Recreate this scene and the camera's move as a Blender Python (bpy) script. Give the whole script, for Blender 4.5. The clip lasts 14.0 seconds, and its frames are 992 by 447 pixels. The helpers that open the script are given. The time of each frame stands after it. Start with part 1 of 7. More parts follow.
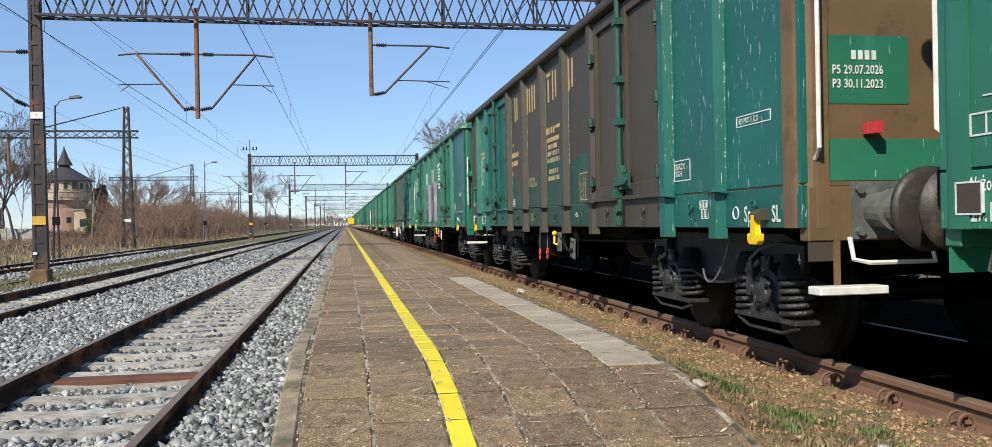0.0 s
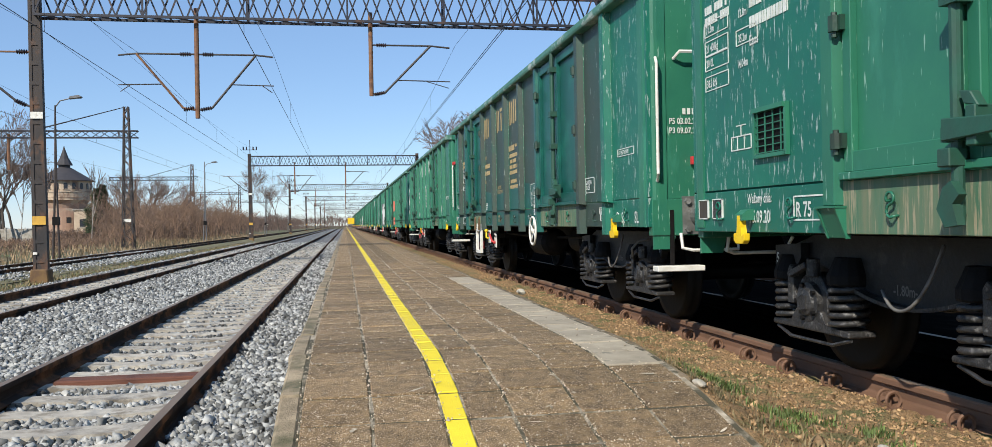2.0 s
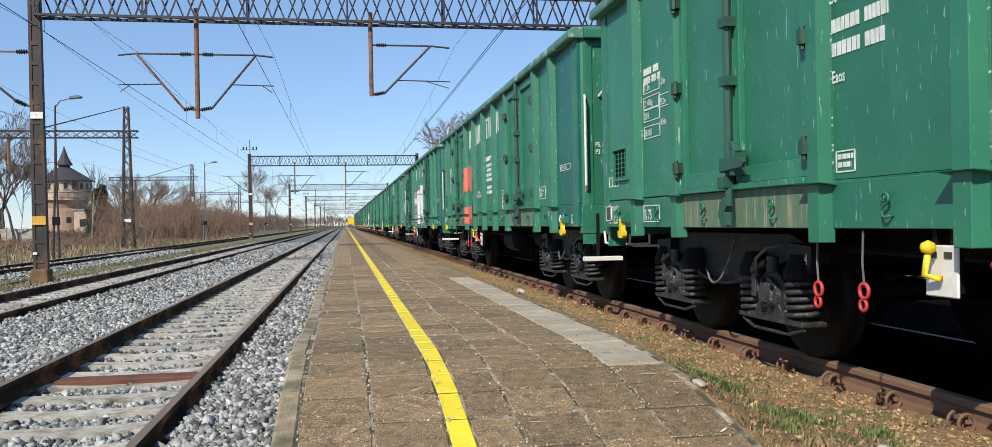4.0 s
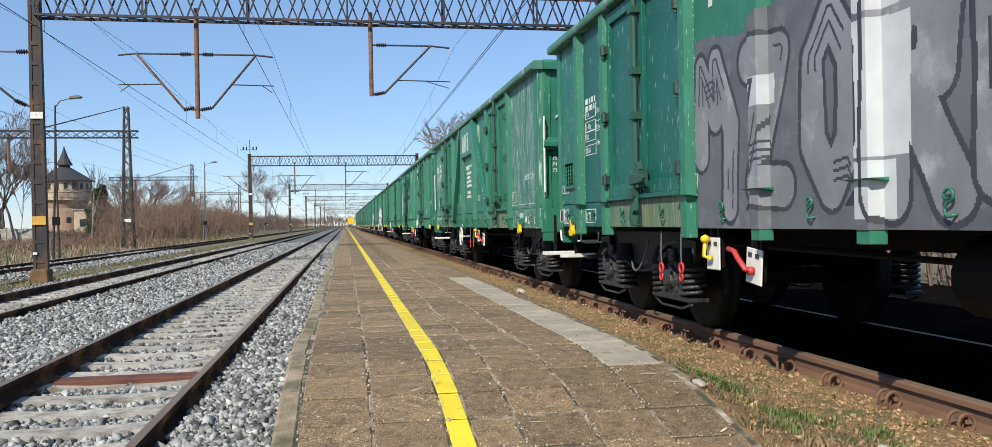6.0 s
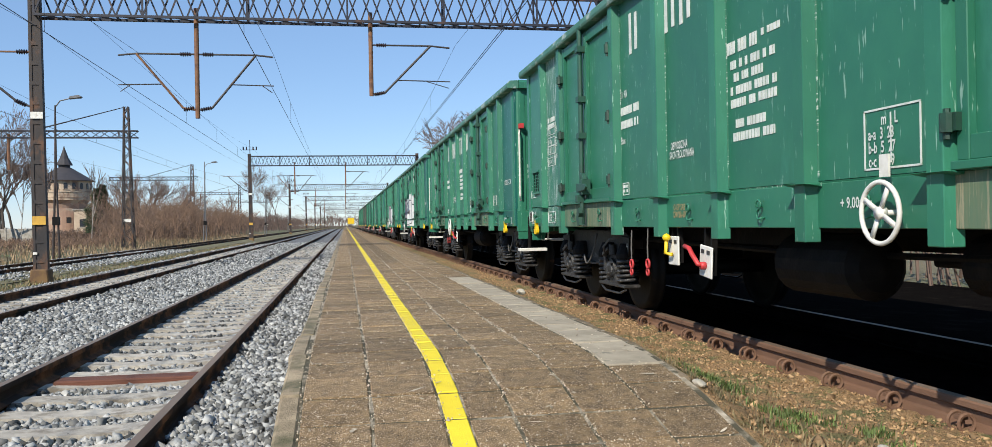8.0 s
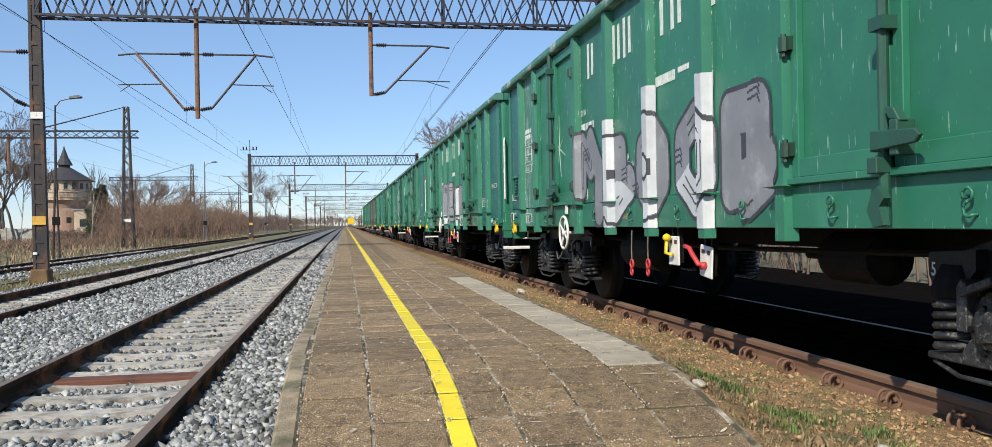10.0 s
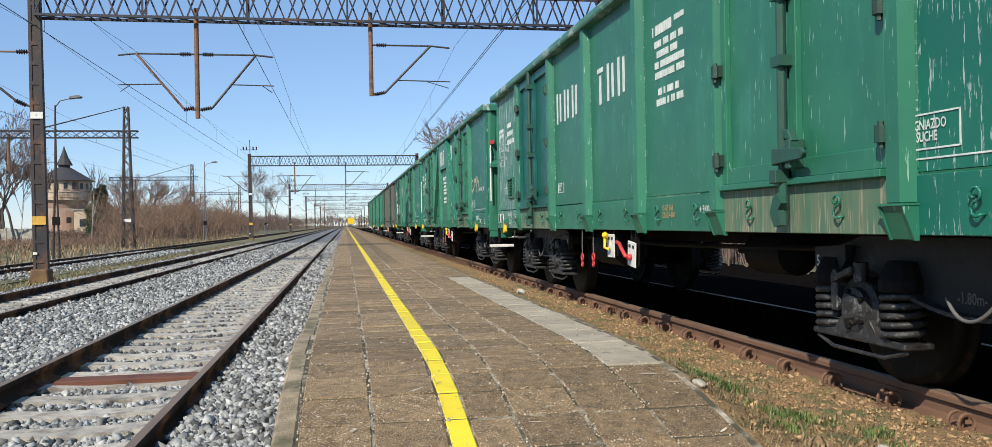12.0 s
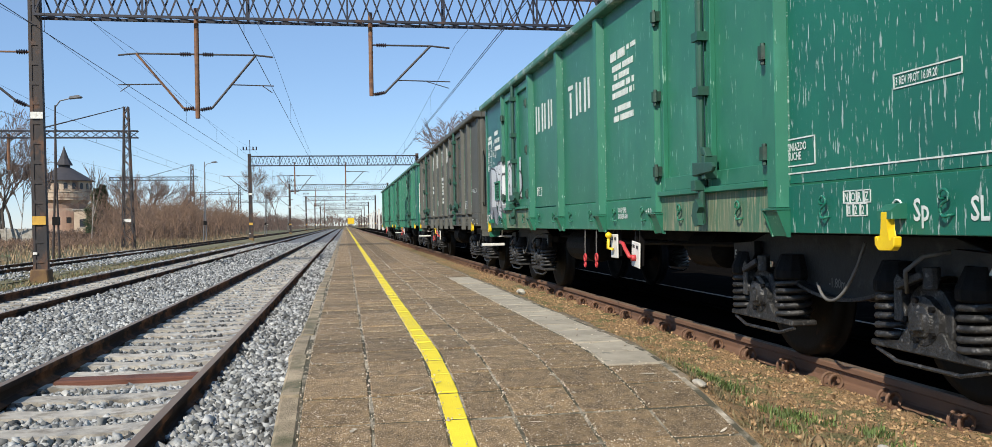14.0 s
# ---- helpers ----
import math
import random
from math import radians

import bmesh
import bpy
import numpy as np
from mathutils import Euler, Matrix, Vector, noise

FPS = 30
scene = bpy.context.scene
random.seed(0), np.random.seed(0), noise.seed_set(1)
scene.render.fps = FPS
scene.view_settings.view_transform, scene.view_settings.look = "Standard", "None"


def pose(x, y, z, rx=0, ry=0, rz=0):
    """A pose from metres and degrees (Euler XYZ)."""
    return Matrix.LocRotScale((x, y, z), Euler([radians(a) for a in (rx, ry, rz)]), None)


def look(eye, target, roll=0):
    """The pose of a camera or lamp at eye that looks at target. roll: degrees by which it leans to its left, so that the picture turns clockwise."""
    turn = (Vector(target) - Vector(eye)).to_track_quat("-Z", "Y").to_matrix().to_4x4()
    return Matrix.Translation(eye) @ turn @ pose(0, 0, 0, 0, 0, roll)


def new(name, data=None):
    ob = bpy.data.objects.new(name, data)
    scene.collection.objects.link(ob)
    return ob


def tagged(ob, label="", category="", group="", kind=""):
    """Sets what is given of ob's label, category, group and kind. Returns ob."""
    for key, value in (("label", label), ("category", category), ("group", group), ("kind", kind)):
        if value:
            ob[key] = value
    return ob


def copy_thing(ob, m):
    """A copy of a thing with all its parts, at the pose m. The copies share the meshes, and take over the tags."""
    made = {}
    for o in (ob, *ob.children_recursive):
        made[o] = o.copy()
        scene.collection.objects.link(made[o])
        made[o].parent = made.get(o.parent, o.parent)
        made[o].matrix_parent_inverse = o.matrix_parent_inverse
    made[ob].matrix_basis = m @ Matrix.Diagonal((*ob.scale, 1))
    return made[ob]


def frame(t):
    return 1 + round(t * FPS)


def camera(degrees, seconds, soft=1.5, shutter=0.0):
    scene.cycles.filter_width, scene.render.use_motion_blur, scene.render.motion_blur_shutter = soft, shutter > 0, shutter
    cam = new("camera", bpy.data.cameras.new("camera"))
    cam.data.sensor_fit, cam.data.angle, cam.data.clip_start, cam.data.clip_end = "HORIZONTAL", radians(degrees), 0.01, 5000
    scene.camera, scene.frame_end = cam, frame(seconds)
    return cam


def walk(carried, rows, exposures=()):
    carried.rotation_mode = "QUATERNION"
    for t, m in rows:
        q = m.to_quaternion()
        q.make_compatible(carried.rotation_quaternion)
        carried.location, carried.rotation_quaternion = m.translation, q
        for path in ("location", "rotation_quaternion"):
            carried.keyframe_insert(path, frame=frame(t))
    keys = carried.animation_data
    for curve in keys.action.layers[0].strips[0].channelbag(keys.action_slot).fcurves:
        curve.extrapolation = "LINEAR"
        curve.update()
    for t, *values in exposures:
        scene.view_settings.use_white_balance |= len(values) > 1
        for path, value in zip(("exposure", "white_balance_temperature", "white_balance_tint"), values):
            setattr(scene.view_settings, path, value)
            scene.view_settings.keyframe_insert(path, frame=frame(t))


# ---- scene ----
cam = camera(60.0, 14.0, soft=0.6, shutter=0.0)
EYE = Vector((0.0, 0.0, 0.82))
CAM_POSE = pose(0, 0, 0.82, 0, 0, -9.96) @ pose(0, 0, 0, 89.92, 0, 0) @ pose(0, 0, 0, 0, 0, -1.05)
walk(cam, [(0.0, CAM_POSE), (14.0, CAM_POSE)])

# ---- light ----
SUN_DIR = Vector((-0.75, -0.95, 0.95)).normalized()   # towards the sun
sun_data = bpy.data.lights.new("sun", "SUN")
sun_data.energy, sun_data.angle, sun_data.color = 5.0, radians(0.53), (1.0, 0.935, 0.815)
sun = new("sun", sun_data)
sun.matrix_world = look(SUN_DIR * 50, (0, 0, 0))
world = bpy.data.worlds.new("sky")
scene.world = world
world.use_nodes = True
_n = world.node_tree.nodes
_sky = _n.new("ShaderNodeTexSky")
_sky.sky_type, _sky.sun_disc = "NISHITA", False
_sky.sun_elevation = math.asin(SUN_DIR.z)
_sky.sun_rotation = math.atan2(SUN_DIR.x, SUN_DIR.y)
_sky.air_density, _sky.dust_density, _sky.ozone_density = 0.9, 0.0, 4.0
_n["Background"].inputs["Strength"].default_value = 0.13
_haze = _n.new("ShaderNodeMix")          # thin even haze over the clear sky
_haze.data_type = "RGBA"
_haze.inputs[0].default_value = 0.42
_haze.inputs[7].default_value = (2.0, 3.4, 5.9, 1)
world.node_tree.links.new(_sky.outputs[0], _haze.inputs[6])
world.node_tree.links.new(_haze.outputs[2], _n["Background"].inputs["Color"])
scene.view_settings.exposure = 0.15

# ---- measures ----
RAIL_R = -0.198        # top of the rails beside the train
RAIL_L = -0.402        # top of the rails on the other side
XC = 4.12              # middle of the train's track
LEFT_TRACKS = (-1.97, -5.85)
PLAT_L, PLAT_R = -0.36, 1.90
TILE = 0.35


def ramp(y):
    """Height of the platform, which dips at its near end."""
    if y > 5.7:
        return 0.0
    if y > 4.5:
        return -0.086 * ((5.7 - y) / 1.2) ** 2
    return -0.086 - 0.19 * (4.5 - y)


# ---- materials ----
def mat(name, col, col2=None, rough=0.8, metal=0.0, scale=6.0, bump=0.3, bscale=40.0, stain=None, sscale=1.2, smin=0.55, smax=0.7, stretch=(1, 1, 1), sstretch=(1, 1, 1), vary=0.0, spec=0.5, bdist=0.01, speck=None):
    m = bpy.data.materials.new(name)
    m.use_nodes = True
    nt = m.node_tree
    nd, lk = nt.nodes, nt.links
    bs = nd["Principled BSDF"]
    bs.inputs["Roughness"].default_value = rough
    bs.inputs["Metallic"].default_value = metal
    bs.inputs["Specular IOR Level"].default_value = spec
    tc = nd.new("ShaderNodeTexCoord")
    oi = nd.new("ShaderNodeObjectInfo")
    sh = nd.new("ShaderNodeVectorMath")
    sh.operation = "MULTIPLY_ADD"
    sh.inputs[1].default_value = (1, 1, 1)
    lk.new(tc.outputs["Object"], sh.inputs[0])
    mul = nd.new("ShaderNodeMath")
    mul.operation = "MULTIPLY"
    mul.inputs[1].default_value = 37.0
    lk.new(oi.outputs["Random"], mul.inputs[0])
    lk.new(mul.outputs[0], sh.inputs[2])

    def noise_at(sc, st, detail=5.0, ro=0.6):
        mp = nd.new("ShaderNodeMapping")
        mp.inputs["Scale"].default_value = st
        lk.new(sh.outputs[0], mp.inputs["Vector"])
        no = nd.new("ShaderNodeTexNoise")
        no.inputs["Scale"].default_value = sc
        no.inputs["Detail"].default_value = detail
        no.inputs["Roughness"].default_value = ro
        lk.new(mp.outputs[0], no.inputs["Vector"])
        return no.outputs["Fac"]

    def mix(a, b, fac):
        mx = nd.new("ShaderNodeMix")
        mx.data_type = "RGBA"
        for s, v in ((6, a), (7, b)):
            if isinstance(v, tuple):
                mx.inputs[s].default_value = (*v, 1)
            else:
                lk.new(v, mx.inputs[s])
        if isinstance(fac, float):
            mx.inputs[0].default_value = fac
        else:
            lk.new(fac, mx.inputs[0])
        return mx.outputs[2]

    def step(src, lo, hi):
        r = nd.new("ShaderNodeMapRange")
        r.inputs[1].default_value, r.inputs[2].default_value = lo, hi
        lk.new(src, r.inputs[0])
        return r.outputs[0]

    c2 = col2 or tuple(0.7 * v for v in col)
    out = mix(col, c2, step(noise_at(scale, stretch), 0.35, 0.65))
    if stain:
        out = mix(out, stain, step(noise_at(sscale, sstretch, 7.0, 0.65), smin, smax))
    if speck:
        tint, ss, st, lo, hi = speck
        out = mix(out, tint, step(noise_at(ss, st, 3.0, 0.6), lo, hi))
    if vary:
        hs = nd.new("ShaderNodeHueSaturation")
        r = nd.new("ShaderNodeMapRange")
        r.inputs[3].default_value, r.inputs[4].default_value = 1 - vary, 1 + vary
        lk.new(oi.outputs["Random"], r.inputs[0])
        lk.new(r.outputs[0], hs.inputs["Value"])
        lk.new(out, hs.inputs["Color"])
        out = hs.outputs[0]
    lk.new(out, bs.inputs["Base Color"])
    if bump:
        bp = nd.new("ShaderNodeBump")
        bp.inputs["Strength"].default_value = bump
        bp.inputs["Distance"].default_value = bdist
        lk.new(noise_at(bscale, stretch), bp.inputs["Height"])
        lk.new(bp.outputs[0], bs.inputs["Normal"])
    return m


GREEN = (0.028, 0.166, 0.095)
M = {}
M["green"] = mat("green_paint", GREEN, (0.021, 0.138, 0.086), 0.40, 0, 2.5, 0.10, 7, (0.04, 0.20, 0.13), 3.0, 0.58, 0.72, sstretch=(1, 1, 0.3), vary=0.10, speck=((0.22, 0.38, 0.30), 1.0, (46, 46, 5.5), 0.655, 0.69))
M["green_worn"] = mat("worn_green_paint", (0.009, 0.145, 0.092), (0.008, 0.115, 0.082), 0.45, 0, 1.6, 0.12, 7, (0.34, 0.42, 0.39), 1.0, 0.595, 0.625, sstretch=(46, 46, 6.5), vary=0.06)
M["green_scraped"] = mat("scraped_green_paint", (0.012, 0.15, 0.09), (0.08, 0.20, 0.15), 0.5, 0, 1.0, 0.12, 7, (0.50, 0.54, 0.52), 1.0, 0.55, 0.60, stretch=(5, 5, 0.35), sstretch=(40, 40, 2.4), vary=0.06)
M["scraped_bare"] = mat("scraped_white_primer", (0.016, 0.15, 0.09), (0.42, 0.45, 0.43), 0.5, 0, 1.0, 0.12, 7, (0.62, 0.64, 0.62), 1.0, 0.52, 0.58, stretch=(3, 3, 0.2), sstretch=(40, 40, 2.4))
M["blue_green"] = mat("faded_blue_green_paint", (0.009, 0.120, 0.090), (0.008, 0.092, 0.074), 0.42, 0, 1.2, 0.12, 7, (0.30, 0.42, 0.40), 1.0, 0.625, 0.65, sstretch=(46, 46, 6.5), vary=0.08)
M["plain_blue"] = mat("blue_green_paint", (0.006, 0.090, 0.074), (0.005, 0.072, 0.062), 0.40, 0, 1.2, 0.10, 7, (0.012, 0.14, 0.10), 2.0, 0.5, 0.7, vary=0.08)
M["dull_green"] = mat("brushed_green_repaint", (0.009, 0.070, 0.043), (0.014, 0.050, 0.034), 0.5, 0, 2.5, 0.12, 9, (0.05, 0.05, 0.034), 2.0, 0.52, 0.68)
M["weld"] = mat("scuffed_weld_line", (0.10, 0.24, 0.17), (0.02, 0.15, 0.085), 0.5, 0, 1.0, 0.2, 50, (0.5, 0.56, 0.52), 1.0, 0.56, 0.60, sstretch=(5, 5, 38))
# scuffed paint, its base also paled for sun along the top rail
M["rail_worn_sunlit"] = mat("sunlit_worn_top_rail", (0.075, 0.20, 0.15), (0.04, 0.15, 0.10), 0.5, 0, 3.0, 0.15, 12, (0.34, 0.41, 0.37), 1.0, 0.54, 0.64, sstretch=(6, 3, 6))
M["kerb_soil"] = mat("soil_stained_kerb", (0.24, 0.18, 0.115), (0.13, 0.10, 0.062), 0.95, 0, 12, 0.9, 60, (0.42, 0.36, 0.28), 14.0, 0.58, 0.66)
M["pale_steel"] = mat("scuffed_grey_steel", (0.17, 0.175, 0.165), (0.10, 0.105, 0.10), 0.5, 0.2, 6.0, 0.3, 40, (0.26, 0.26, 0.25), 7.0, 0.55, 0.68)
M["hose"] = mat("grey_rubber_hose", (0.16, 0.155, 0.145), (0.1, 0.095, 0.09), 0.6, 0, 8, 0.0)
# same green as the doors, darkened to paint in shade on the bars
M["lock"] = mat("shade_dark_green_bar", (0.016, 0.085, 0.056), (0.022, 0.062, 0.044), 0.5, 0, 4.0, 0.2, 30)
M["hinge"] = mat("dark_green_hinge", (0.012, 0.055, 0.035), (0.02, 0.035, 0.026), 0.5, 0, 8.0, 0.3, 30)
M["buffer_face"] = mat("greasy_dark_buffer_face", (0.05, 0.042, 0.037), (0.03, 0.026, 0.024), 0.5, 0.3, 6, 0.3, 30, (0.11, 0.085, 0.07), 4, 0.55, 0.68)
M["brown"] = mat("dark_brown_paint", (0.062, 0.050, 0.036), (0.045, 0.038, 0.030), 0.6, 0, 2.0, 0.2, 12, (0.075, 0.055, 0.035), 2.0, 0.5, 0.7, vary=0.1)
M["faded"] = mat("dark_faded_green_paint", (0.030, 0.062, 0.048), (0.040, 0.056, 0.044), 0.5, 0, 1.4, 0.15, 10, (0.018, 0.075, 0.055), 1.6, 0.5, 0.7, vary=0.08, speck=((0.30, 0.36, 0.33), 1.0, (46, 46, 5.5), 0.67, 0.70))
M["tan_brown"] = mat("tan_brown_paint", (0.16, 0.098, 0.045), (0.12, 0.075, 0.036), 0.6, 0, 2.0, 0.2, 12, (0.07, 0.045, 0.025), 3.0, 0.55, 0.7)
M["grey_wagon"] = mat("grey_brown_paint", (0.085, 0.085, 0.070), (0.065, 0.065, 0.055), 0.6, 0, 2.0, 0.2, 12, (0.10, 0.10, 0.085), 2.0, 0.5, 0.7, vary=0.1)
M["sill_dirty"] = mat("stained_sill_paint", (0.05, 0.15, 0.09), (0.15, 0.18, 0.11), 0.65, 0, 1.0, 0.2, 14, (0.30, 0.27, 0.18), 1.0, 0.53, 0.62, stretch=(9, 9, 0.8), sstretch=(38, 38, 2.5))
M["inside"] = mat("rusty_inner_wall", (0.10, 0.05, 0.028), (0.06, 0.035, 0.022), 0.8, 0, 3.0, 0.3, 20)
# gear's own black, lowered further to hold the shade under the wagons
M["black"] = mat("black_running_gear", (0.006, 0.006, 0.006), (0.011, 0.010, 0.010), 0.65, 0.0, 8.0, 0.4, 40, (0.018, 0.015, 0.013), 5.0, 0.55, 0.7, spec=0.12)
M["steelgrey"] = mat("dusty_grey_casting", (0.050, 0.048, 0.047), (0.016, 0.016, 0.016), 0.42, 0.2, 12.0, 0.9, 45, (0.15, 0.145, 0.14), 26.0, 0.57, 0.66, spec=0.5)
# base darkened for shade under the wagons; the rust streaks are the wheel's own
M["tyre"] = mat("rust_streaked_wheel_steel", (0.008, 0.007, 0.006), (0.005, 0.005, 0.005), 0.6, 0.1, 7.0, 0.2, 20, (0.05, 0.024, 0.014), 4.0, 0.60, 0.70, spec=0.2)
M["frame_grey"] = mat("grimy_black_frame_paint", (0.020, 0.020, 0.020), (0.012, 0.012, 0.012), 0.5, 0.0, 6.0, 0.3, 40, (0.04, 0.038, 0.036), 5.0, 0.56, 0.68, spec=0.3)
M["yellow"] = mat("yellow_paint", (0.80, 0.55, 0.01), (0.72, 0.47, 0.01), 0.5, 0, 9, 0.1, 30)
M["white"] = mat("white_paint", (0.74, 0.73, 0.68), (0.60, 0.58, 0.52), 0.6, 0, 9, 0.15, 30, (0.3, 0.26, 0.2), 7.0, 0.64, 0.74)
M["red"] = mat("red_paint", (0.55, 0.04, 0.045), (0.42, 0.04, 0.04), 0.5, 0, 9, 0.1, 30)
M["letter"] = mat("white_lettering", (0.70, 0.72, 0.68), (0.52, 0.56, 0.52), 0.6, 0, 12, 0.0)
M["letter_y"] = mat("yellow_lettering", (0.46, 0.34, 0.17), (0.36, 0.27, 0.13), 0.6, 0, 12, 0.0)
M["letter_k"] = mat("dark_lettering", (0.03, 0.03, 0.03), (0.05, 0.05, 0.05), 0.6, 0, 12, 0.0)
M["graf_grey"] = mat("grey_spray_paint", (0.23, 0.235, 0.255), (0.17, 0.175, 0.19), 0.5, 0, 2.0, 0.05, 20, (0.34, 0.35, 0.36), 3.0, 0.55, 0.7)
M["graf_light"] = mat("silver_spray_paint", (0.60, 0.61, 0.62), (0.42, 0.44, 0.45), 0.45, 0, 2.0, 0.05, 20)
M["graf_coat"] = mat("dark_grey_spray_coat", (0.13, 0.135, 0.15), (0.085, 0.088, 0.10), 0.5, 0, 2.0, 0.05, 20, (0.19, 0.195, 0.21), 3.0, 0.55, 0.7)
M["graf_dark"] = mat("dark_spray_paint", (0.035, 0.035, 0.045), (0.05, 0.05, 0.06), 0.5, 0, 3.0, 0.05, 20)
M["graf_cream"] = mat("cream_spray_paint", (0.62, 0.60, 0.42), (0.52, 0.5, 0.36), 0.5, 0, 3.0, 0.0)
M["graf_red"] = mat("pink_red_spray_paint", (0.62, 0.16, 0.10), (0.50, 0.12, 0.08), 0.5, 0, 3.0, 0.0)
M["rail_rust"] = mat("rusty_rail_steel", (0.195, 0.105, 0.064), (0.13, 0.070, 0.043), 0.8, 0.0, 5.0, 0.25, 60, (0.15, 0.085, 0.05), 2.5, 0.55, 0.7, stretch=(1, 0.3, 1))
M["rail_dark"] = mat("dark_rail_steel", (0.048, 0.031, 0.024), (0.030, 0.023, 0.020), 0.9, 0.0, 5.0, 0.25, 60, (0.20, 0.090, 0.045), 1.6, 0.46, 0.62, spec=0.1, stretch=(1, 0.3, 1))
M["rail_head"] = mat("dull_rail_head_steel", (0.24, 0.175, 0.125), (0.17, 0.12, 0.085), 0.6, 0.2, 4.0, 0.1, 60, stretch=(1, 0.1, 1))
M["concrete_sleeper"] = mat("dusty_concrete_sleeper", (0.52, 0.475, 0.40), (0.36, 0.325, 0.275), 0.9, 0, 9, 0.8, 40, (0.22, 0.19, 0.15), 5.0, 0.5, 0.64, vary=0.15)
M["wood_sleeper"] = mat("reddish_wooden_sleeper", (0.16, 0.060, 0.035), (0.10, 0.04, 0.026), 0.85, 0, 5, 0.6, 40, stretch=(0.25, 4, 4))
M["tile"] = mat("weathered_concrete_paving", (0.275, 0.182, 0.092), (0.125, 0.083, 0.042), 0.92, 0, 14.0, 1.0, 120, (0.07, 0.05, 0.034), 110.0, 0.57, 0.63, vary=0.26, bdist=0.010, speck=((0.52, 0.40, 0.28), 115.0, (1, 1, 1), 0.57, 0.62))
M["tile_new"] = mat("pale_concrete_paving", (0.40, 0.345, 0.265), (0.31, 0.265, 0.20), 0.9, 0, 6.0, 0.4, 120, (0.2, 0.18, 0.14), 9.0, 0.6, 0.7, vary=0.12, bdist=0.005)
M["tile_yellow"] = mat("yellow_line_paint", (0.78, 0.62, 0.03), (0.72, 0.55, 0.03), 0.75, 0, 6, 0.4, 110, (0.5, 0.40, 0.06), 30.0, 0.64, 0.72, vary=0.06, bdist=0.005)
M["kerb"] = mat("mossy_concrete_kerb", (0.38, 0.30, 0.20), (0.20, 0.155, 0.10), 0.95, 0, 5, 0.7, 70, (0.09, 0.085, 0.045), 3.0, 0.5, 0.65)
M["joint"] = mat("sandy_joint_soil", (0.30, 0.25, 0.18), (0.52, 0.45, 0.35), 0.95, 0, 9, 0.6, 60, (0.07, 0.062, 0.038), 2.6, 0.42, 0.52)


# ---- mesh tools ----
def box(bm, x0, x1, y0, y1, z0, z1):
    vs = [bm.verts.new((x, y, z)) for x in (x0, x1) for y in (y0, y1) for z in (z0, z1)]
    for q in ((0, 1, 3, 2), (4, 6, 7, 5), (0, 4, 5, 1), (2, 3, 7, 6), (0, 2, 6, 4), (1, 5, 7, 3)):
        bm.faces.new([vs[k] for k in q])
    return vs


def bar(bm, a, b, w, h=None, up=(0, 0, 1)):
    """A square bar from a to b."""
    a, b = Vector(a), Vector(b)
    d = (b - a).normalized()
    u = Vector(up)
    if abs(d.dot(u)) > 0.95:
        u = Vector((1, 0, 0))
    s = d.cross(u).normalized()
    t = s.cross(d).normalized()
    h = h or w
    vs = []
    for p in (a, b):
        for i, j in ((-1, -1), (1, -1), (1, 1), (-1, 1)):
            vs.append(bm.verts.new(p + s * (i * w / 2) + t * (j * h / 2)))
    for k in range(4):
        bm.faces.new((vs[k], vs[(k + 1) % 4], vs[4 + (k + 1) % 4], vs[4 + k]))
    bm.faces.new(vs[3::-1])
    bm.faces.new(vs[4:])


def tube(bm, pts, r, n=8, r2=None, caps=True):
    """A round rod through pts, with radius r (to r2 at the end)."""
    pts = [Vector(p) for p in pts]
    rings = []
    for k, p in enumerate(pts):
        d = (pts[min(k + 1, len(pts) - 1)] - pts[max(k - 1, 0)]).normalized()
        u = Vector((0, 0, 1)) if abs(d.z) < 0.9 else Vector((1, 0, 0))
        s = d.cross(u).normalized()
        t = s.cross(d)
        rr = r if r2 is None else r + (r2 - r) * k / (len(pts) - 1)
        rings.append([bm.verts.new(p + (s * math.cos(2 * math.pi * j / n) + t * math.sin(2 * math.pi * j / n)) * rr) for j in range(n)])
    for a, b in zip(rings, rings[1:]):
        for j in range(n):
            bm.faces.new((a[j], a[(j + 1) % n], b[(j + 1) % n], b[j]))
    if caps:
        bm.faces.new(rings[0][::-1])
        bm.faces.new(rings[-1])


def lathe(bm, prof, axis="x", n=24, at=(0, 0, 0), close=True):
    """Spins a profile of (radius, along) pairs round an axis."""
    at = Vector(at)
    rings = []
    for r, h in prof:
        ring = []
        for j in range(n):
            c, s = r * math.cos(2 * math.pi * j / n), r * math.sin(2 * math.pi * j / n)
            v = {"x": (h, c, s), "y": (s, h, c), "z": (c, s, h)}[axis]
            ring.append(bm.verts.new(at + Vector(v)))
        rings.append(ring)
    for a, b in zip(rings, rings[1:]):
        for j in range(n):
            bm.faces.new((a[j], a[(j + 1) % n], b[(j + 1) % n], b[j]))
    if close:
        bm.faces.new(rings[0][::-1])
        bm.faces.new(rings[-1])


def ring(bm, at, axis, R, r, n=16, m=6):
    """A torus."""
    at = Vector(at)
    vs = []
    for j in range(n):
        a = 2 * math.pi * j / n
        row = []
        for k in range(m):
            b = 2 * math.pi * k / m
            q, h = R + r * math.cos(b), r * math.sin(b)
            c, s = q * math.cos(a), q * math.sin(a)
            row.append(bm.verts.new(at + Vector({"x": (h, c, s), "y": (s, h, c), "z": (c, s, h)}[axis])))
        vs.append(row)
    for j in range(n):
        for k in range(m):
            bm.faces.new((vs[j][k], vs[(j + 1) % n][k], vs[(j + 1) % n][(k + 1) % m], vs[j][(k + 1) % m]))


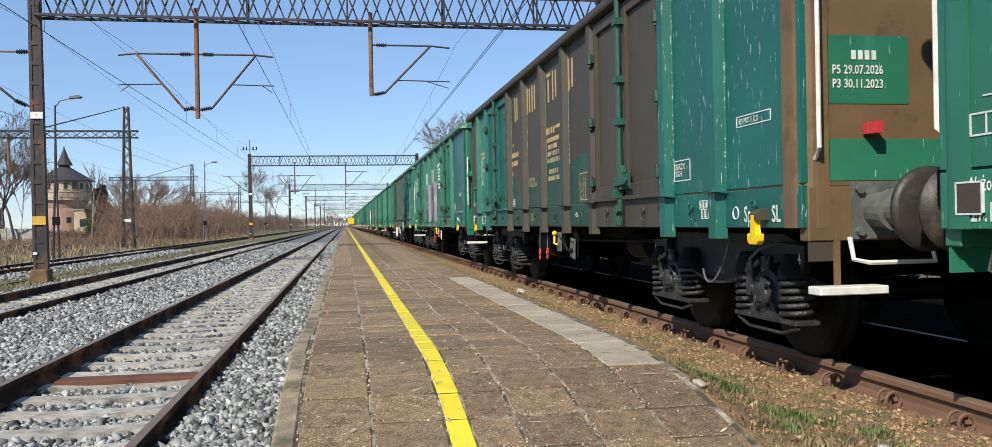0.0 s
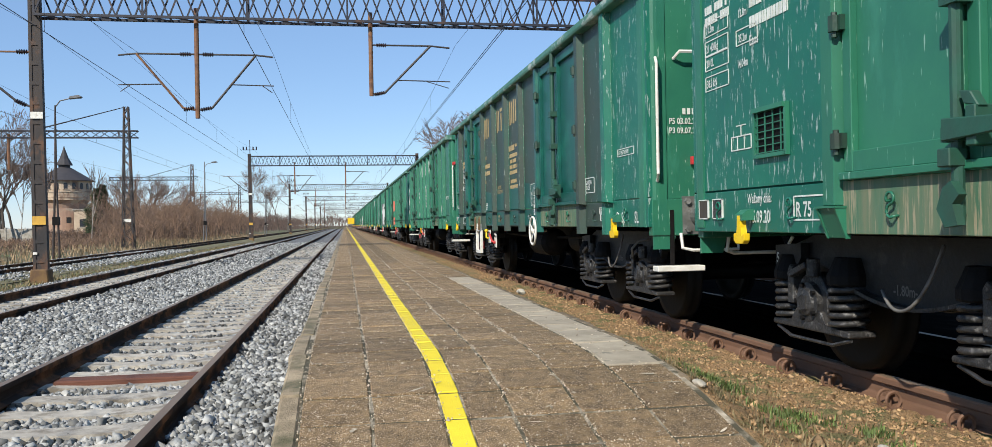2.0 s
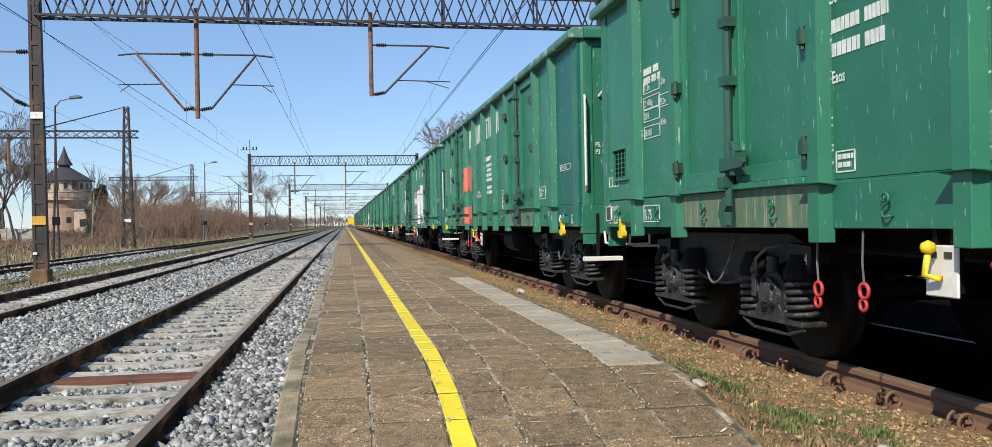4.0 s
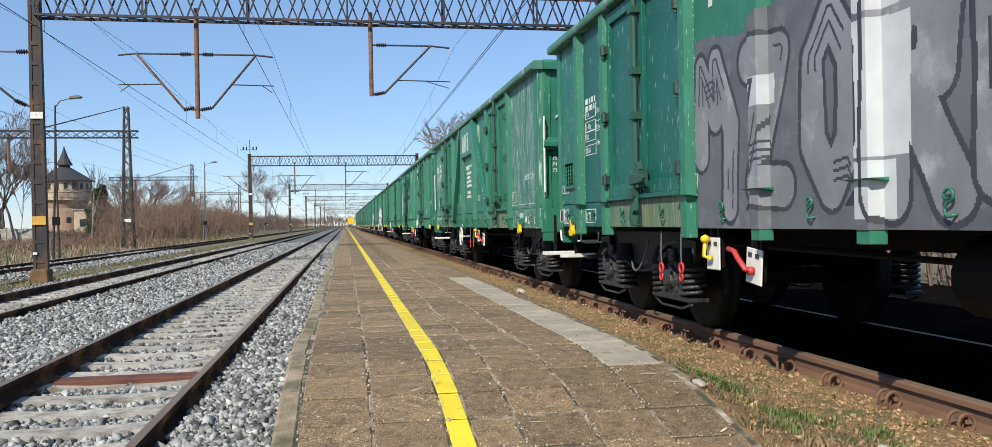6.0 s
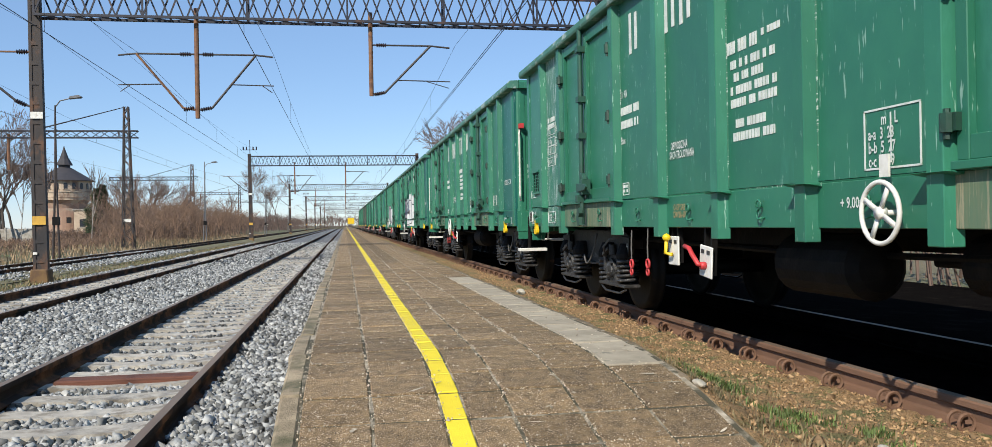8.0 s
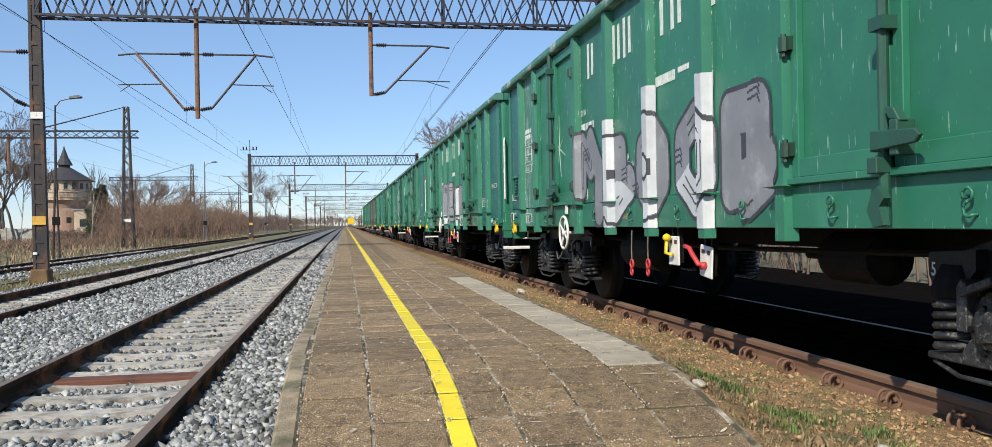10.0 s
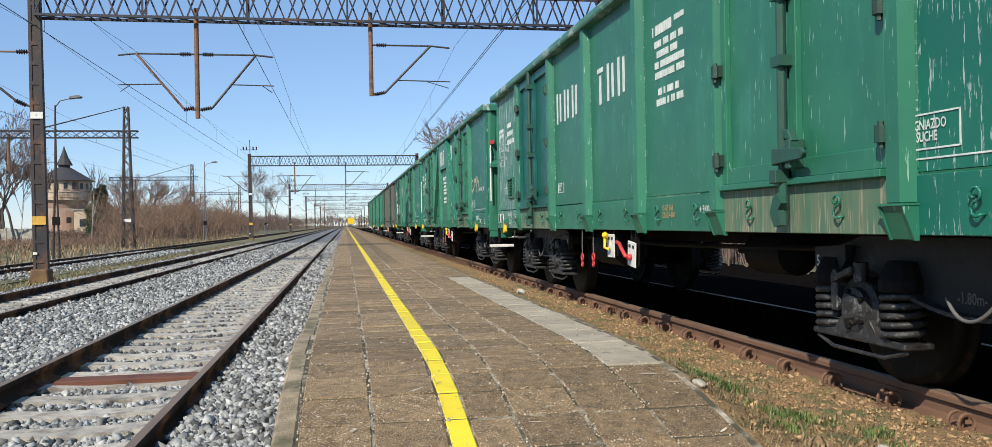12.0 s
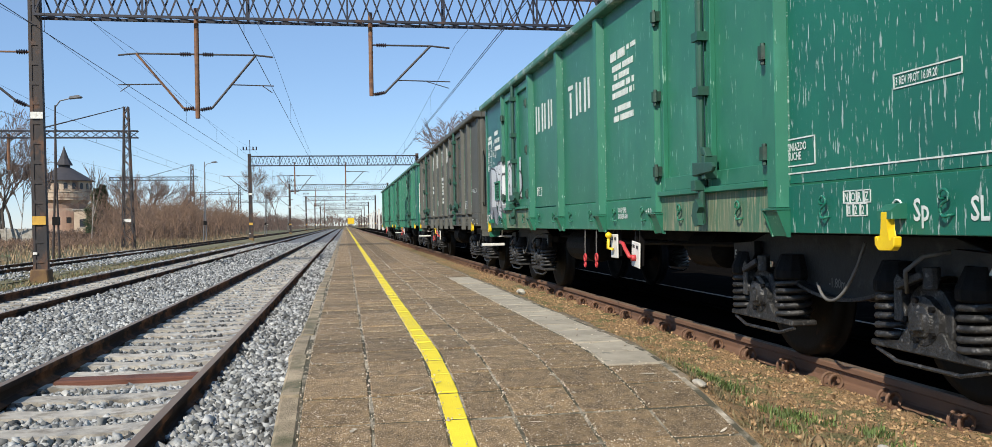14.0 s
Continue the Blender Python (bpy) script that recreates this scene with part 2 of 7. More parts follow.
def slab(bm, pts, axis, lo, hi):
    """Extrudes a closed outline: pts are pairs in the plane across axis."""
    def at(p, h):
        return {"x": (h, p[0], p[1]), "y": (p[0], h, p[1]), "z": (p[0], p[1], h)}[axis]
    a = [bm.verts.new(at(p, lo)) for p in pts]
    b = [bm.verts.new(at(p, hi)) for p in pts]
    n = len(pts)
    for k in range(n):
        bm.faces.new((a[k], a[(k + 1) % n], b[(k + 1) % n], b[k]))
    bm.faces.new(a[::-1])
    bm.faces.new(b)


MESHES = {}


def mesh_of(key, build, material, bevel=0.0, smooth=False):
    """The mesh that build(bm) fills, made once for each key."""
    if key is not None and key in MESHES:
        return MESHES[key]
    bm = bmesh.new()
    build(bm)
    if bevel:
        bmesh.ops.bevel(bm, geom=bm.edges[:], offset=bevel, segments=1, affect="EDGES", clamp_overlap=True)
    bmesh.ops.recalc_face_normals(bm, faces=bm.faces[:])
    me = bpy.data.meshes.new("mesh")
    bm.to_mesh(me)
    bm.free()
    me.materials.append(material)
    if smooth:
        me.polygons.foreach_set("use_smooth", [True] * len(me.polygons))
    if key is not None:
        MESHES[key] = me
    return me


def part(name, build, material, parent=None, label="", key=None, bevel=0.0, smooth=False, at=None):
    """Links what build(bm) fills as one mesh object under a thing or part."""
    me = mesh_of(key, build, material, bevel, smooth)
    ob = new(name, me)
    if me.materials[0] != material:
        ob.material_slots[0].link = "OBJECT"
        ob.material_slots[0].material = material
    if parent:
        ob.parent = parent
    if at is not None:
        ob.matrix_basis = at
    if label:
        ob["label"] = label
    return ob


def thing(name, label, category, at=None, group="", kind=""):
    ob = new(name)
    ob.empty_display_size = 0.2
    if at is not None:
        ob.matrix_basis = at
    return tagged(ob, label, category, group, kind)


def raw_mesh(name, verts, faces_n, idx, material, smooth=False):
    """A mesh from numpy arrays; faces all have faces_n corners."""
    me = bpy.data.meshes.new(name)
    nf = len(idx) // faces_n
    me.vertices.add(len(verts))
    me.vertices.foreach_set("co", np.asarray(verts, dtype=np.float32).ravel())
    me.loops.add(len(idx))
    me.loops.foreach_set("vertex_index", np.asarray(idx, dtype=np.int32))
    me.polygons.add(nf)
    me.polygons.foreach_set("loop_start", np.arange(0, nf * faces_n, faces_n, dtype=np.int32))
    if smooth:
        me.polygons.foreach_set("use_smooth", np.ones(nf, dtype=bool))
    me.update(calc_edges=True)
    me.materials.append(material)
    return me


TEXTS = {}


def text_mesh(words, size, material, width=0.8):
    """Flat lettering in the built-in font as a mesh in x and y, from its lower left corner."""
    key = (words, size, width)
    if key not in TEXTS:
        cu = bpy.data.curves.new("text", "FONT")
        cu.body, cu.size, cu.resolution_u, cu.offset = words, size, 2, size * 0.018
        cu.space_line = 0.85
        ob = new("text", cu)
        me = bpy.data.meshes.new_from_object(ob)
        bpy.data.objects.remove(ob)
        co = np.empty(len(me.vertices) * 3, dtype=np.float32)
        me.vertices.foreach_get("co", co)
        co = co.reshape(-1, 3)
        co[:, 0] *= width
        me.vertices.foreach_set("co", co.ravel())
        me.materials.clear()
        me.materials.append(material)
        TEXTS[key] = me
    return TEXTS[key]


# ---- ground and tracks ----
# base lowered so gaps between the loose stones look shaded
M["ballast"] = mat("grey_crushed_stone", (0.17, 0.17, 0.17), (0.08, 0.083, 0.088), 0.9, 0, 14.0, 1.0, 26.0, (0.40, 0.39, 0.37), 22.0, 0.55, 0.62, bdist=0.05)
M["stone"] = mat("grey_ballast_stone", (0.335, 0.332, 0.315), (0.185, 0.192, 0.190), 0.9, 0, 9.0, 0.3, 60.0)
M["dirt"] = mat("gravelly_soil", (0.40, 0.245, 0.12), (0.25, 0.16, 0.075), 0.95, 0, 16.0, 1.0, 70.0, (0.16, 0.155, 0.06), 3.0, 0.47, 0.58, bdist=0.03)
M["dirt_stone"] = mat("tan_gravel_stone", (0.40, 0.265, 0.14), (0.24, 0.145, 0.07), 0.9, 0, 9.0, 0.3, 60.0)
# near-black colour stands in for the deep shade under the train
M["train_shade"] = mat("shade_dark_track", (0.009, 0.008, 0.007), (0.006, 0.005, 0.005), 1.0, 0, 6.0, 0.8, 40.0, (0.014, 0.012, 0.010), 3.0, 0.55, 0.66, bdist=0.03, spec=0.0)
M["field"] = mat("dry_grass_ground", (0.17, 0.135, 0.075), (0.11, 0.105, 0.05), 0.95, 0, 0.5, 0.9, 3.0, (0.085, 0.105, 0.035), 0.25, 0.5, 0.62, bdist=0.2)
M["moss"] = mat("mossy_soil_strip", (0.20, 0.165, 0.095), (0.125, 0.125, 0.05), 0.95, 0, 1.5, 0.8, 12.0, (0.09, 0.075, 0.05), 0.9, 0.55, 0.65, bdist=0.05)


def island_tint(m, lo=0.55, hi=1.45):
    """Gives each loose piece of a joined mesh its own brightness."""
    nt = m.node_tree
    geo = nt.nodes.new("ShaderNodeNewGeometry")
    r = nt.nodes.new("ShaderNodeMapRange")
    r.inputs[3].default_value, r.inputs[4].default_value = lo, hi
    nt.links.new(geo.outputs["Random Per Island"], r.inputs[0])
    hs = nt.nodes.new("ShaderNodeHueSaturation")
    bs = nt.nodes["Principled BSDF"]
    src = bs.inputs["Base Color"].links[0].from_socket
    nt.links.new(src, hs.inputs["Color"])
    nt.links.new(r.outputs[0], hs.inputs["Value"])
    nt.links.new(hs.outputs[0], bs.inputs["Base Color"])


island_tint(M["stone"], 0.18, 1.75)
island_tint(M["dirt_stone"])


def grid_sheet(name, x0, x1, y0, y1, nx, ny, height, material, label, category):
    xs, ys = np.linspace(x0, x1, nx), np.linspace(y0, y1, ny)
    verts = [(x, y, height(x, y)) for y in ys for x in xs]
    idx = []
    for j in range(ny - 1):
        for i in range(nx - 1):
            a = j * nx + i
            idx += [a, a + 1, a + nx + 1, a + nx]
    ob = new(name, raw_mesh(name, verts, 4, idx, material, True))
    return tagged(ob, label, category, kind="structure")


def build_ground():
    bm_far = 2500.0
    z = -0.95
    verts = [(-bm_far, -200, z), (bm_far, -200, z), (bm_far, bm_far, z), (-bm_far, bm_far, z)]
    ob = new("ground", raw_mesh("ground", verts, 4, [0, 1, 2, 3], M["field"]))
    tagged(ob, "dry brownish grass ground reaching the horizon", "ground", kind="structure")


def bed_z(x):
    """Cross-section of the ballast and soil beside the platform."""
    pts = [(-24, -0.93), (-15.2, -0.80), (-14.4, -0.66), (-10.3, -0.66), (-9.6, -0.80), (-8.3, -0.82), (-7.6, -0.60), (-7.3, -0.53), (-6.70, -0.53), (-6.66, -0.615), (-5.04, -0.615), (-5.0, -0.53), (-4.0, -0.60), (-2.82, -0.53), (-2.78, -0.615), (-1.16, -0.615), (-1.12, -0.53), (-0.5, -0.53), (-0.3, -0.55)]
    for (xa, za), (xb, zb) in zip(pts, pts[1:]):
        if xa <= x <= xb:
            return za + (zb - za) * (x - xa) / (xb - xa)
    return pts[-1][1] if x > -0.3 else pts[0][1]


def build_beds():
    grid_sheet("ballast_bed", -7.7, -0.3, -6, 320, 90, 120, lambda x, y: bed_z(x) + 0.015 * noise.noise((x * 2, y * 2, 0)), M["ballast"], "grey crushed-stone ballast bed under two tracks", "ballast")
    grid_sheet("soil_strip", -10.0, -7.6, -6, 320, 10, 140, lambda x, y: bed_z(x) + 0.05 * noise.noise((x, y * 0.7, 3)), M["moss"], "mossy soil strip with dry grass between tracks", "ground")
    grid_sheet("ballast_bed", -15.2, -9.9, -6, 320, 16, 60, lambda x, y: bed_z(x) + 0.01, M["moss"], "mossy gravel bed of the far siding", "ballast")
    grid_sheet("ground_bank", -60, -15.0, -6, 320, 40, 90, lambda x, y: -0.86 + 0.10 * noise.noise((x * 0.2, y * 0.2, 5)) + min(0.5, max(0, (-16 - x) * 0.03)), M["field"], "dry grass verge beyond the sidings", "ground")

    def right(x, y):
        e = min(1.0, max(0.0, (x - PLAT_R + 0.05) / 0.75))
        edge = ramp(y) - 0.05 - 0.03 * max(0, min(1, (y - 5) / 3))
        low = RAIL_R - 0.150
        s = e * e * (3 - 2 * e)
        bump_ = 0.018 * noise.noise((x * 5, y * 5, 1)) + 0.020 * noise.noise((x * 13, y * 13, 2)) + 0.010 * noise.noise((x * 29, y * 29, 4))
        return edge + (low - edge) * s + bump_
    grid_sheet("gravel_strip", PLAT_R - 0.04, 3.34, 1.5, 14, 60, 480, right, M["dirt"], "gravelly soil strip with weeds along the platform", "ground")
    grid_sheet("gravel_strip", PLAT_R - 0.04, 3.34, -6, 1.5, 8, 20, lambda x, y: right(x, max(y, 1.2)), M["dirt"], "gravelly soil strip with weeds along the platform", "ground")
    grid_sheet("soil_strip", -0.32, 1.9, -6, 2.2, 12, 30, lambda x, y: -0.60 + 0.03 * noise.noise((x * 2, y * 2, 9)), M["dirt"], "bare soil at the foot of the platform ramp", "ground")
    grid_sheet("gravel_strip", PLAT_R - 0.04, 3.34, 14, 320, 8, 160, right, M["dirt"], "gravelly soil strip with weeds along the platform", "ground")
    # the bed's dark colour carries the train's shade
    grid_sheet("track_bed", 3.3, 12.0, -6, 320, 16, 80, lambda x, y: RAIL_R - 0.19 - 0.04 * max(0, x - 6) + 0.01 * noise.noise((x * 3, y * 3, 7)), M["train_shade"], "gravel bed under the train, coloured dark for shade", "ballast")


TRAIN_LINE = pose(XC + 0.02, 0, RAIL_R, 0, 0, 0.2)      # the train's track runs a little to the left
RAIL_PROF = [(-0.075, -0.16), (0.075, -0.16), (0.075, -0.148), (0.018, -0.128), (0.010, -0.115), (0.010, -0.055), (0.036, -0.042), (0.036, -0.012), (0.030, -0.001), (-0.030, -0.001), (-0.036, -0.012), (-0.036, -0.042), (-0.010, -0.055), (-0.010, -0.115), (-0.018, -0.128), (-0.075, -0.148)]


def build_track(xc, z, y0, y1, material, label, sleeper, near=None):
    t = thing("railway_track", label, "railway track", pose(xc, 0, z), kind="structure")
    for s in (-0.755, 0.755):
        # the far rail under the train takes the painted-shade colour too
        r = part("rail", lambda bm: slab(bm, [(px + s, pz) for px, pz in RAIL_PROF], "y", y0, y1), M["train_shade"] if s > 0 and not sleeper else material, t)
        part("rail_head", lambda bm: box(bm, s - 0.030, s + 0.030, y0, y1, -0.001, 0.0), M["rail_head"], r)

    def one(bm):
        slab(bm, [(-1.3, -0.36), (1.3, -0.36), (1.3, -0.19), (0.95, -0.150), (0.55, -0.150), (0.3, -0.165), (-0.3, -0.165), (-0.55, -0.150), (-0.95, -0.150), (-1.3, -0.19)], "y", -0.13, 0.13)
    if sleeper:
        n = 0
        y = near if near is not None else y0
        while y < y1 and n < 90:
            part("sleeper", one, M[sleeper], t, key="sleeper", at=pose(0, y, 0, 0, 0, 0))
            y += 0.60
            n += 1
    return t


def clip_build(bm):
    """A sprung rail clip: plate, bolt and two coils."""
    box(bm, -0.17, 0.0, -0.08, 0.08, -0.164, -0.146)
    ring(bm, (-0.115, -0.042, -0.105), "y", 0.048, 0.011, 14, 5)
    ring(bm, (-0.115, 0.042, -0.105), "y", 0.048, 0.011, 14, 5)
    tube(bm, [(-0.115, 0, -0.15), (-0.115, 0, -0.06)], 0.015, 6)
    box(bm, -0.14, -0.09, -0.025, 0.025, -0.09, -0.07)


def build_tracks():
    a = build_track(LEFT_TRACKS[0], RAIL_L, -4, 700, M["rail_dark"], "track with dark rusty rails on concrete sleepers", "concrete_sleeper", 3.35)
    part("wooden_plank", lambda bm: box(bm, -0.60, 0.62, -0.12, 0.12, -0.20, -0.118), M["wood_sleeper"], a, "reddish-brown worn wooden board between the rails", at=pose(0, 8.27, 0, 0, 0, -1), bevel=0.012)
    build_track(LEFT_TRACKS[1], RAIL_L, -4, 700, M["rail_dark"], "second track with dark rusty rails in ballast", "concrete_sleeper", 8.0)
    build_track(-12.3, RAIL_L - 0.1, -4, 700, M["rail_dark"], "old siding track with rusty rails", "concrete_sleeper", 16.0)
    r = build_track(XC, RAIL_R, -4, 700, M["rail_rust"], "track with brown rusty rails under the train", "")
    r.matrix_basis = TRAIN_LINE
    k = 0
    y = 2.9
    while y < 60:
        part("rail_clip", clip_build, M["rail_rust"], r, key="clip", at=pose(-0.755, y, 0))
        y += 0.62


build_ground()
build_beds()
build_tracks()


# ---- platform ----
def build_platform():
    p = thing("platform", "low station platform paved with weathered concrete slabs", "platform", kind="structure")
    ys = [0.2, 0.9, 1.5] + [2.0 + 0.175 * k for k in range(26)] + [6.6, 8, 12, 20, 40, 80, 160, 300, 420]

    def core(bm):
        rows = []
        for y in ys:
            z = ramp(y) - 0.007
            rows.append([bm.verts.new(v) for v in ((PLAT_L + 0.04, y, -0.95), (PLAT_L + 0.04, y, z), (PLAT_R - 0.02, y, z), (PLAT_R - 0.02, y, -0.95))])
        for a, b in zip(rows, rows[1:]):
            for j in range(3):
                bm.faces.new((a[j], a[j + 1], b[j + 1], b[j]))
        bm.faces.new(rows[0])
        bm.faces.new(rows[-1][::-1])
    part("platform_core", core, M["joint"], p)
    rnd = random.Random(5)

    def kerb(x0, x1, name):
        y = 2.6
        while y < 34:
            L = 0.98
            za, zb = ramp(y), ramp(y + L)
            dx, dz = rnd.uniform(-0.012, 0.012), rnd.uniform(-0.012, 0.006) - (0.0 if name == "kerb" else 0.012)

            def one(bm):
                vs = box(bm, x0 + dx, x1 + dx, y, y + L, -0.5, 0)
                for v in vs:
                    v.co.z = (za if v.co.y < y + 0.5 else zb) + dz + 0.004 if v.co.z > -0.1 else -0.6
            part(name, one, M["kerb" if name == "kerb" else "kerb_soil"], p, bevel=0.016)
            y += L + 0.02
        part(name, lambda bm: box(bm, x0, x1, 34, 420, -0.6, 0.0), M["kerb" if name == "kerb" else "kerb_soil"], p)
    kerb(PLAT_L, -0.245, "kerb")
    kerb(PLAT_R - 0.045, PLAT_R + 0.03, "edge_stone")

    def tile_at(cx, cy, w, material, name):
        z0, z1 = ramp(cy - TILE / 2), ramp(cy + TILE / 2)
        tilt = math.degrees(math.atan2(z1 - z0, TILE))
        part(name, lambda bm: box(bm, -w / 2, w / 2, -0.1675, 0.1675, -0.05, 0.0), material, p, key=(name, round(w, 3)), bevel=0.006,
             at=pose(cx, cy, (z0 + z1) / 2 + rnd.uniform(-0.005, 0.004), tilt + rnd.uniform(-0.6, 0.6), rnd.uniform(-0.7, 0.7), rnd.uniform(-0.5, 0.5)))
    n = 0
    for r in range(44):
        cy = 3.15 + TILE * r + 0.175
        for c in range(6):
            x0 = -0.238 + TILE * c
            if c == 2:
                tile_at(x0 + 0.0585 + 0.002, cy, 0.113, M["tile_yellow"], "yellow_tile")
                tile_at(x0 + 0.233, cy, 0.222, M["tile"], "paving_slab")
            elif c == 5:
                tile_at(x0 + 0.17, cy, 0.33, M["tile_new"] if 4.75 < cy < 13 else M["tile"], "paving_slab")
            else:
                tile_at(x0 + 0.175, cy, 0.335, M["tile"], "paving_slab")

    def far(bm, cols, y1):
        y = 3.15 + TILE * 44
        while y < y1:
            dz = rnd.uniform(-0.003, 0.003)
            for x0, x1 in cols:
                box(bm, x0 + 0.006, x1 - 0.006, y + 0.006, y + TILE - 0.006, -0.04, dz)
            y += TILE
    xs = [-0.238 + TILE * c for c in range(7)]
    for c in range(6):
        cols = [(xs[c], xs[c + 1])] if c != 2 else [(xs[2] + 0.115, xs[3])]
        tagged(part("paving_slabs", lambda bm: far(bm, cols, 150), M["tile"], p), kind="stuff")
        part("paving_far", lambda bm: box(bm, cols[0][0], cols[0][1], 150, 420, -0.04, 0), M["tile"], p)
    part("yellow_line", lambda bm: box(bm, xs[2], xs[2] + 0.115, 3.15 + TILE * 44, 420, -0.04, 0.0), M["tile_yellow"], p)


build_platform()


# ---- wagons ----
WAGON_L = 14.04
HALF = 1.45                     # middle to the side's sheet
Y0, Y1 = 0.52, 13.52            # ends of the body
Z_LOW, Z_FLOOR, Z_TOP = 0.92, 1.22, 3.16
KINDS = {
    # posts from the leading corner; segments between them, "D" for a door
    "plain": ((1.98, 4.03, 5.67, 7.35, 8.98, 11.02), "pDpppDp"),
    "ribbed": ((1.11, 2.08, 4.18, 5.34, 6.50, 7.66, 8.84, 10.92, 11.90), "ppDppppDpp"),
    "braced": ((1.98, 4.03, 5.67, 7.35, 8.98, 11.02), "pDpppDp"),
}
PIVOTS = (2.52, 11.52)
R_WHEEL = 0.46


def wheelset_build(bm):
    prof = [(0.10, -0.07), (0.30, -0.055), (0.40, -0.062), (0.455, -0.065), (0.462, 0.0), (0.468, 0.045), (0.49, 0.055), (0.487, 0.075), (0.41, 0.075), (0.39, 0.03), (0.26, 0.0), (0.11, 0.06)]
    lathe(bm, [(r, -0.752 + h) for r, h in prof], "x", 36)
    lathe(bm, [(r, 0.752 - h) for r, h in prof], "x", 36)
    lathe(bm, [(0.08, -1.0), (0.08, 1.0)], "x", 12)


def bolster_build(bm):
    box(bm, -0.925, 0.925, -0.22, 0.22, 0.52, 0.86)


def side_frame_build(bm):
    top = [(-1.36, 0.80), (-1.0, 0.90), (1.0, 0.90), (1.36, 0.80)]
    low = [(1.36, 0.70), (0.92, 0.70), (0.62, 0.62), (0.30, 0.50), (-0.30, 0.50), (-0.62, 0.62), (-0.92, 0.70), (-1.36, 0.70)]
    slab(bm, top + low, "x", -1.03, -0.93)


def belly_flange_build(bm):
    """Lower flange that follows the belly of the side frame."""
    low = [(-0.66 + 0.06 * q, 0.634 - 0.15 * math.cos((q - 11) / 11 * math.pi / 2) ** 0.8) for q in range(23)]
    slab(bm, low + [(y, z + 0.022) for y, z in reversed(low)], "x", -1.10, -0.90)


def axlebox_build(bm):
    """Cast axle box with a bolted round cover and spring wings, at the wheel's height, on the -x side."""
    slab(bm, [(-0.15, -0.15), (0.15, -0.15), (0.185, -0.05), (0.185, 0.07), (0.12, 0.15), (0.05, 0.19), (-0.05, 0.19), (-0.12, 0.15), (-0.185, 0.07), (-0.185, -0.05)], "x", -1.12, -0.92)
    slab(bm, [(-0.46, -0.185), (0.46, -0.185), (0.46, -0.150), (0.20, -0.135), (0.15, -0.05), (-0.15, -0.05), (-0.20, -0.135), (-0.46, -0.150)], "x", -1.15, -0.96)


def axle_cover_build(bm):
    lathe(bm, [(0.0, -1.185), (0.05, -1.19), (0.085, -1.175), (0.095, -1.16), (0.130, -1.155), (0.135, -1.12)], "x", 18, close=False)
    slab(bm, [(-0.055, -0.04), (0.045, -0.055), (0.055, 0.03), (-0.045, 0.045)], "x", -1.198, -1.183)


def axle_bolt_build(bm):
    tube(bm, [(-1.178, 0, 0), (-1.15, 0, 0)], 0.017, 6)


def damper_build(bm):
    """Friction damper link with its cap, hung on the frame beside the axle box."""
    slab(bm, [(0.145, -0.02), (0.215, -0.02), (0.215, 0.20), (0.185, 0.24), (0.145, 0.22)], "x", -1.17, -1.02)
    bar(bm, (-1.175, 0.165, 0.17), (-1.175, -0.05, 0.245), 0.05, 0.04)
    tube(bm, [(-1.14, -0.06, 0.17), (-1.14, -0.06, 0.285)], 0.045, 10)
    ring(bm, (-1.15, 0.18, 0.03), "x", 0.04, 0.014, 12, 6)


def nose_plate_build(bm):
    """Tapered end plate of the side frame over the outer spring."""
    slab(bm, [(-0.50, 0.36), (-0.16, 0.38), (-0.16, 0.28), (-0.30, 0.13), (-0.44, 0.13), (-0.50, 0.24)], "x", -1.10, -1.04)


def spring_build(bm):
    pts = []
    for q in range(5 * 12 + 1):
        a = q * math.pi / 6
        pts.append((-1.06 + 0.108 * math.cos(a), 0.108 * math.sin(a), -0.135 + 0.26 * q / 60))
    tube(bm, pts, 0.020, 6)


def spring_cap_build(bm):
    """Cup of the frame over a coil spring."""
    lathe(bm, [(0.130, 0.128), (0.138, 0.14), (0.138, 0.19), (0.09, 0.30)], "z", 14, at=(-1.05, 0, 0))


def yoke_build(bm):
    tube(bm, [(-1.12, -0.44, -0.20), (-1.13, -0.25, -0.25), (-1.13, 0.25, -0.25), (-1.12, 0.44, -0.20)], 0.012, 6)


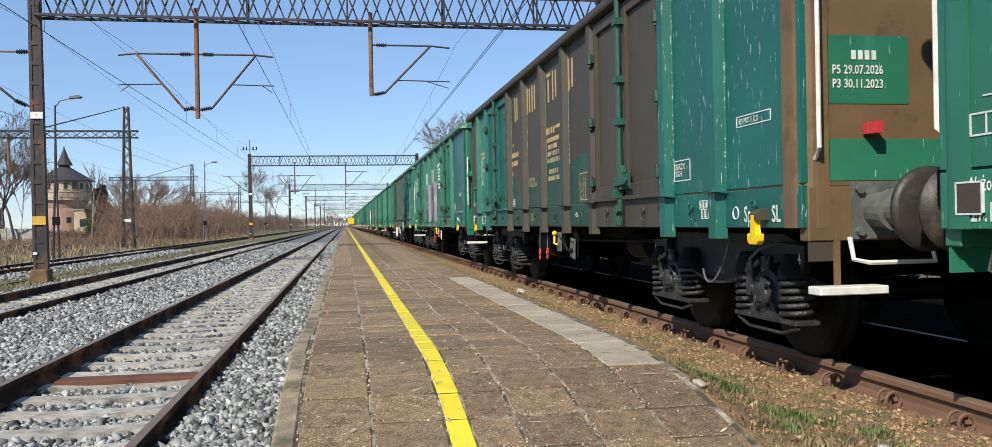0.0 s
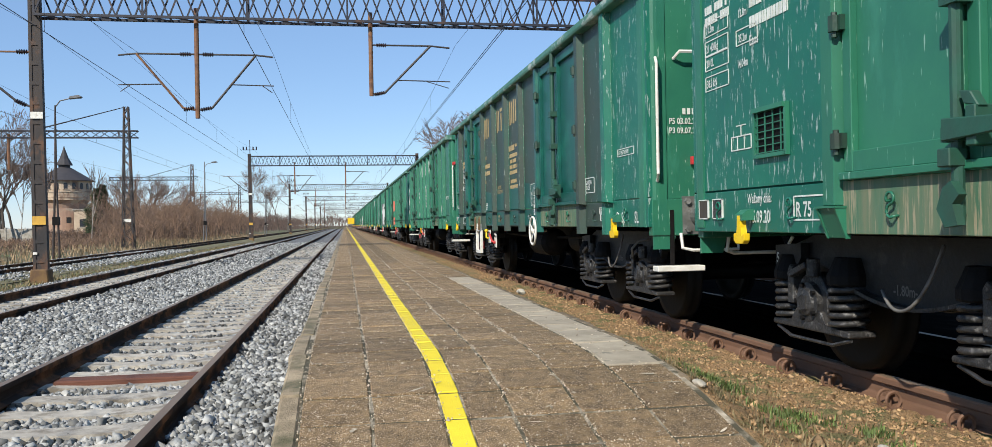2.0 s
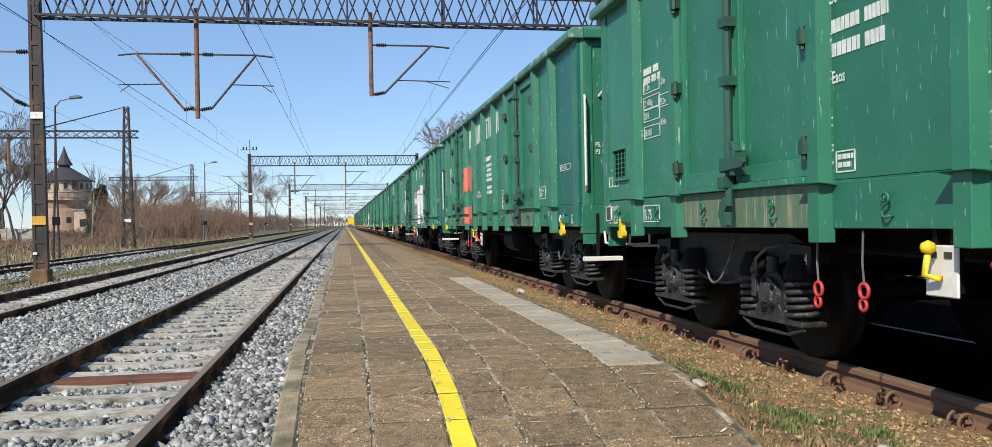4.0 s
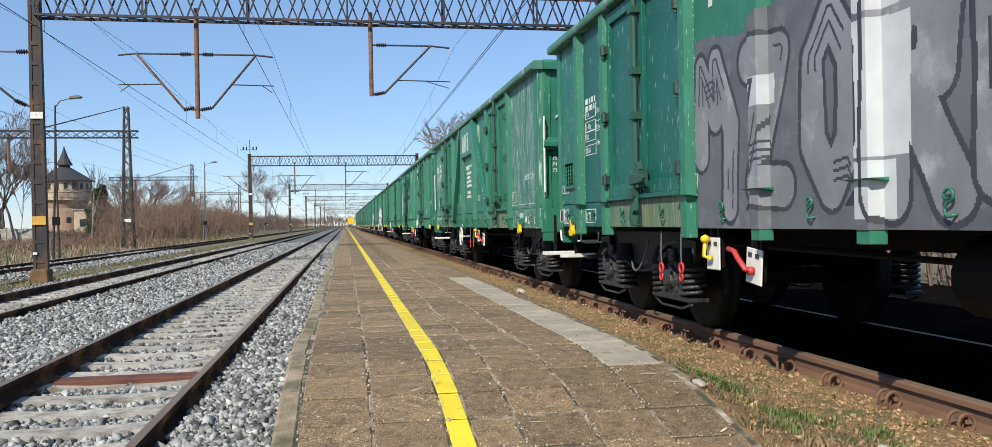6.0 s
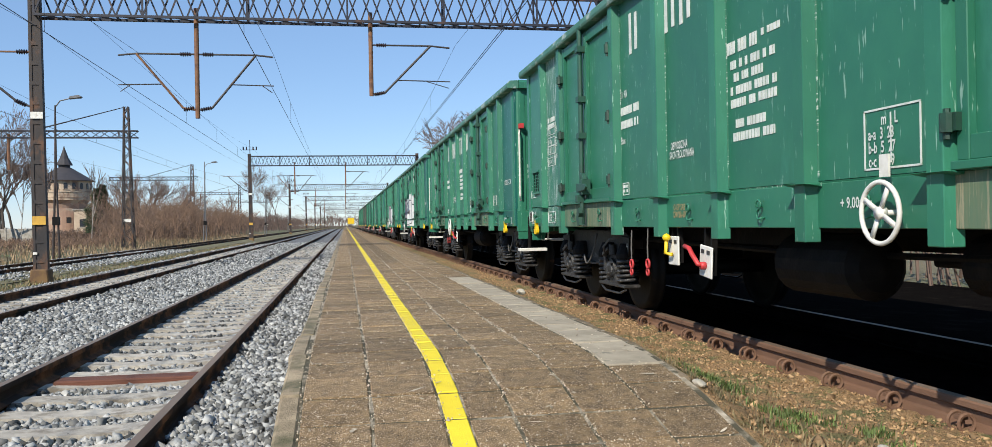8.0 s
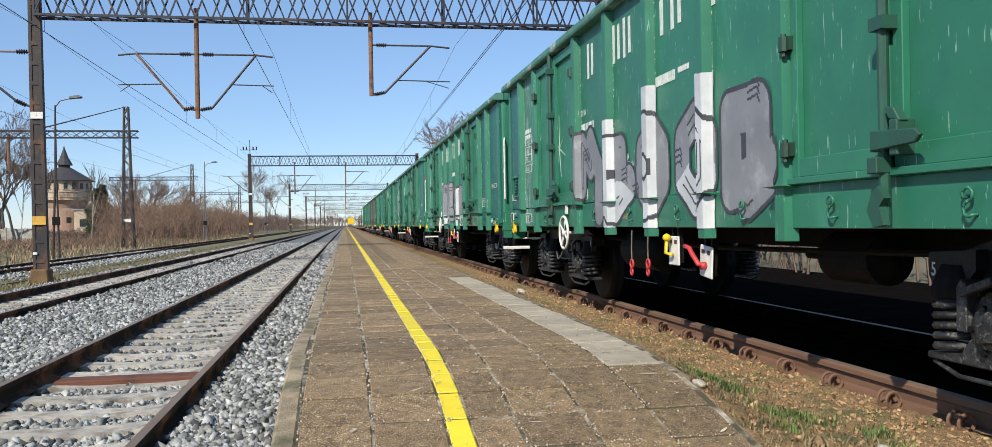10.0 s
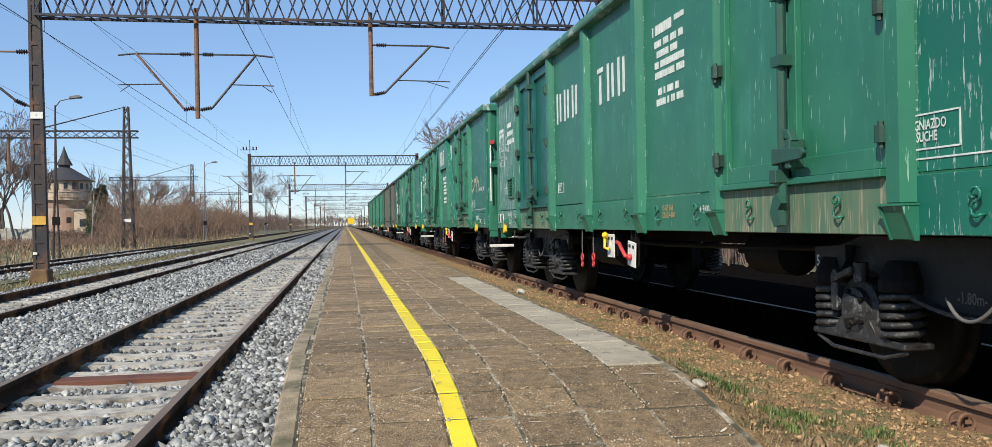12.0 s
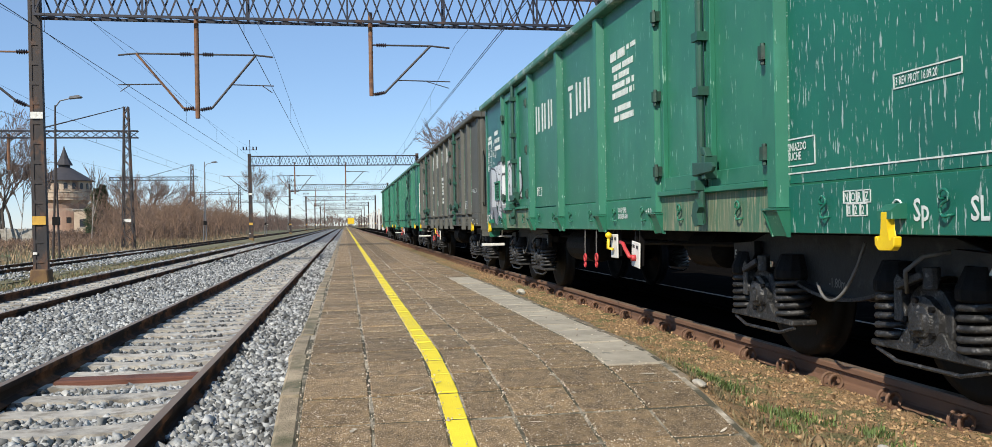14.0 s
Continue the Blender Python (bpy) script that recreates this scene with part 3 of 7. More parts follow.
def build_bogie(parent, y):
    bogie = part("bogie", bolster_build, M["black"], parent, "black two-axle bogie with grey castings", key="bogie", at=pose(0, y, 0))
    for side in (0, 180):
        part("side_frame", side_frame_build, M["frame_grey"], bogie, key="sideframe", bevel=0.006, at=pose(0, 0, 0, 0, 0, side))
        # lighter grey here puts the sunlight on the flange into its colour
        part("belly_flange", belly_flange_build, M["steelgrey"], bogie, "lower flange of the side frame, coloured grey for caught sunlight", key="flange", at=pose(0, 0, 0, 0, 0, side))
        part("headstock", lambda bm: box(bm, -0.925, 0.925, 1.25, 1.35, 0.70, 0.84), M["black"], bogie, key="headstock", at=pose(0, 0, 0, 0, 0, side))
    part("hose", lambda bm: tube(bm, [(-1.16 - 0.04 * math.sin(math.pi * q / 16), -0.42 + 0.56 * q / 16, 0.50 + 0.36 * abs(1 - q / 9.0) ** 2.2) for q in range(15)], 0.010, 6), M["hose"], bogie, "grey flexible brake hose", key="bhose", smooth=True)
    part("earth_cable", lambda bm: tube(bm, [(-1.18, -0.82, 0.60), (-1.22, -0.86, 0.72), (-1.18, -0.95, 0.80), (-1.06, -1.05, 0.83)], 0.013, 6), M["hose"], bogie, key="ecable", smooth=True)
    put_text(bogie, "-1.80m-", 0.085, 0.17, 0.56, M["hose"], -1.036)
    wheels = []
    for a in (-0.9, 0.9):
        w = part("wheelset", wheelset_build, M["tyre"], bogie, "rust-streaked steel wheelset", key="wheelset", smooth=True, at=pose(0, a, R_WHEEL))
        wheels.append((w, a))
        for side in (0, 180):
            at = pose(0, a, R_WHEEL, 0, 0, side)
            part("axle_box", axlebox_build, M["steelgrey"], bogie, key="axlebox", bevel=0.008, at=at)
            part("yoke", yoke_build, M["steelgrey"], bogie, key="yoke", at=at)
            for dy in (-0.33, 0.33):
                part("coil_spring", spring_build, M["steelgrey"], bogie, key="spring", smooth=True, at=pose(0, a, R_WHEEL, 0, 0, side) @ pose(0, dy, 0))
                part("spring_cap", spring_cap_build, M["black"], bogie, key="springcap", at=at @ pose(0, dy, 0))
            if side:
                continue
            part("axle_cover", axle_cover_build, M["steelgrey"], bogie, key="axlecover", at=at)
            for q in range(5):
                part("bolt", axle_bolt_build, M["black"], bogie, key="axlebolt", at=at @ pose(0, 0.112 * math.cos(1.257 * q), 0.112 * math.sin(1.257 * q)))
            part("damper", damper_build, M["steelgrey"], bogie, key="damper", bevel=0.005, at=at)
            part("nose_plate", nose_plate_build, M["frame_grey"], bogie, key=("nose", a, side), at=at @ Matrix.Diagonal((1, 1 if a < 0 else -1, 1, 1)))
            put_text(bogie, "5" if a > 0 else "4", 0.10, a * 1.50 + 0.03, 0.70, M["letter"], -1.104)
    return wheels


def hook_build(bm):
    """Tow hook hanging from the sole bar, opening both ways."""
    prof = [(-0.035, 0.14), (0.035, 0.14), (0.03, 0.02), (0.05, -0.06), (0.075, -0.08), (0.085, -0.035), (0.115, -0.04), (0.11, -0.105), (0.07, -0.14), (-0.07, -0.14), (-0.11, -0.105), (-0.115, -0.04), (-0.085, -0.035), (-0.075, -0.08), (-0.05, -0.06), (-0.03, 0.02)]
    slab(bm, [(0.68 * u, 0.68 * v) for u, v in prof], "x", -0.022, 0.022)


def hook_bracket_build(bm):
    slab(bm, [(-0.02, 0.06), (0.10, 0.06), (0.10, 0.14), (0.02, 0.13), (-0.02, 0.10)], "y", -0.05, 0.05)


def rope_hook_build(bm):
    """An open S-shaped lashing hook."""
    pts = []
    for q in range(17):
        a = math.radians(-20 + 235 * q / 16)
        pts.append((-0.03, 0.030 * math.cos(a), 0.030 + 0.030 * math.sin(a)))
    for q in range(1, 15):
        a = math.radians(90 - 215 * q / 14)
        pts.append((-0.03, 0.030 * math.cos(a) - 0.004, -0.032 + 0.032 * math.sin(a)))
    tube(bm, [(0.0, 0.030, 0.018)] + pts + [(0.0, -0.026, -0.055)], 0.0075, 6)


def post_build(bm):
    """A side post: a folded channel with welded edges and a foot."""
    slab(bm, [(0.0, -0.075), (-0.10, -0.055), (-0.10, 0.055), (0.0, 0.075)], "z", 0.0, 1.0)


def buffer_build(bm):
    box(bm, -0.17, 0.17, 0.50, 0.53, -0.17, 0.17)
    lathe(bm, [(0.105, 0.50), (0.105, 0.36), (0.125, 0.36), (0.125, 0.32), (0.095, 0.32), (0.095, 0.10), (0.08, 0.04)], "y", 18)
    for a in (-0.125, 0.125):
        for b in (-0.125, 0.125):
            tube(bm, [(a, 0.50, b), (a, 0.47, b)], 0.028, 6)


def buffer_head_build(bm):
    lathe(bm, [(0.0, 0.0), (0.12, 0.004), (0.20, 0.015), (0.235, 0.03), (0.235, 0.05), (0.09, 0.075), (0.0, 0.075)], "y", 24, close=False)


def brake_wheel_build(bm):
    ring(bm, (0, 0, 0), "x", 0.19, 0.016, 28, 8)
    lathe(bm, [(0.04, -0.02), (0.04, 0.03)], "x", 10)
    for k in range(4):
        a = k * math.pi / 2 + 0.5
        bar(bm, (0, 0.03 * math.cos(a), 0.03 * math.sin(a)), (0, 0.185 * math.cos(a), 0.185 * math.sin(a)), 0.035, 0.012, (1, 0, 0))
    tube(bm, [(0, 0, 0), (0.2, 0, 0)], 0.018, 8)


def put_text(parent, words, size, y, z, material, x=-HALF - 0.006, width=0.8):
    """Lettering on the side that faces the platform; y is its far end."""
    ob = new("lettering", text_mesh(words, size, material, width))
    if ob.data.materials[0] != material:
        ob.material_slots[0].link = "OBJECT"
        ob.material_slots[0].material = material
    ob.parent = parent
    ob.matrix_basis = Matrix(((0, 0, -1, x), (-1, 0, 0, y), (0, 1, 0, z), (0, 0, 0, 1)))
    return ob


def put_text_end(parent, words, size, x, z, material, y=Y0 - 0.006):
    """Lettering on the end wall; x is its left end."""
    ob = new("lettering", text_mesh(words, size, material))
    ob.parent = parent
    ob.matrix_basis = Matrix(((1, 0, 0, x), (0, 0, -1, y), (0, 1, 0, z), (0, 0, 0, 1)))
    return ob


def put_bars(parent, rows, material, x=-HALF - 0.005, name="marking"):
    """Flat painted bars (y from, y to, z from, z to) on the side."""
    return tagged(part(name, lambda bm: [box(bm, x, x + 0.004, *r) for r in rows], material, parent), kind="stuff")


def text_block(y, z, widths, h=0.032, gap=0.026, rnd=None):
    """Rows of short bars that stand for small writing, from its upper far end."""
    out = []
    for w in widths:
        yy = y
        end = y - w
        while yy > end:
            d = rnd.choice((0.022, 0.03, 0.036))
            out.append((max(end, yy - d), yy, z - h, z))
            yy -= d + (0.012 if rnd.random() < 0.82 else 0.05)
        z -= h + gap
    return out


def outline(y0, y1, z0, z1, w=0.012):
    return [(y0, y1, z0, z0 + w), (y0, y1, z1 - w, z1), (y0, y0 + w, z0, z1), (y1 - w, y1, z0, z1)]


def wagon(k, kind, paint, dates, label, wear="", graffiti=None, hook_a=0.5, hook_b=0.8, wheel=None, levers=7.8, weighed="27.11.20", ladder=None, rails="white", side_lamp=False):
    """One open goods wagon, leading buffers at y = 0, rail top at z = 0. wear: a letter for each side segment."""
    rnd = random.Random(100 + k)
    w = thing("freight_wagon", label, "freight wagon", group="wagons of the goods train")
    base = M[paint]
    alt = {"a": M["green_worn"], "s": M["green_scraped"], "w": M["scraped_bare"], "b": M["blue_green"], "n": M["brown"], "g": M["green"], "y": M["grey_wagon"], "p": M["plain_blue"], "d": M["sill_dirty"], "f": M["faded"]}
    posts = [Y0 + v for v in KINDS[kind][0]]
    plan = KINDS[kind][1]
    cuts = [Y0] + posts + [Y1]
    segs = [(cuts[q], cuts[q + 1], plan[q]) for q in range(len(plan))]
    skirt = 0.07 if kind == "ribbed" else 0.0
    low = Z_LOW + (0.03 if skirt else 0.0)

    def paint_of(j):
        return alt.get(wear[j] if j < len(wear) else "", base)
    first, last = paint_of(0), paint_of(len(plan) - 1)

    # floor and underframe
    part("floor", lambda bm: box(bm, -HALF + 0.052, HALF - 0.052, Y0 + 0.052, Y1 - 0.052, 1.10, 1.20), M["inside"], w, key="floor")
    for x in (-0.45, 0.45):
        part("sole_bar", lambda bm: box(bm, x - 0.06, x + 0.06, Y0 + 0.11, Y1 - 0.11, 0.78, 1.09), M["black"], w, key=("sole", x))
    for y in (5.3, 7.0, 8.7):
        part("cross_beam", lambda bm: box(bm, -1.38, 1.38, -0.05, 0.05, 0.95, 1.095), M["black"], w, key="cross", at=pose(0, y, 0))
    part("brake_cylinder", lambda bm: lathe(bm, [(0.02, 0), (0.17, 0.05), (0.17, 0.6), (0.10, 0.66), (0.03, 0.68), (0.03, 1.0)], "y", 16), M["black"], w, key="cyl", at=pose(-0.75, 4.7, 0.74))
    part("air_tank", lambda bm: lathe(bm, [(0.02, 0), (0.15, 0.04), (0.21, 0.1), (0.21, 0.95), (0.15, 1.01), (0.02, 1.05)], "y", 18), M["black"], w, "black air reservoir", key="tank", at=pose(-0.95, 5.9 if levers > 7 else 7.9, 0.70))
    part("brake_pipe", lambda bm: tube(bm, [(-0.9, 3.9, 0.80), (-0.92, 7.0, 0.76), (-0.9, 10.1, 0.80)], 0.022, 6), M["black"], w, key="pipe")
    for ye, s in ((Y0, 1), (Y1, -1)):
        part("end_beam", lambda bm: box(bm, -HALF + 0.03, HALF - 0.03, min(ye - s * 0.012, ye + s * 0.09), max(ye - s * 0.012, ye + s * 0.09), 0.87, 1.195), M["tan_brown"] if k == 0 and s > 0 else base, w, key=("eb", s), bevel=0.006)

    # side walls
    for sx in (-1, 1):
        xo, xi = sx * HALF, sx * (HALF - 0.05)
        lo, hi = min(xo, xi), max(xo, xi)
        for j, (ya, yb, what) in enumerate(segs):
            door = what == "D"
            if not door:
                part("side_panel", lambda bm: box(bm, lo, hi, ya + 0.003, yb - 0.003, Z_FLOOR, Z_TOP - 0.05), paint_of(j), w, key=("panel", kind, sx, j))
            out = sx * (0.028 if door else 0.004)
            m_ = M["sill_dirty"] if door and paint == "green" and k not in (9,) else paint_of(j)
            s_ = part("sill", lambda bm: box(bm, min(xi, xo + out), max(xi, xo + out), ya + 0.004, yb - 0.004, low, Z_FLOOR - 0.014), m_, w, key=("sill", kind, sx, j), bevel=0.004)
            if sx < 0:
                n = max(1, round((yb - ya) / 1.0))
                for q in range(n):
                    part("rope_hook", rope_hook_build, m_ if not door else base, s_, key="ropehook", smooth=True, at=pose(xo + out, ya + (q + 0.5) * (yb - ya) / n, 1.07))
            if sx < 0 and not door:
                for e in (ya + 0.088, yb - 0.088):
                    if Y0 + 0.3 < e < Y1 - 0.3:
                        part("weld", lambda bm: box(bm, xo - 0.004, xo + 0.001, -0.006, 0.006, Z_FLOOR + 0.02, Z_TOP - 0.07), M["weld"], w, key="weld", at=pose(0, e, 0))
        for y in posts:
            def post(bm):
                o, top = sx, Z_TOP - 0.05
                if skirt:
                    slab(bm, [(o * (HALF - 0.01), y - 0.085), (o * (HALF + 0.075), y - 0.058), (o * (HALF + 0.075), y + 0.058), (o * (HALF - 0.01), y + 0.085)], "z", Z_LOW - 0.05, top)
                    slab(bm, [(o * (HALF + 0.004), 1.185), (o * (HALF + 0.12), 1.205), (o * (HALF + 0.004), 1.21)], "y", y - 0.13, y + 0.13)
                    return
                slab(bm, [(o * (HALF - 0.01), y - 0.085), (o * (HALF + 0.075), y - 0.055), (o * (HALF + 0.075), y + 0.055), (o * (HALF - 0.01), y + 0.085)], "z", Z_LOW + 0.155, top)
            part("post", post, base if k not in (0, 2) else paint_of(posts.index(y)), w, key=("post", kind, sx, y), bevel=0.004)
            if not skirt:
                def ledge(bm):
                    o = sx
                    slab(bm, [(o * (HALF + 0.005), Z_LOW + 0.142), (o * (HALF + 0.10), Z_LOW + 0.142), (o * (HALF + 0.10), Z_LOW + 0.153), (o * (HALF + 0.005), Z_LOW + 0.153)], "y", -0.10, 0.10)

                def foot(bm):
                    o = sx
                    slab(bm, [(o * (HALF + 0.012), Z_LOW - 0.02), (o * (HALF + 0.025), Z_LOW - 0.02), (o * (HALF + 0.085), Z_LOW + 0.141), (o * (HALF + 0.07), Z_LOW + 0.141)], "y", -0.08, 0.08)

                def cheek(bm):
                    o = sx
                    slab(bm, [(o * (HALF + 0.005), Z_LOW - 0.025), (o * (HALF + 0.03), Z_LOW - 0.025), (o * (HALF + 0.095), Z_LOW + 0.141), (o * (HALF + 0.005), Z_LOW + 0.141)], "y", -0.007, 0.007)
                part("post_ledge", ledge, base, w, key=("ledge", sx), at=pose(0, y, 0))
                part("post_foot", foot, base, w, key=("foot", sx), at=pose(0, y, 0))
                for q in (-1, 1):
                    part("foot_cheek", cheek, base, w, key=("cheek", sx), at=pose(0, y + q * 0.0885, 0))
        for ye, s in ((Y0, 1), (Y1, -1)):
            def corner(bm):
                pts = [(HALF - 0.002, ye + s * 0.20), (HALF + 0.014, ye + s * 0.20)]
                for q in range(7):
                    a = math.pi / 2 * q / 6
                    pts.append((HALF - 0.096 + 0.11 * math.cos(a), ye + s * (0.10 - 0.114 * math.sin(a))))
                pts += [(HALF - 0.17, ye - s * 0.014), (HALF - 0.17, ye - s * 0.001), (HALF - 0.04, ye + s * 0.02)]
                slab(bm, [(sx * u, v) for u, v in pts], "z", low, Z_TOP - 0.05)
            part("corner_post", corner, M["tan_brown"] if k == 0 and s > 0 else base, w, key=("corner", sx, s))
        part("top_rail", lambda bm: slab(bm, [(sx * (HALF - 0.07), Z_TOP - 0.05), (sx * (HALF + 0.10), Z_TOP - 0.05), (sx * (HALF + 0.112), Z_TOP - 0.02), (sx * (HALF + 0.105), Z_TOP + 0.04), (sx * (HALF + 0.06), Z_TOP + 0.075), (sx * (HALF - 0.07), Z_TOP + 0.08)], "y", Y0 - 0.05, Y1 + 0.05), M["rail_worn_sunlit"] if paint == "green" else base, w, key=("rail", sx), bevel=0.006)
        for j, (ya, yb, what) in enumerate(segs):
            if what != "D":
                continue
            ym = (ya + yb) / 2
            dm = paint_of(j)
            d = part("door", lambda bm: box(bm, lo, hi, ya + 0.09, yb - 0.09, Z_FLOOR + 0.02, Z_TOP - 0.06), dm, w, key=("door", kind, sx, j))
            if sx > 0:
                continue

            def leaf_frame(bm):
                for a, b in ((ya + 0.10, ym - 0.012), (ym + 0.012, yb - 0.10)):
                    for r in ((a, a + 0.075), (b - 0.075, b)):
                        box(bm, xo - 0.040, xo + 0.002, *r, Z_FLOOR + 0.03, Z_TOP - 0.08)
                    for z in (Z_FLOOR + 0.03, Z_TOP - 0.19):
                        box(bm, xo - 0.037, xo + 0.002, a + 0.076, b - 0.076, z, z + 0.11)
                box(bm, xo - 0.075, xo - 0.001, ya + 0.10, yb - 0.10, Z_FLOOR - 0.012, Z_FLOOR + 0.028)
            part("door_frame", leaf_frame, dm, d, key=("df", kind, j), bevel=0.004)

            def lock(bm):
                tube(bm, [(xo - 0.085, ym, Z_LOW + 0.06), (xo - 0.085, ym, Z_TOP - 0.02)], 0.028, 10)
                for z in (1.36, 1.95, 2.35, 2.9):
                    box(bm, xo - 0.125, xo - 0.03, ym - 0.055, ym + 0.055, z - 0.032, z + 0.032)
                slab(bm, [(ym - 0.06, 0.97), (ym + 0.02, 0.96), (ym + 0.07, 1.04), (ym + 0.03, 1.13), (ym - 0.02, 1.16), (ym - 0.07, 1.10), (ym - 0.03, 1.06)], "x", xo - 0.14, xo - 0.10)
            part("lock_bar", lock, M["lock"], d, key=("lock", kind, j))

            def lever(bm):
                slab(bm, [(ym + 0.03, 1.33), (ym - 0.30, 1.345), (ym - 0.34, 1.38), (ym - 0.30, 1.41), (ym + 0.03, 1.43)], "x", xo - 0.145, xo - 0.118)
                box(bm, xo - 0.13, xo - 0.03, ym - 0.16, ym - 0.10, 1.30, 1.47)
                slab(bm, [(ym - 0.17, 1.46), (ym - 0.08, 1.48), (ym - 0.05, 1.54), (ym - 0.12, 1.53)], "x", xo - 0.12, xo - 0.07)
                box(bm, xo - 0.15, xo - 0.06, ym - 0.03, ym + 0.05, 1.22, 1.30)
            part("lock_lever", lever, M["lock"], d, key=("lever", kind, j), bevel=0.005)
            for y in (ya + 0.085, yb - 0.085):
                for z in (1.42, 2.05, 2.72):
                    part("hinge", lambda bm: (tube(bm, [(xo - 0.075, 0, -0.045), (xo - 0.075, 0, 0.04)], 0.032, 8), tube(bm, [(xo - 0.075, 0, -0.075), (xo - 0.075, 0, 0.06)], 0.016, 6), box(bm, xo - 0.07, xo, -0.05, 0.05, -0.04, 0.04)), M["hinge"], d, key="hinge", at=pose(0, y, z))
    if kind == "braced":
        for ya, yb, m_ in ((posts[1] + 0.12, posts[2] - 0.05, M["green_worn"]), (posts[4] - 0.08, posts[3] + 0.08, base)):
            part("brace", lambda bm: slab(bm, [(ya - 0.10, Z_LOW + 0.15), (ya + 0.10, Z_LOW + 0.15), (yb + 0.10, Z_TOP - 0.06), (yb - 0.10, Z_TOP - 0.06)], "x", -HALF - 0.095, -HALF - 0.002), m_, w, "diagonal side brace", bevel=0.006)
        part("middle_plate", lambda bm: box(bm, -HALF - 0.07, -HALF - 0.004, posts[2] + 0.1, posts[3] - 0.1, 2.44, 3.09), base, w, "raised plate for the owner's mark")
    # end walls
    for ye, s in ((Y0, 1), (Y1, -1)):
        a, b = (ye, ye + 0.05) if s > 0 else (ye - 0.05, ye)
        part("end_wall", lambda bm: box(bm, -HALF + 0.052, HALF - 0.052, a, b, Z_FLOOR - 0.02, Z_TOP - 0.05), M["tan_brown"] if k == 0 and s > 0 else M["grey_wagon"] if paint == "grey_wagon" else M["green"], w, key=("end", s))
        part("end_rail", lambda bm: slab(bm, [(ye - s * 0.10, Z_TOP - 0.05), (ye - s * 0.10, Z_TOP + 0.04), (ye - s * 0.06, Z_TOP + 0.085), (ye + s * 0.06, Z_TOP + 0.085), (ye + s * 0.06, Z_TOP - 0.05)], "x", -HALF + 0.071, HALF - 0.071), base, w, key=("er", s))
        if kind == "braced" or k in (1, 5):
            zs = 2.02 if k != 5 else 2.45
            part("end_shelf", lambda bm: slab(bm, [(ye - s * 0.015, zs - 0.02), (ye - s * 0.15, zs + 0.03), (ye - s * 0.15, zs + 0.08), (ye - s * 0.015, zs + 0.16)], "x", -HALF + 0.05, HALF - 0.05), base, w, key=("shelf", s, zs))
        for x in (-0.30, 0.45):
            part("end_rib", lambda bm: slab(bm, [(x - 0.11, ye - s * 0.003), (x - 0.06, ye - s * 0.09), (x + 0.06, ye - s * 0.09), (x + 0.11, ye - s * 0.003)], "z", 1.20, Z_TOP - 0.06), base, w, key=("rib", s, x))
        for x in (-0.97, 0.97):
            at = pose(x, 0, 1.05) if s > 0 else pose(x, WAGON_L, 1.05, 0, 0, 180)
            bf = part("buffer", buffer_build, M["pale_steel"], w, "dusty grey-green steel buffer", key="buffer", at=at)
            part("buffer_head", buffer_head_build, M["buffer_face"], bf, key="bufhead", smooth=True)
            part("buffer_mark", lambda bm: lathe(bm, [(0.0, -0.102), (0.045, -0.102), (0.045, -0.098), (0.0, -0.098)], "x", 14, at=(-0.003, 0.19, 0.02), close=False), M["white"], bf, key="bufmark")
        if k in (1, 2, 5):
          fp = part("foot_plate", lambda bm: slab(bm, [(ye - s * 0.012, 1.24), (ye - s * 0.03, 1.24), (ye - s * 0.20, 1.37), (ye - s * 0.20, 1.385), (ye - s * 0.012, 1.385)], "x", -1.02, -0.62), M["black"], w, "black foot plate above the buffer", key=("fp", s))
          part("plate_edge", lambda bm: box(bm, -1.03, -0.62, min(ye - s * 0.02, ye - s * 0.21), max(ye - s * 0.02, ye - s * 0.21), 1.387, 1.402), M["white"], fp, key=("fpe", s))
        part("end_handle", lambda bm: tube(bm, [(-1.20, ye - s * 0.012, 2.45), (-1.18, ye - s * 0.10, 2.50), (-0.72, ye - s * 0.10, 2.50), (-0.70, ye - s * 0.012, 2.45)], 0.016, 6), M["white"], w, "white end grab handle", key=("eh", s))
        part("coupling_hook", lambda bm: tube(bm, [(0, ye, 1.02), (0, ye - s * 0.22, 1.02), (0, ye - s * 0.32, 0.94), (0, ye - s * 0.46, 0.94)], 0.05, 8), M["black"], w, key=("coup", s))
        part("brake_hose", lambda bm: tube(bm, [(-0.2, ye, 0.95), (-0.2, ye - s * 0.18, 0.75), (-0.15, ye - s * 0.35, 0.62), (-0.1, ye - s * 0.5, 0.66)], 0.03, 6), M["black"], w, key=("hose", s))
        part("gusset", lambda bm: slab(bm, [(-HALF + 0.04, 0.75), (-HALF + 0.22, 0.75), (-HALF + 0.25, 0.868), (-HALF + 0.04, 0.868)], "y", min(ye, ye + s * 0.02), max(ye, ye + s * 0.02)), base, w, key=("gus", s))
    # steps, rails, lamp brackets and tow hooks on the platform side
    bright = M["white"] if rails == "white" else M["grey_wagon"]
    for y, s in ((Y0 - 0.06, 1), (Y1 + 0.06, -1)):
        if s < 0 and k != 5:
            continue
        step = part("step", lambda bm: box(bm, -1.42, -0.98, y - 0.07, y + 0.07, 0.555, 0.605), M["white"], w, "worn white shunter's step board", key=("step", s), bevel=0.006)
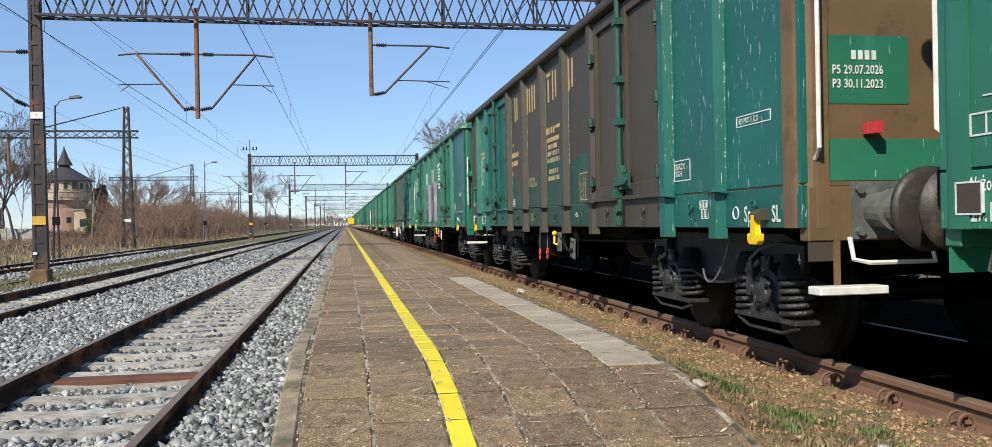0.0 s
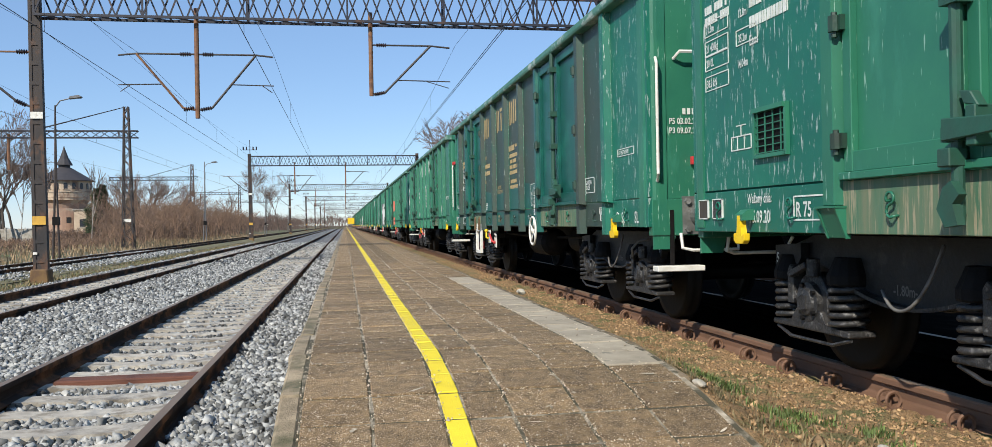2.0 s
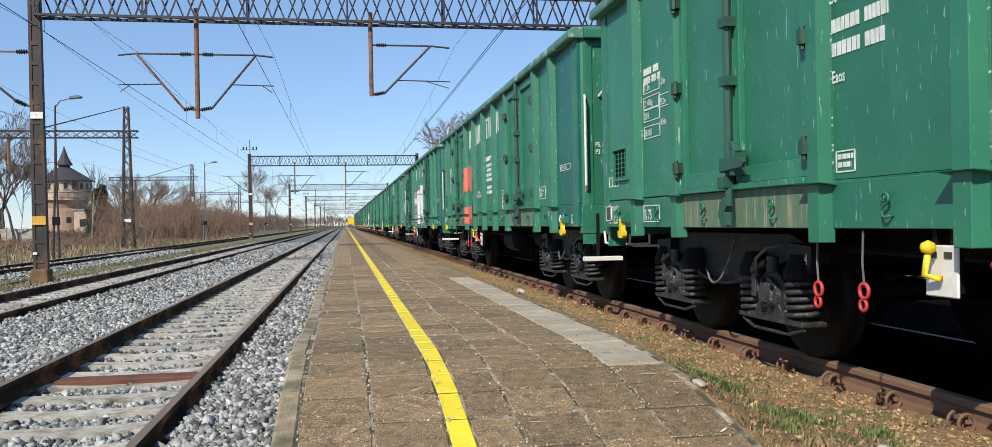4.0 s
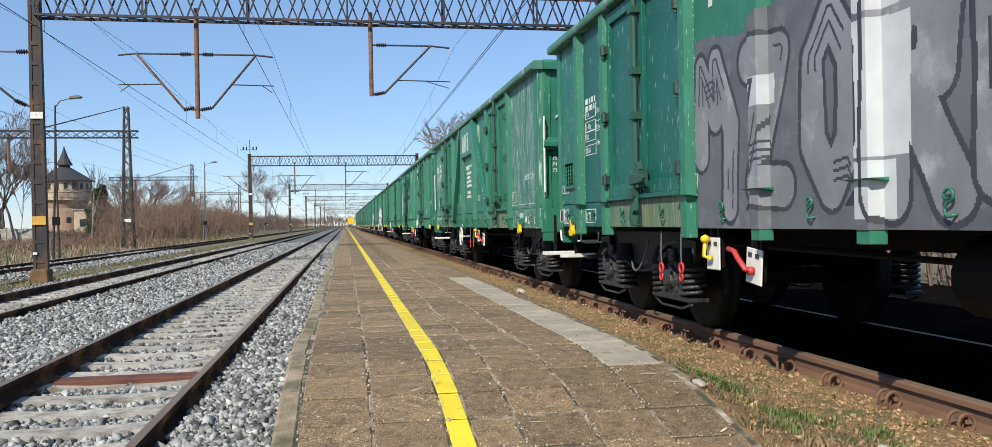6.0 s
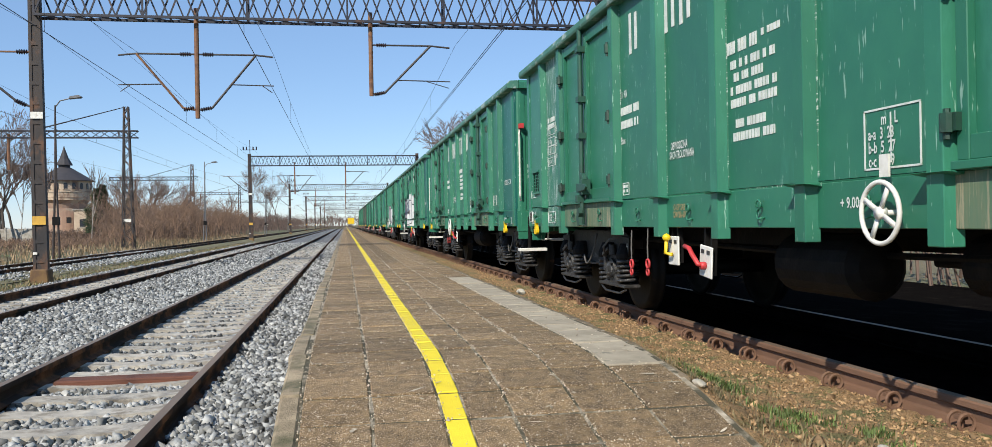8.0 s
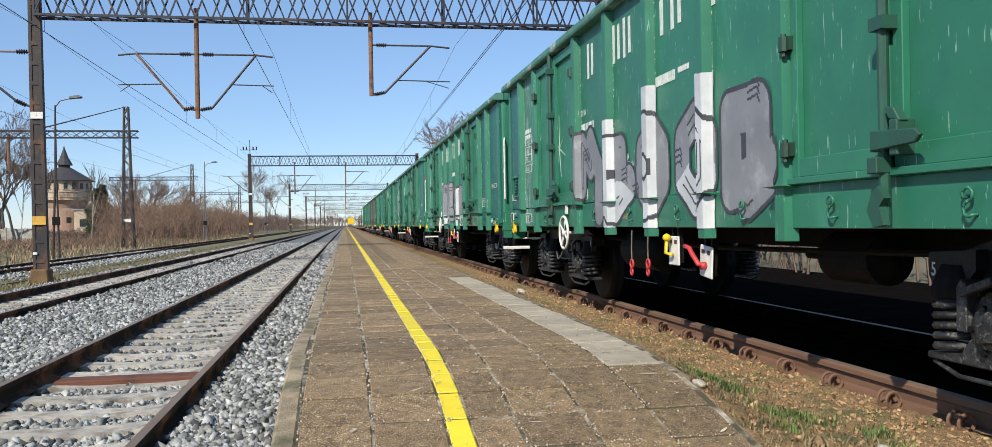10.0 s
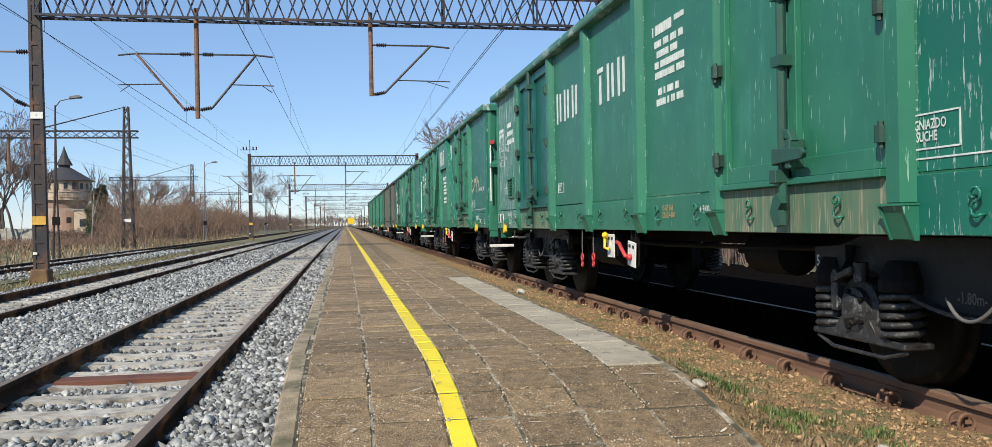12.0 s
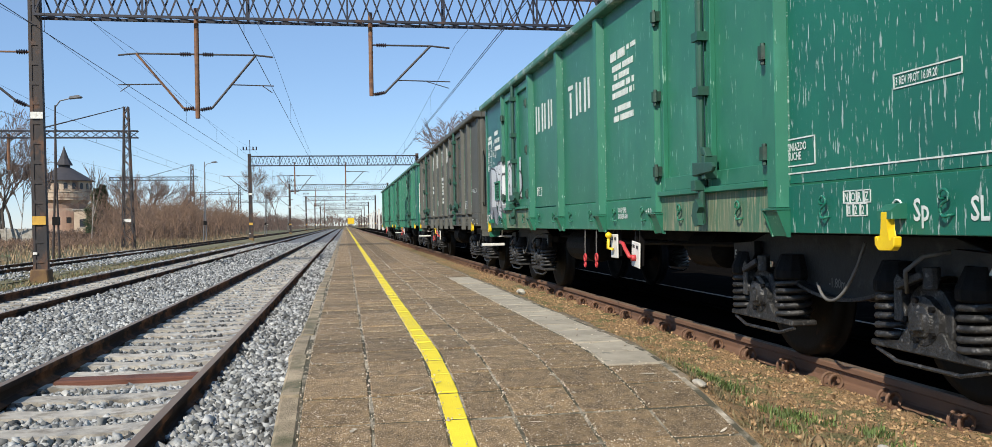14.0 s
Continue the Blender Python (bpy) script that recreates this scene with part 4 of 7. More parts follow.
        part("step_hanger", lambda bm: bar(bm, (-1.24, y + s * 0.05, 0.60), (-1.24, y + s * 0.05, 1.10), 0.035, 0.02, (0, 1, 0)), M["black"] if k else M["tan_brown"], step, key=("steph", s))
        part("step_arm", lambda bm: bar(bm, (-1.15, y + s * 0.30, 0.57), (-1.0, y + s * 0.75, 0.60), 0.05, 0.05), M["black"], step, key=("stepa", s))
    for s in (1, -1):
        ye = Y0 if s > 0 else Y1
        xg = -HALF + 0.08
        part("grab_rail", lambda bm: tube(bm, [(xg, ye - s * 0.012, 1.36), (xg - 0.02, ye - s * 0.09, 1.42), (xg - 0.02, ye - s * 0.09, 2.10), (xg - 0.02, ye - s * 0.09, 2.40), (xg, ye - s * 0.012, 2.46)], 0.014, 8), bright, w, "white grab rail at the corner", key=("grab", s))
        part("coupler_rail", lambda bm: tube(bm, [(-1.16, ye - s * 0.02, 0.89), (-1.16, ye - s * 0.06, 0.76), (-1.08, ye - s * 0.10, 0.74), (-0.65, ye - s * 0.10, 0.74), (-0.62, ye - s * 0.02, 0.86)], 0.015, 6), M["white"], w, "white bent coupler's handrail", key=("cr", s))
        for lamp in ([(-HALF + 0.10, 2.52)] if side_lamp else []) + ([(-1.02, 1.54)] if kind == "ribbed" else []):
            part("lamp_bracket", lambda bm: (box(bm, lamp[0] - 0.03, lamp[0] + 0.03, ye - s * 0.09 - 0.03, ye - s * 0.09 + 0.03, lamp[1] - 0.036, lamp[1] + 0.036), box(bm, lamp[0] - 0.036, lamp[0] + 0.036, min(ye - s * 0.012, ye - s * 0.06), max(ye - s * 0.012, ye - s * 0.06), lamp[1] - 0.035, lamp[1] + 0.035)), M["red"], w, "red painted tail-lamp bracket", key=("lb", s, lamp))
    for y in (Y0 + hook_a, Y1 - hook_b):
        h = part("tow_hook", hook_build, M["yellow"], w, "yellow painted tow hook", key="towhook", bevel=0.004, at=pose(-HALF - 0.075, y, 0.94))
        part("hook_bracket", hook_bracket_build, base, h, key="hookb")
    # brake gear under the middle
    for y, plate in ((levers, "red"), (levers + 0.64, "yellow")):
        pl = part("brake_plate", lambda bm: box(bm, -HALF + 0.02, -HALF + 0.035, -0.11, 0.11, -0.12, 0.12), M["white"] if k else M["pale_steel"], w, "grimy white brake changeover plate" if k else "bare grey brake changeover plate", key="bplate", bevel=0.006, at=pose(0, y, 0.69 if plate == "red" else 0.755, 6 if plate == "red" else 0, 0, 0))
        part("plate_hanger", lambda bm: (box(bm, -HALF + 0.036, -HALF + 0.08, -0.075, -0.045, -0.10, 0.36), box(bm, -HALF + 0.036, -HALF + 0.08, 0.045, 0.075, -0.10, 0.36)), M["black"], pl, key="bhang")
        part("plate_legend", lambda bm: [box(bm, -HALF + 0.015, -HALF + 0.0195, a - 0.025, a + 0.025, 0.06, 0.09) for a in (-0.05, 0.05)], M["letter_k"], pl, key="blegend")
        if plate == "red":
            part("brake_lever", lambda bm: (tube(bm, [(-HALF - 0.005, 0.0, -0.03), (-HALF - 0.035, 0.01, -0.02), (-HALF - 0.05, 0.10, 0.05), (-HALF - 0.05, 0.15, 0.085), (-HALF - 0.05, 0.24, 0.09)], 0.019, 8), lathe(bm, [(0.03, -HALF - 0.02), (0.03, -HALF + 0.02)], "x", 10, at=(0, 0, -0.03))), M["red"] if k else M["black"], pl, "red brake lever" if k else "black brake lever", key="blever", smooth=True)
        else:
            part("brake_lever", lambda bm: (tube(bm, [(-HALF - 0.005, -0.03, -0.03), (-HALF - 0.03, 0.05, -0.02), (-HALF - 0.03, 0.02, 0.09)], 0.016, 8), lathe(bm, [(0.0, -0.035), (0.03, -0.02), (0.036, 0.0), (0.03, 0.02), (0.0, 0.035)], "z", 10, at=(-HALF - 0.03, 0.02, 0.11), close=False)), M["yellow"], pl, "yellow ball-ended brake lever", key="bknob", smooth=True)
    for y, z in ((levers + 1.22, 0.62), (levers + 1.66, 0.60)):
        rr = part("release_ring", lambda bm: (ring(bm, (-HALF + 0.01, 0.0, 0.0), "x", 0.04, 0.011, 14, 6), ring(bm, (-HALF + 0.012, 0.012, -0.075), "x", 0.03, 0.010, 12, 6)), M["red"], w, "red brake release ring", key="bring", smooth=True, at=pose(0, y, z))
        part("pull_wire", lambda bm: tube(bm, [(-HALF + 0.01, 0, 0.04), (-HALF + 0.015, 0.02, 0.15), (-HALF + 0.02, 0.015, 0.32)], 0.006, 5), M["hose"], rr, key="bwire")
    if wheel is not None:
        bw = part("brake_wheel", brake_wheel_build, M["white"], w, "white spoked handbrake wheel", key="bwheel", smooth=True, at=pose(-HALF - 0.09, wheel[0], wheel[1]) @ Matrix.Scale(wheel[2] if len(wheel) > 2 else 1.0, 4))
        part("wheel_sign", lambda bm: box(bm, 0.03, 0.045, -0.045, 0.045, 0.22, 0.36), M["white"], bw, key="wsign")
    if ladder is not None:
        ld = part("ladder", lambda bm: bar(bm, (-1.50, 0.03, 0.385), (-1.50, 0.47, 0.385), 0.06), M["white"], w, "white painted step ladder", at=pose(0, ladder, 0.07), bevel=0.005)
        part("rung", lambda bm: bar(bm, (-1.50, 0.03, 0.80), (-1.50, 0.47, 0.80), 0.05), M["white"], ld, bevel=0.005)
        for q in (0.0, 0.5):
            part("stile", lambda bm: bar(bm, (-1.50, q, 0.36), (-1.50, q, 0.93), 0.055), M["white"], ld, bevel=0.005)
        for q in (0.0, 0.5):
            part("ladder_bracket", lambda bm: slab(bm, [(q - 0.05, 0.80), (q + 0.05, 0.80), (q + 0.05, 0.98), (q - 0.03, 1.06), (q - 0.05, 1.02)], "x", -1.555, -1.53), M["tan_brown"], ld)
    wheels = []
    for y in PIVOTS:
        wheels += build_bogie(w, y)
    markings(w, k, kind, posts, dates, rnd, weighed)
    if k == 9:
        cy, cz = Y0 + 9.75, 1.92

        def star(bm):
            for a, r in ((90, 0.42), (35, 0.34), (-20, 0.40), (-75, 0.34), (-100, 0.36), (150, 0.26), (200, 0.30)):
                c, v = math.cos(radians(a)), math.sin(radians(a))
                slab(bm, [(cy - 0.008 * v, cz + 0.008 * c), (cy + 0.008 * v, cz - 0.008 * c), (cy + r * c, cz + r * v)], "x", -HALF - 0.0055, -HALF - 0.002)
        tagged(part("sprayed_star", star, M["letter"], w, "thin white sprayed star"), kind="stuff")
    if graffiti:
        for g in graffiti:
            spray(w, posts, *g)
    return w, wheels


def owner_letter(y, z, single=False):
    """Stencilled upright bars in place of a big letter."""
    if single:
        return [(y - 0.035, y + 0.035, z, z + 0.30), (y - 0.10, y + 0.10, z + 0.33, z + 0.38)]
    return [(y + 0.045, y + 0.105, z, z + 0.38), (y - 0.105, y - 0.045, z + 0.02, z + 0.36)]


def markings(w, k, kind, posts, dates, rnd, weighed):
    L = M["letter_y"] if k in (0, 2) else M["letter"]
    W = M["letter"]
    flat = -HALF - 0.0085
    if k == 0:
        part("paint_patch", lambda bm: box(bm, -1.27, -0.74, Y0 - 0.004, Y0, 1.69, 2.10), M["green"], w, "fresh green patch behind the dates")
        part("paint_patch", lambda bm: box(bm, -1.27, -0.42, Y0 - 0.004, Y0, 1.23, 1.48), M["green"], w, "green painted lower end wall")
        for q, top in ((3, 1.78), (4, 1.92), (5, 1.62), (6, 1.70)):
            ya, yb = posts[q - 1] + 0.095, posts[q] - 0.095
            part("paint_patch", lambda bm: slab(bm, [(ya, Z_FLOOR), (yb, Z_FLOOR), (yb, top - 0.08), ((ya + yb) / 2, top), (ya, top - 0.03)], "x", -HALF - 0.004, -HALF), M["dull_green"], w, "green repainted lower part of a brown panel")
            part("paint_patch", lambda bm: box(bm, -HALF - 0.008, -HALF - 0.0045, ya, yb, 0.97, Z_FLOOR - 0.03), M["dull_green"], w, "green repainted sill")
    if k == 2:
        for q in (3, 4, 5, 6):
            ya, yb = posts[q - 1] + 0.095, posts[q] - 0.095
            part("paint_patch", lambda bm: slab(bm, [(ya, Z_FLOOR), (yb, Z_FLOOR), (yb, 1.60), ((ya + yb) / 2, 1.56), (ya, 1.58)], "x", -HALF - 0.004, -HALF), M["plain_blue"], w, "blue-green repainted lower part of a faded panel")
            part("paint_patch", lambda bm: box(bm, -HALF - 0.008, -HALF - 0.0045, ya, yb, 0.97, Z_FLOOR - 0.03), M["plain_blue"], w, "blue-green repainted sill")
    tagged(part("marking", lambda bm: [box(bm, -1.12 + q * 0.045, -1.12 + q * 0.045 + 0.028, Y0 - 0.009, Y0 - 0.0045, 1.955, 2.01) for q in range(4)], W, w, key="protmark"), kind="stuff")
    for q, line in enumerate(dates):
        put_text_end(w, line, 0.074, -1.25, 1.87 - 0.084 * q, W, Y0 - 0.009)
    end = 2.2 if kind != "ribbed" else 1.1
    # leading panels
    put_text(w, "SL", 0.15, Y0 + 0.36, 0.99, W, flat)
    put_text(w, "Sp", 0.15, Y0 + 0.74, 0.99, W, flat)
    part("marking", lambda bm: ring(bm, (flat, Y0 + 0.86, 1.05), "x", 0.042, 0.006, 14, 4), W, w, key="ringmark")
    q0 = Y0 + (1.75 if kind != "ribbed" else 1.80)
    nz = 1.83 if kind != "ribbed" else 1.98
    for a, ch in enumerate("NORZ"):
        put_text(w, ch, 0.066, nz - 0.062 * a, 1.097, W, flat, 0.75)
    for a, ch in enumerate("022"):
        put_text(w, ch, 0.066, nz - 0.062 * a - 0.031, 1.027, W, flat, 0.75)
    put_bars(w, [b for a in range(4) for b in outline(nz - 0.062 * a - 0.05, nz - 0.062 * a + 0.012, 1.085, 1.155, 0.006)] + [b for a in range(3) for b in outline(nz - 0.062 * a - 0.081, nz - 0.062 * a - 0.019, 1.015, 1.085, 0.006)], W, flat)
    put_text(w, "GNIAZDO\n SUCHE", 0.066, q0 + 0.16, 1.415, W, width=0.72)
    put_bars(w, outline(q0 - 0.15, q0 + 0.18, 1.32, 1.49, 0.008), W)
    rv = Y0 + (0.86 if kind != "ribbed" else 0.82)
    put_bars(w, outline(rv - 0.46, rv + 0.02, 1.635, 1.71, 0.007), W)
    put_text(w, {0: "3 REV PROT 11.12.20", 13: "3 REV PROT 16.09.20", 6: "3 REV PROT 23.11.20"}.get(k, "3 REV PROT 30.09.20"), 0.056, rv, 1.653, W, width=0.60)
    if k in (1, 11, 12, 13, 6):
        put_bars(w, [(Y0 + 0.22, Y0 + end - 0.12, 1.275, 1.283)], W)
    # the owner's big letters as plain bars, small writing as short bars
    tab = None
    if kind == "ribbed":
        spots = (9.2, 8.93, 7.86, 7.56, 6.70, 6.40) if k == 2 else (8.88, 7.98, 7.66, 6.76, 6.45, 5.66)
        slots = [(y, 2.57, q == 3) for q, y in enumerate(spots)]
        blk, blk_z, obw, tab = 6.92, 2.24, 8.02, 5.33
        put_text(w, "33  RIV", 0.095, 9.26, 2.19, L, width=0.7)
        put_bars(w, text_block(9.26, 2.10, (0.5, 0.48), 0.075, 0.055, rnd), L)
        put_text(w, "Eaos", 0.095, 9.26, 1.75, L, width=0.7)
        put_bars(w, outline(9.06, 9.24, 1.255, 1.375, 0.008) + text_block(9.22, 1.355, (0.14, 0.12), 0.028, 0.016, rnd), W)
    else:
        if kind == "plain":
            slots = [(y, 2.23, y == 7.42) for y in (9.16, 8.80, 8.44, 7.42, 7.08, 6.74)]
            blk, blk_z, obw = 5.88, 2.68, 7.1
        else:
            slots = [(y, 2.52, y == 6.76) for y in (7.46, 7.12, 6.76)] + [(5.74, 2.57, False)]
            blk, blk_z, obw = 7.48, 2.24, 5.94
            put_bars(w, outline(8.15, 8.48, 1.38, 1.68, 0.01) + text_block(8.43, 1.61, (0.22, 0.22, 0.22), 0.045, 0.04, rnd), W)
        put_bars(w, outline(8.99, 9.26, 1.37, 1.49, 0.007), W)
        put_text(w, "GNIAZDO\n SUCHE", 0.054, 9.24, 1.44, W, width=0.70)
    for c, (y, z, single) in enumerate(slots):
        put_bars(w, owner_letter(y, z, single), L, -HALF - (0.0765 if kind == "braced" and c < 3 else 0.0055), "owner_mark")
    put_bars(w, text_block(blk, blk_z, (0.44,), 0.085, 0.03, rnd) + text_block(blk - 0.50, blk_z, (0.24,), 0.045, 0.03, rnd), L)
    if k not in (5, 9, 10):
        put_bars(w, text_block(blk - 0.05, blk_z - 0.135, (0.62,), 0.058, 0.03, rnd) + text_block(blk - 0.10, blk_z - 0.225, (0.45,), 0.058, 0.03, rnd) + text_block(blk - 0.05, blk_z - 0.315, (0.64, 0.64), 0.058, 0.03, rnd) + text_block(blk - 0.12, blk_z - 0.545, (0.46,), 0.058, 0.03, rnd) + text_block(blk - 0.08, blk_z - 0.635, (0.58,), 0.058, 0.03, rnd), L)
    if kind != "plain" or k == 1:
        put_text(w, "  OBWODZINA\nSKONTROLOWANA", 0.088 if kind != "braced" else 0.075, obw, 1.585 if kind != "braced" else 1.51, L, width=0.62)
    if tab:
        put_bars(w, outline(tab - 0.45, tab, 1.25, 1.56, 0.01), L if k == 0 else W)
        put_text(w, "       m    L\na-a  3  23\nb-b  5  27\nc-c  9  39", 0.082, tab - 0.04, 1.475, L if k == 0 else W, width=0.68)
        put_bars(w, [(tab - 0.225, tab - 0.218, 1.28, 1.53)], L if k == 0 else W)
    put_text(w, "+ 9.00m +", 0.085, 5.55 if kind == "ribbed" else 4.93, 1.06, W, flat)
    put_text(w, "O-GP SAB\nDRV2A-600", 0.07, {"ribbed": 7.95, "plain": 5.7, "braced": 5.85}[kind], 1.09, M["letter_y"] if k not in (13,) else W, flat)
    # trailing panels: load tables, grille, weighing date
    T = Y1 - (0.28 if kind != "ribbed" else 1.28)
    q, up = T, 0.28 if kind != "ribbed" else 0.06
    for z, words in ((2.10, "71.3m"), (1.96, "21 400kg"), (1.85, "20 0L"), (1.70, "38.0 kN")):
        put_text(w, words, 0.082, q, z + up, W, width=0.66)
        put_bars(w, outline(q - 0.36, q + 0.03, z + up - 0.025, z + up + 0.085, 0.007), W)
    D = Y1 - (0.80 if kind != "ribbed" else 1.66)
    put_text(w, "12.8m", 0.078, D, 2.10 + up, W, width=0.66)
    put_text(w, "35.2m", 0.078, D, 1.93 + up, W, width=0.66)
    put_text(w, "14.04m", 0.078, D + 0.02, 1.76 + up, W, width=0.66)
    put_bars(w, outline(D - 0.27, D + 0.04, 1.91 + up, 2.02 + up, 0.007), W)
    put_bars(w, text_block(T + 0.02, 2.30 + up, (0.36, 0.40), 0.06, 0.02, rnd), L)
    if kind != "ribbed":
        put_bars(w, text_block(12.56, 2.62, (0.3, 0.45, 0.5), 0.075, 0.06, rnd), L)
    if kind != "ribbed":
        put_text(w, "Eaos", 0.095, 12.56, 2.16, L, width=0.7)
    gy = Y1 - (1.24 if kind != "ribbed" else 0.62)
    g = part("grille", lambda bm: (box(bm, -HALF - 0.03, -HALF - 0.002, -0.20, 0.20, 1.40, 1.425), box(bm, -HALF - 0.045, -HALF - 0.002, -0.20, 0.20, 1.695, 1.725), box(bm, -HALF - 0.03, -HALF - 0.002, -0.215, -0.19, 1.40, 1.725), box(bm, -HALF - 0.03, -HALF - 0.002, 0.19, 0.215, 1.40, 1.725)), M["green"], w, "waybill grille in a steel frame", key="grille", at=pose(0, gy, 0))
    part("grille_back", lambda bm: box(bm, -HALF - 0.010, -HALF - 0.006, -0.189, 0.189, 1.426, 1.694), M["black"], g, key="grilleb")
    tagged(part("grille_wire", lambda bm: [box(bm, -HALF - 0.024, -HALF - 0.018, -0.188, 0.188, 1.43 + 0.045 * v, 1.436 + 0.045 * v) for v in range(6)] + [box(bm, -HALF - 0.026, -HALF - 0.020, -0.15 + 0.1 * v, -0.14 + 0.1 * v, 1.427, 1.693) for v in range(4)], M["green"], g, key="grillew"), kind="stuff")
    dy, lift = (12.86, 0.21) if kind != "ribbed" else (13.32, 0.08)
    put_bars(w, [(a, b, c + lift, d + lift) for a, b, c, d in outline(dy - 0.30, dy, 1.27, 1.37, 0.008) + [(dy - 0.10, dy - 0.093, 1.27, 1.37), (dy - 0.20, dy - 0.193, 1.27, 1.37), (dy - 0.154, dy - 0.147, 1.37, 1.44), (dy - 0.22, dy - 0.08, 1.435, 1.442)]], W)
    ky = 12.62 if kind != "ribbed" else 13.34
    put_text(w, "Ważony dnia:", 0.088, ky, 1.115, W, flat, 0.66)
    put_text(w, weighed, 0.115, ky - 0.02, 0.985, W, flat, 0.72)
    ry = 12.0 if kind != "ribbed" else 12.28
    put_text(w, "R 75", 0.125, ry, 1.02, W, flat, 0.76)
    put_bars(w, outline(ry - 0.36, ry + 0.03, 0.995, 1.145, 0.009), W, flat)
    for a, m_ in ((0.10, "brown"), (0.34, "steelgrey"))[:1 if kind == "ribbed" else 2]:
        pl = part("label_plate", lambda bm: box(bm, -HALF - 0.015, -HALF - 0.004, -0.075, 0.075, 1.02, 1.15), M[m_], w, key=("lpl", a), at=pose(0, Y1 - a - 0.10, 0))
        part("plate_rim", lambda bm: [box(bm, -HALF - 0.018, -HALF - 0.005, *r) for r in outline(-0.082, 0.082, 1.012, 1.158, 0.008)], W, pl, key=("lrim", a))


STROKES = {
    # uprights and bows in a unit square, u to the nose of the train, v up
    "a": (((0.15, 0.0), (0.2, 0.95), (0.75, 0.9), (0.7, 0.55), (0.3, 0.5)), ((0.45, 0.45), (0.85, 0.0))),
    "b": (((0.15, 0.92), (0.8, 0.92), (0.25, 0.12), (0.85, 0.08)),),
    "c": (((0.25, 1.0), (0.2, 0.12), (0.8, 0.06)), ((0.25, 0.55), (0.6, 0.6))),
    "d": (((0.85, 0.8), (0.45, 1.0), (0.15, 0.7), (0.75, 0.42), (0.7, 0.08), (0.15, 0.12)),),
    "e": (((0.5, 0.05), (0.2, 0.3), (0.2, 0.75), (0.5, 0.95), (0.8, 0.7), (0.8, 0.3), (0.5, 0.05)),),
    "f": (((0.2, 0.0), (0.2, 1.0)), ((0.8, 0.95), (0.3, 0.5), (0.85, 0.05))),
    "g": (((0.1, 0.35), (0.1, 0.95), (0.5, 0.6), (0.5, 0.95), (0.9, 0.5), (0.85, 0.0)),),
    "h": (((0.1, 0.1), (0.1, 0.8), (0.6, 0.8), (0.6, 0.2), (0.1, 0.1)), ((0.4, 0.0), (0.9, 0.3))),
}


def line_distance(yy, zz, pts):
    """Distance of each cell to a broken line."""
    out = np.full(yy.shape, 9.0)
    for (a, b), (c, d) in zip(pts, pts[1:]):
        vy, vz = c - a, d - b
        f = np.clip(((yy - a) * vy + (zz - b) * vz) / (vy * vy + vz * vz + 1e-9), 0, 1)
        out = np.minimum(out, np.hypot(yy - a - f * vy, zz - b - f * vz))
    return out


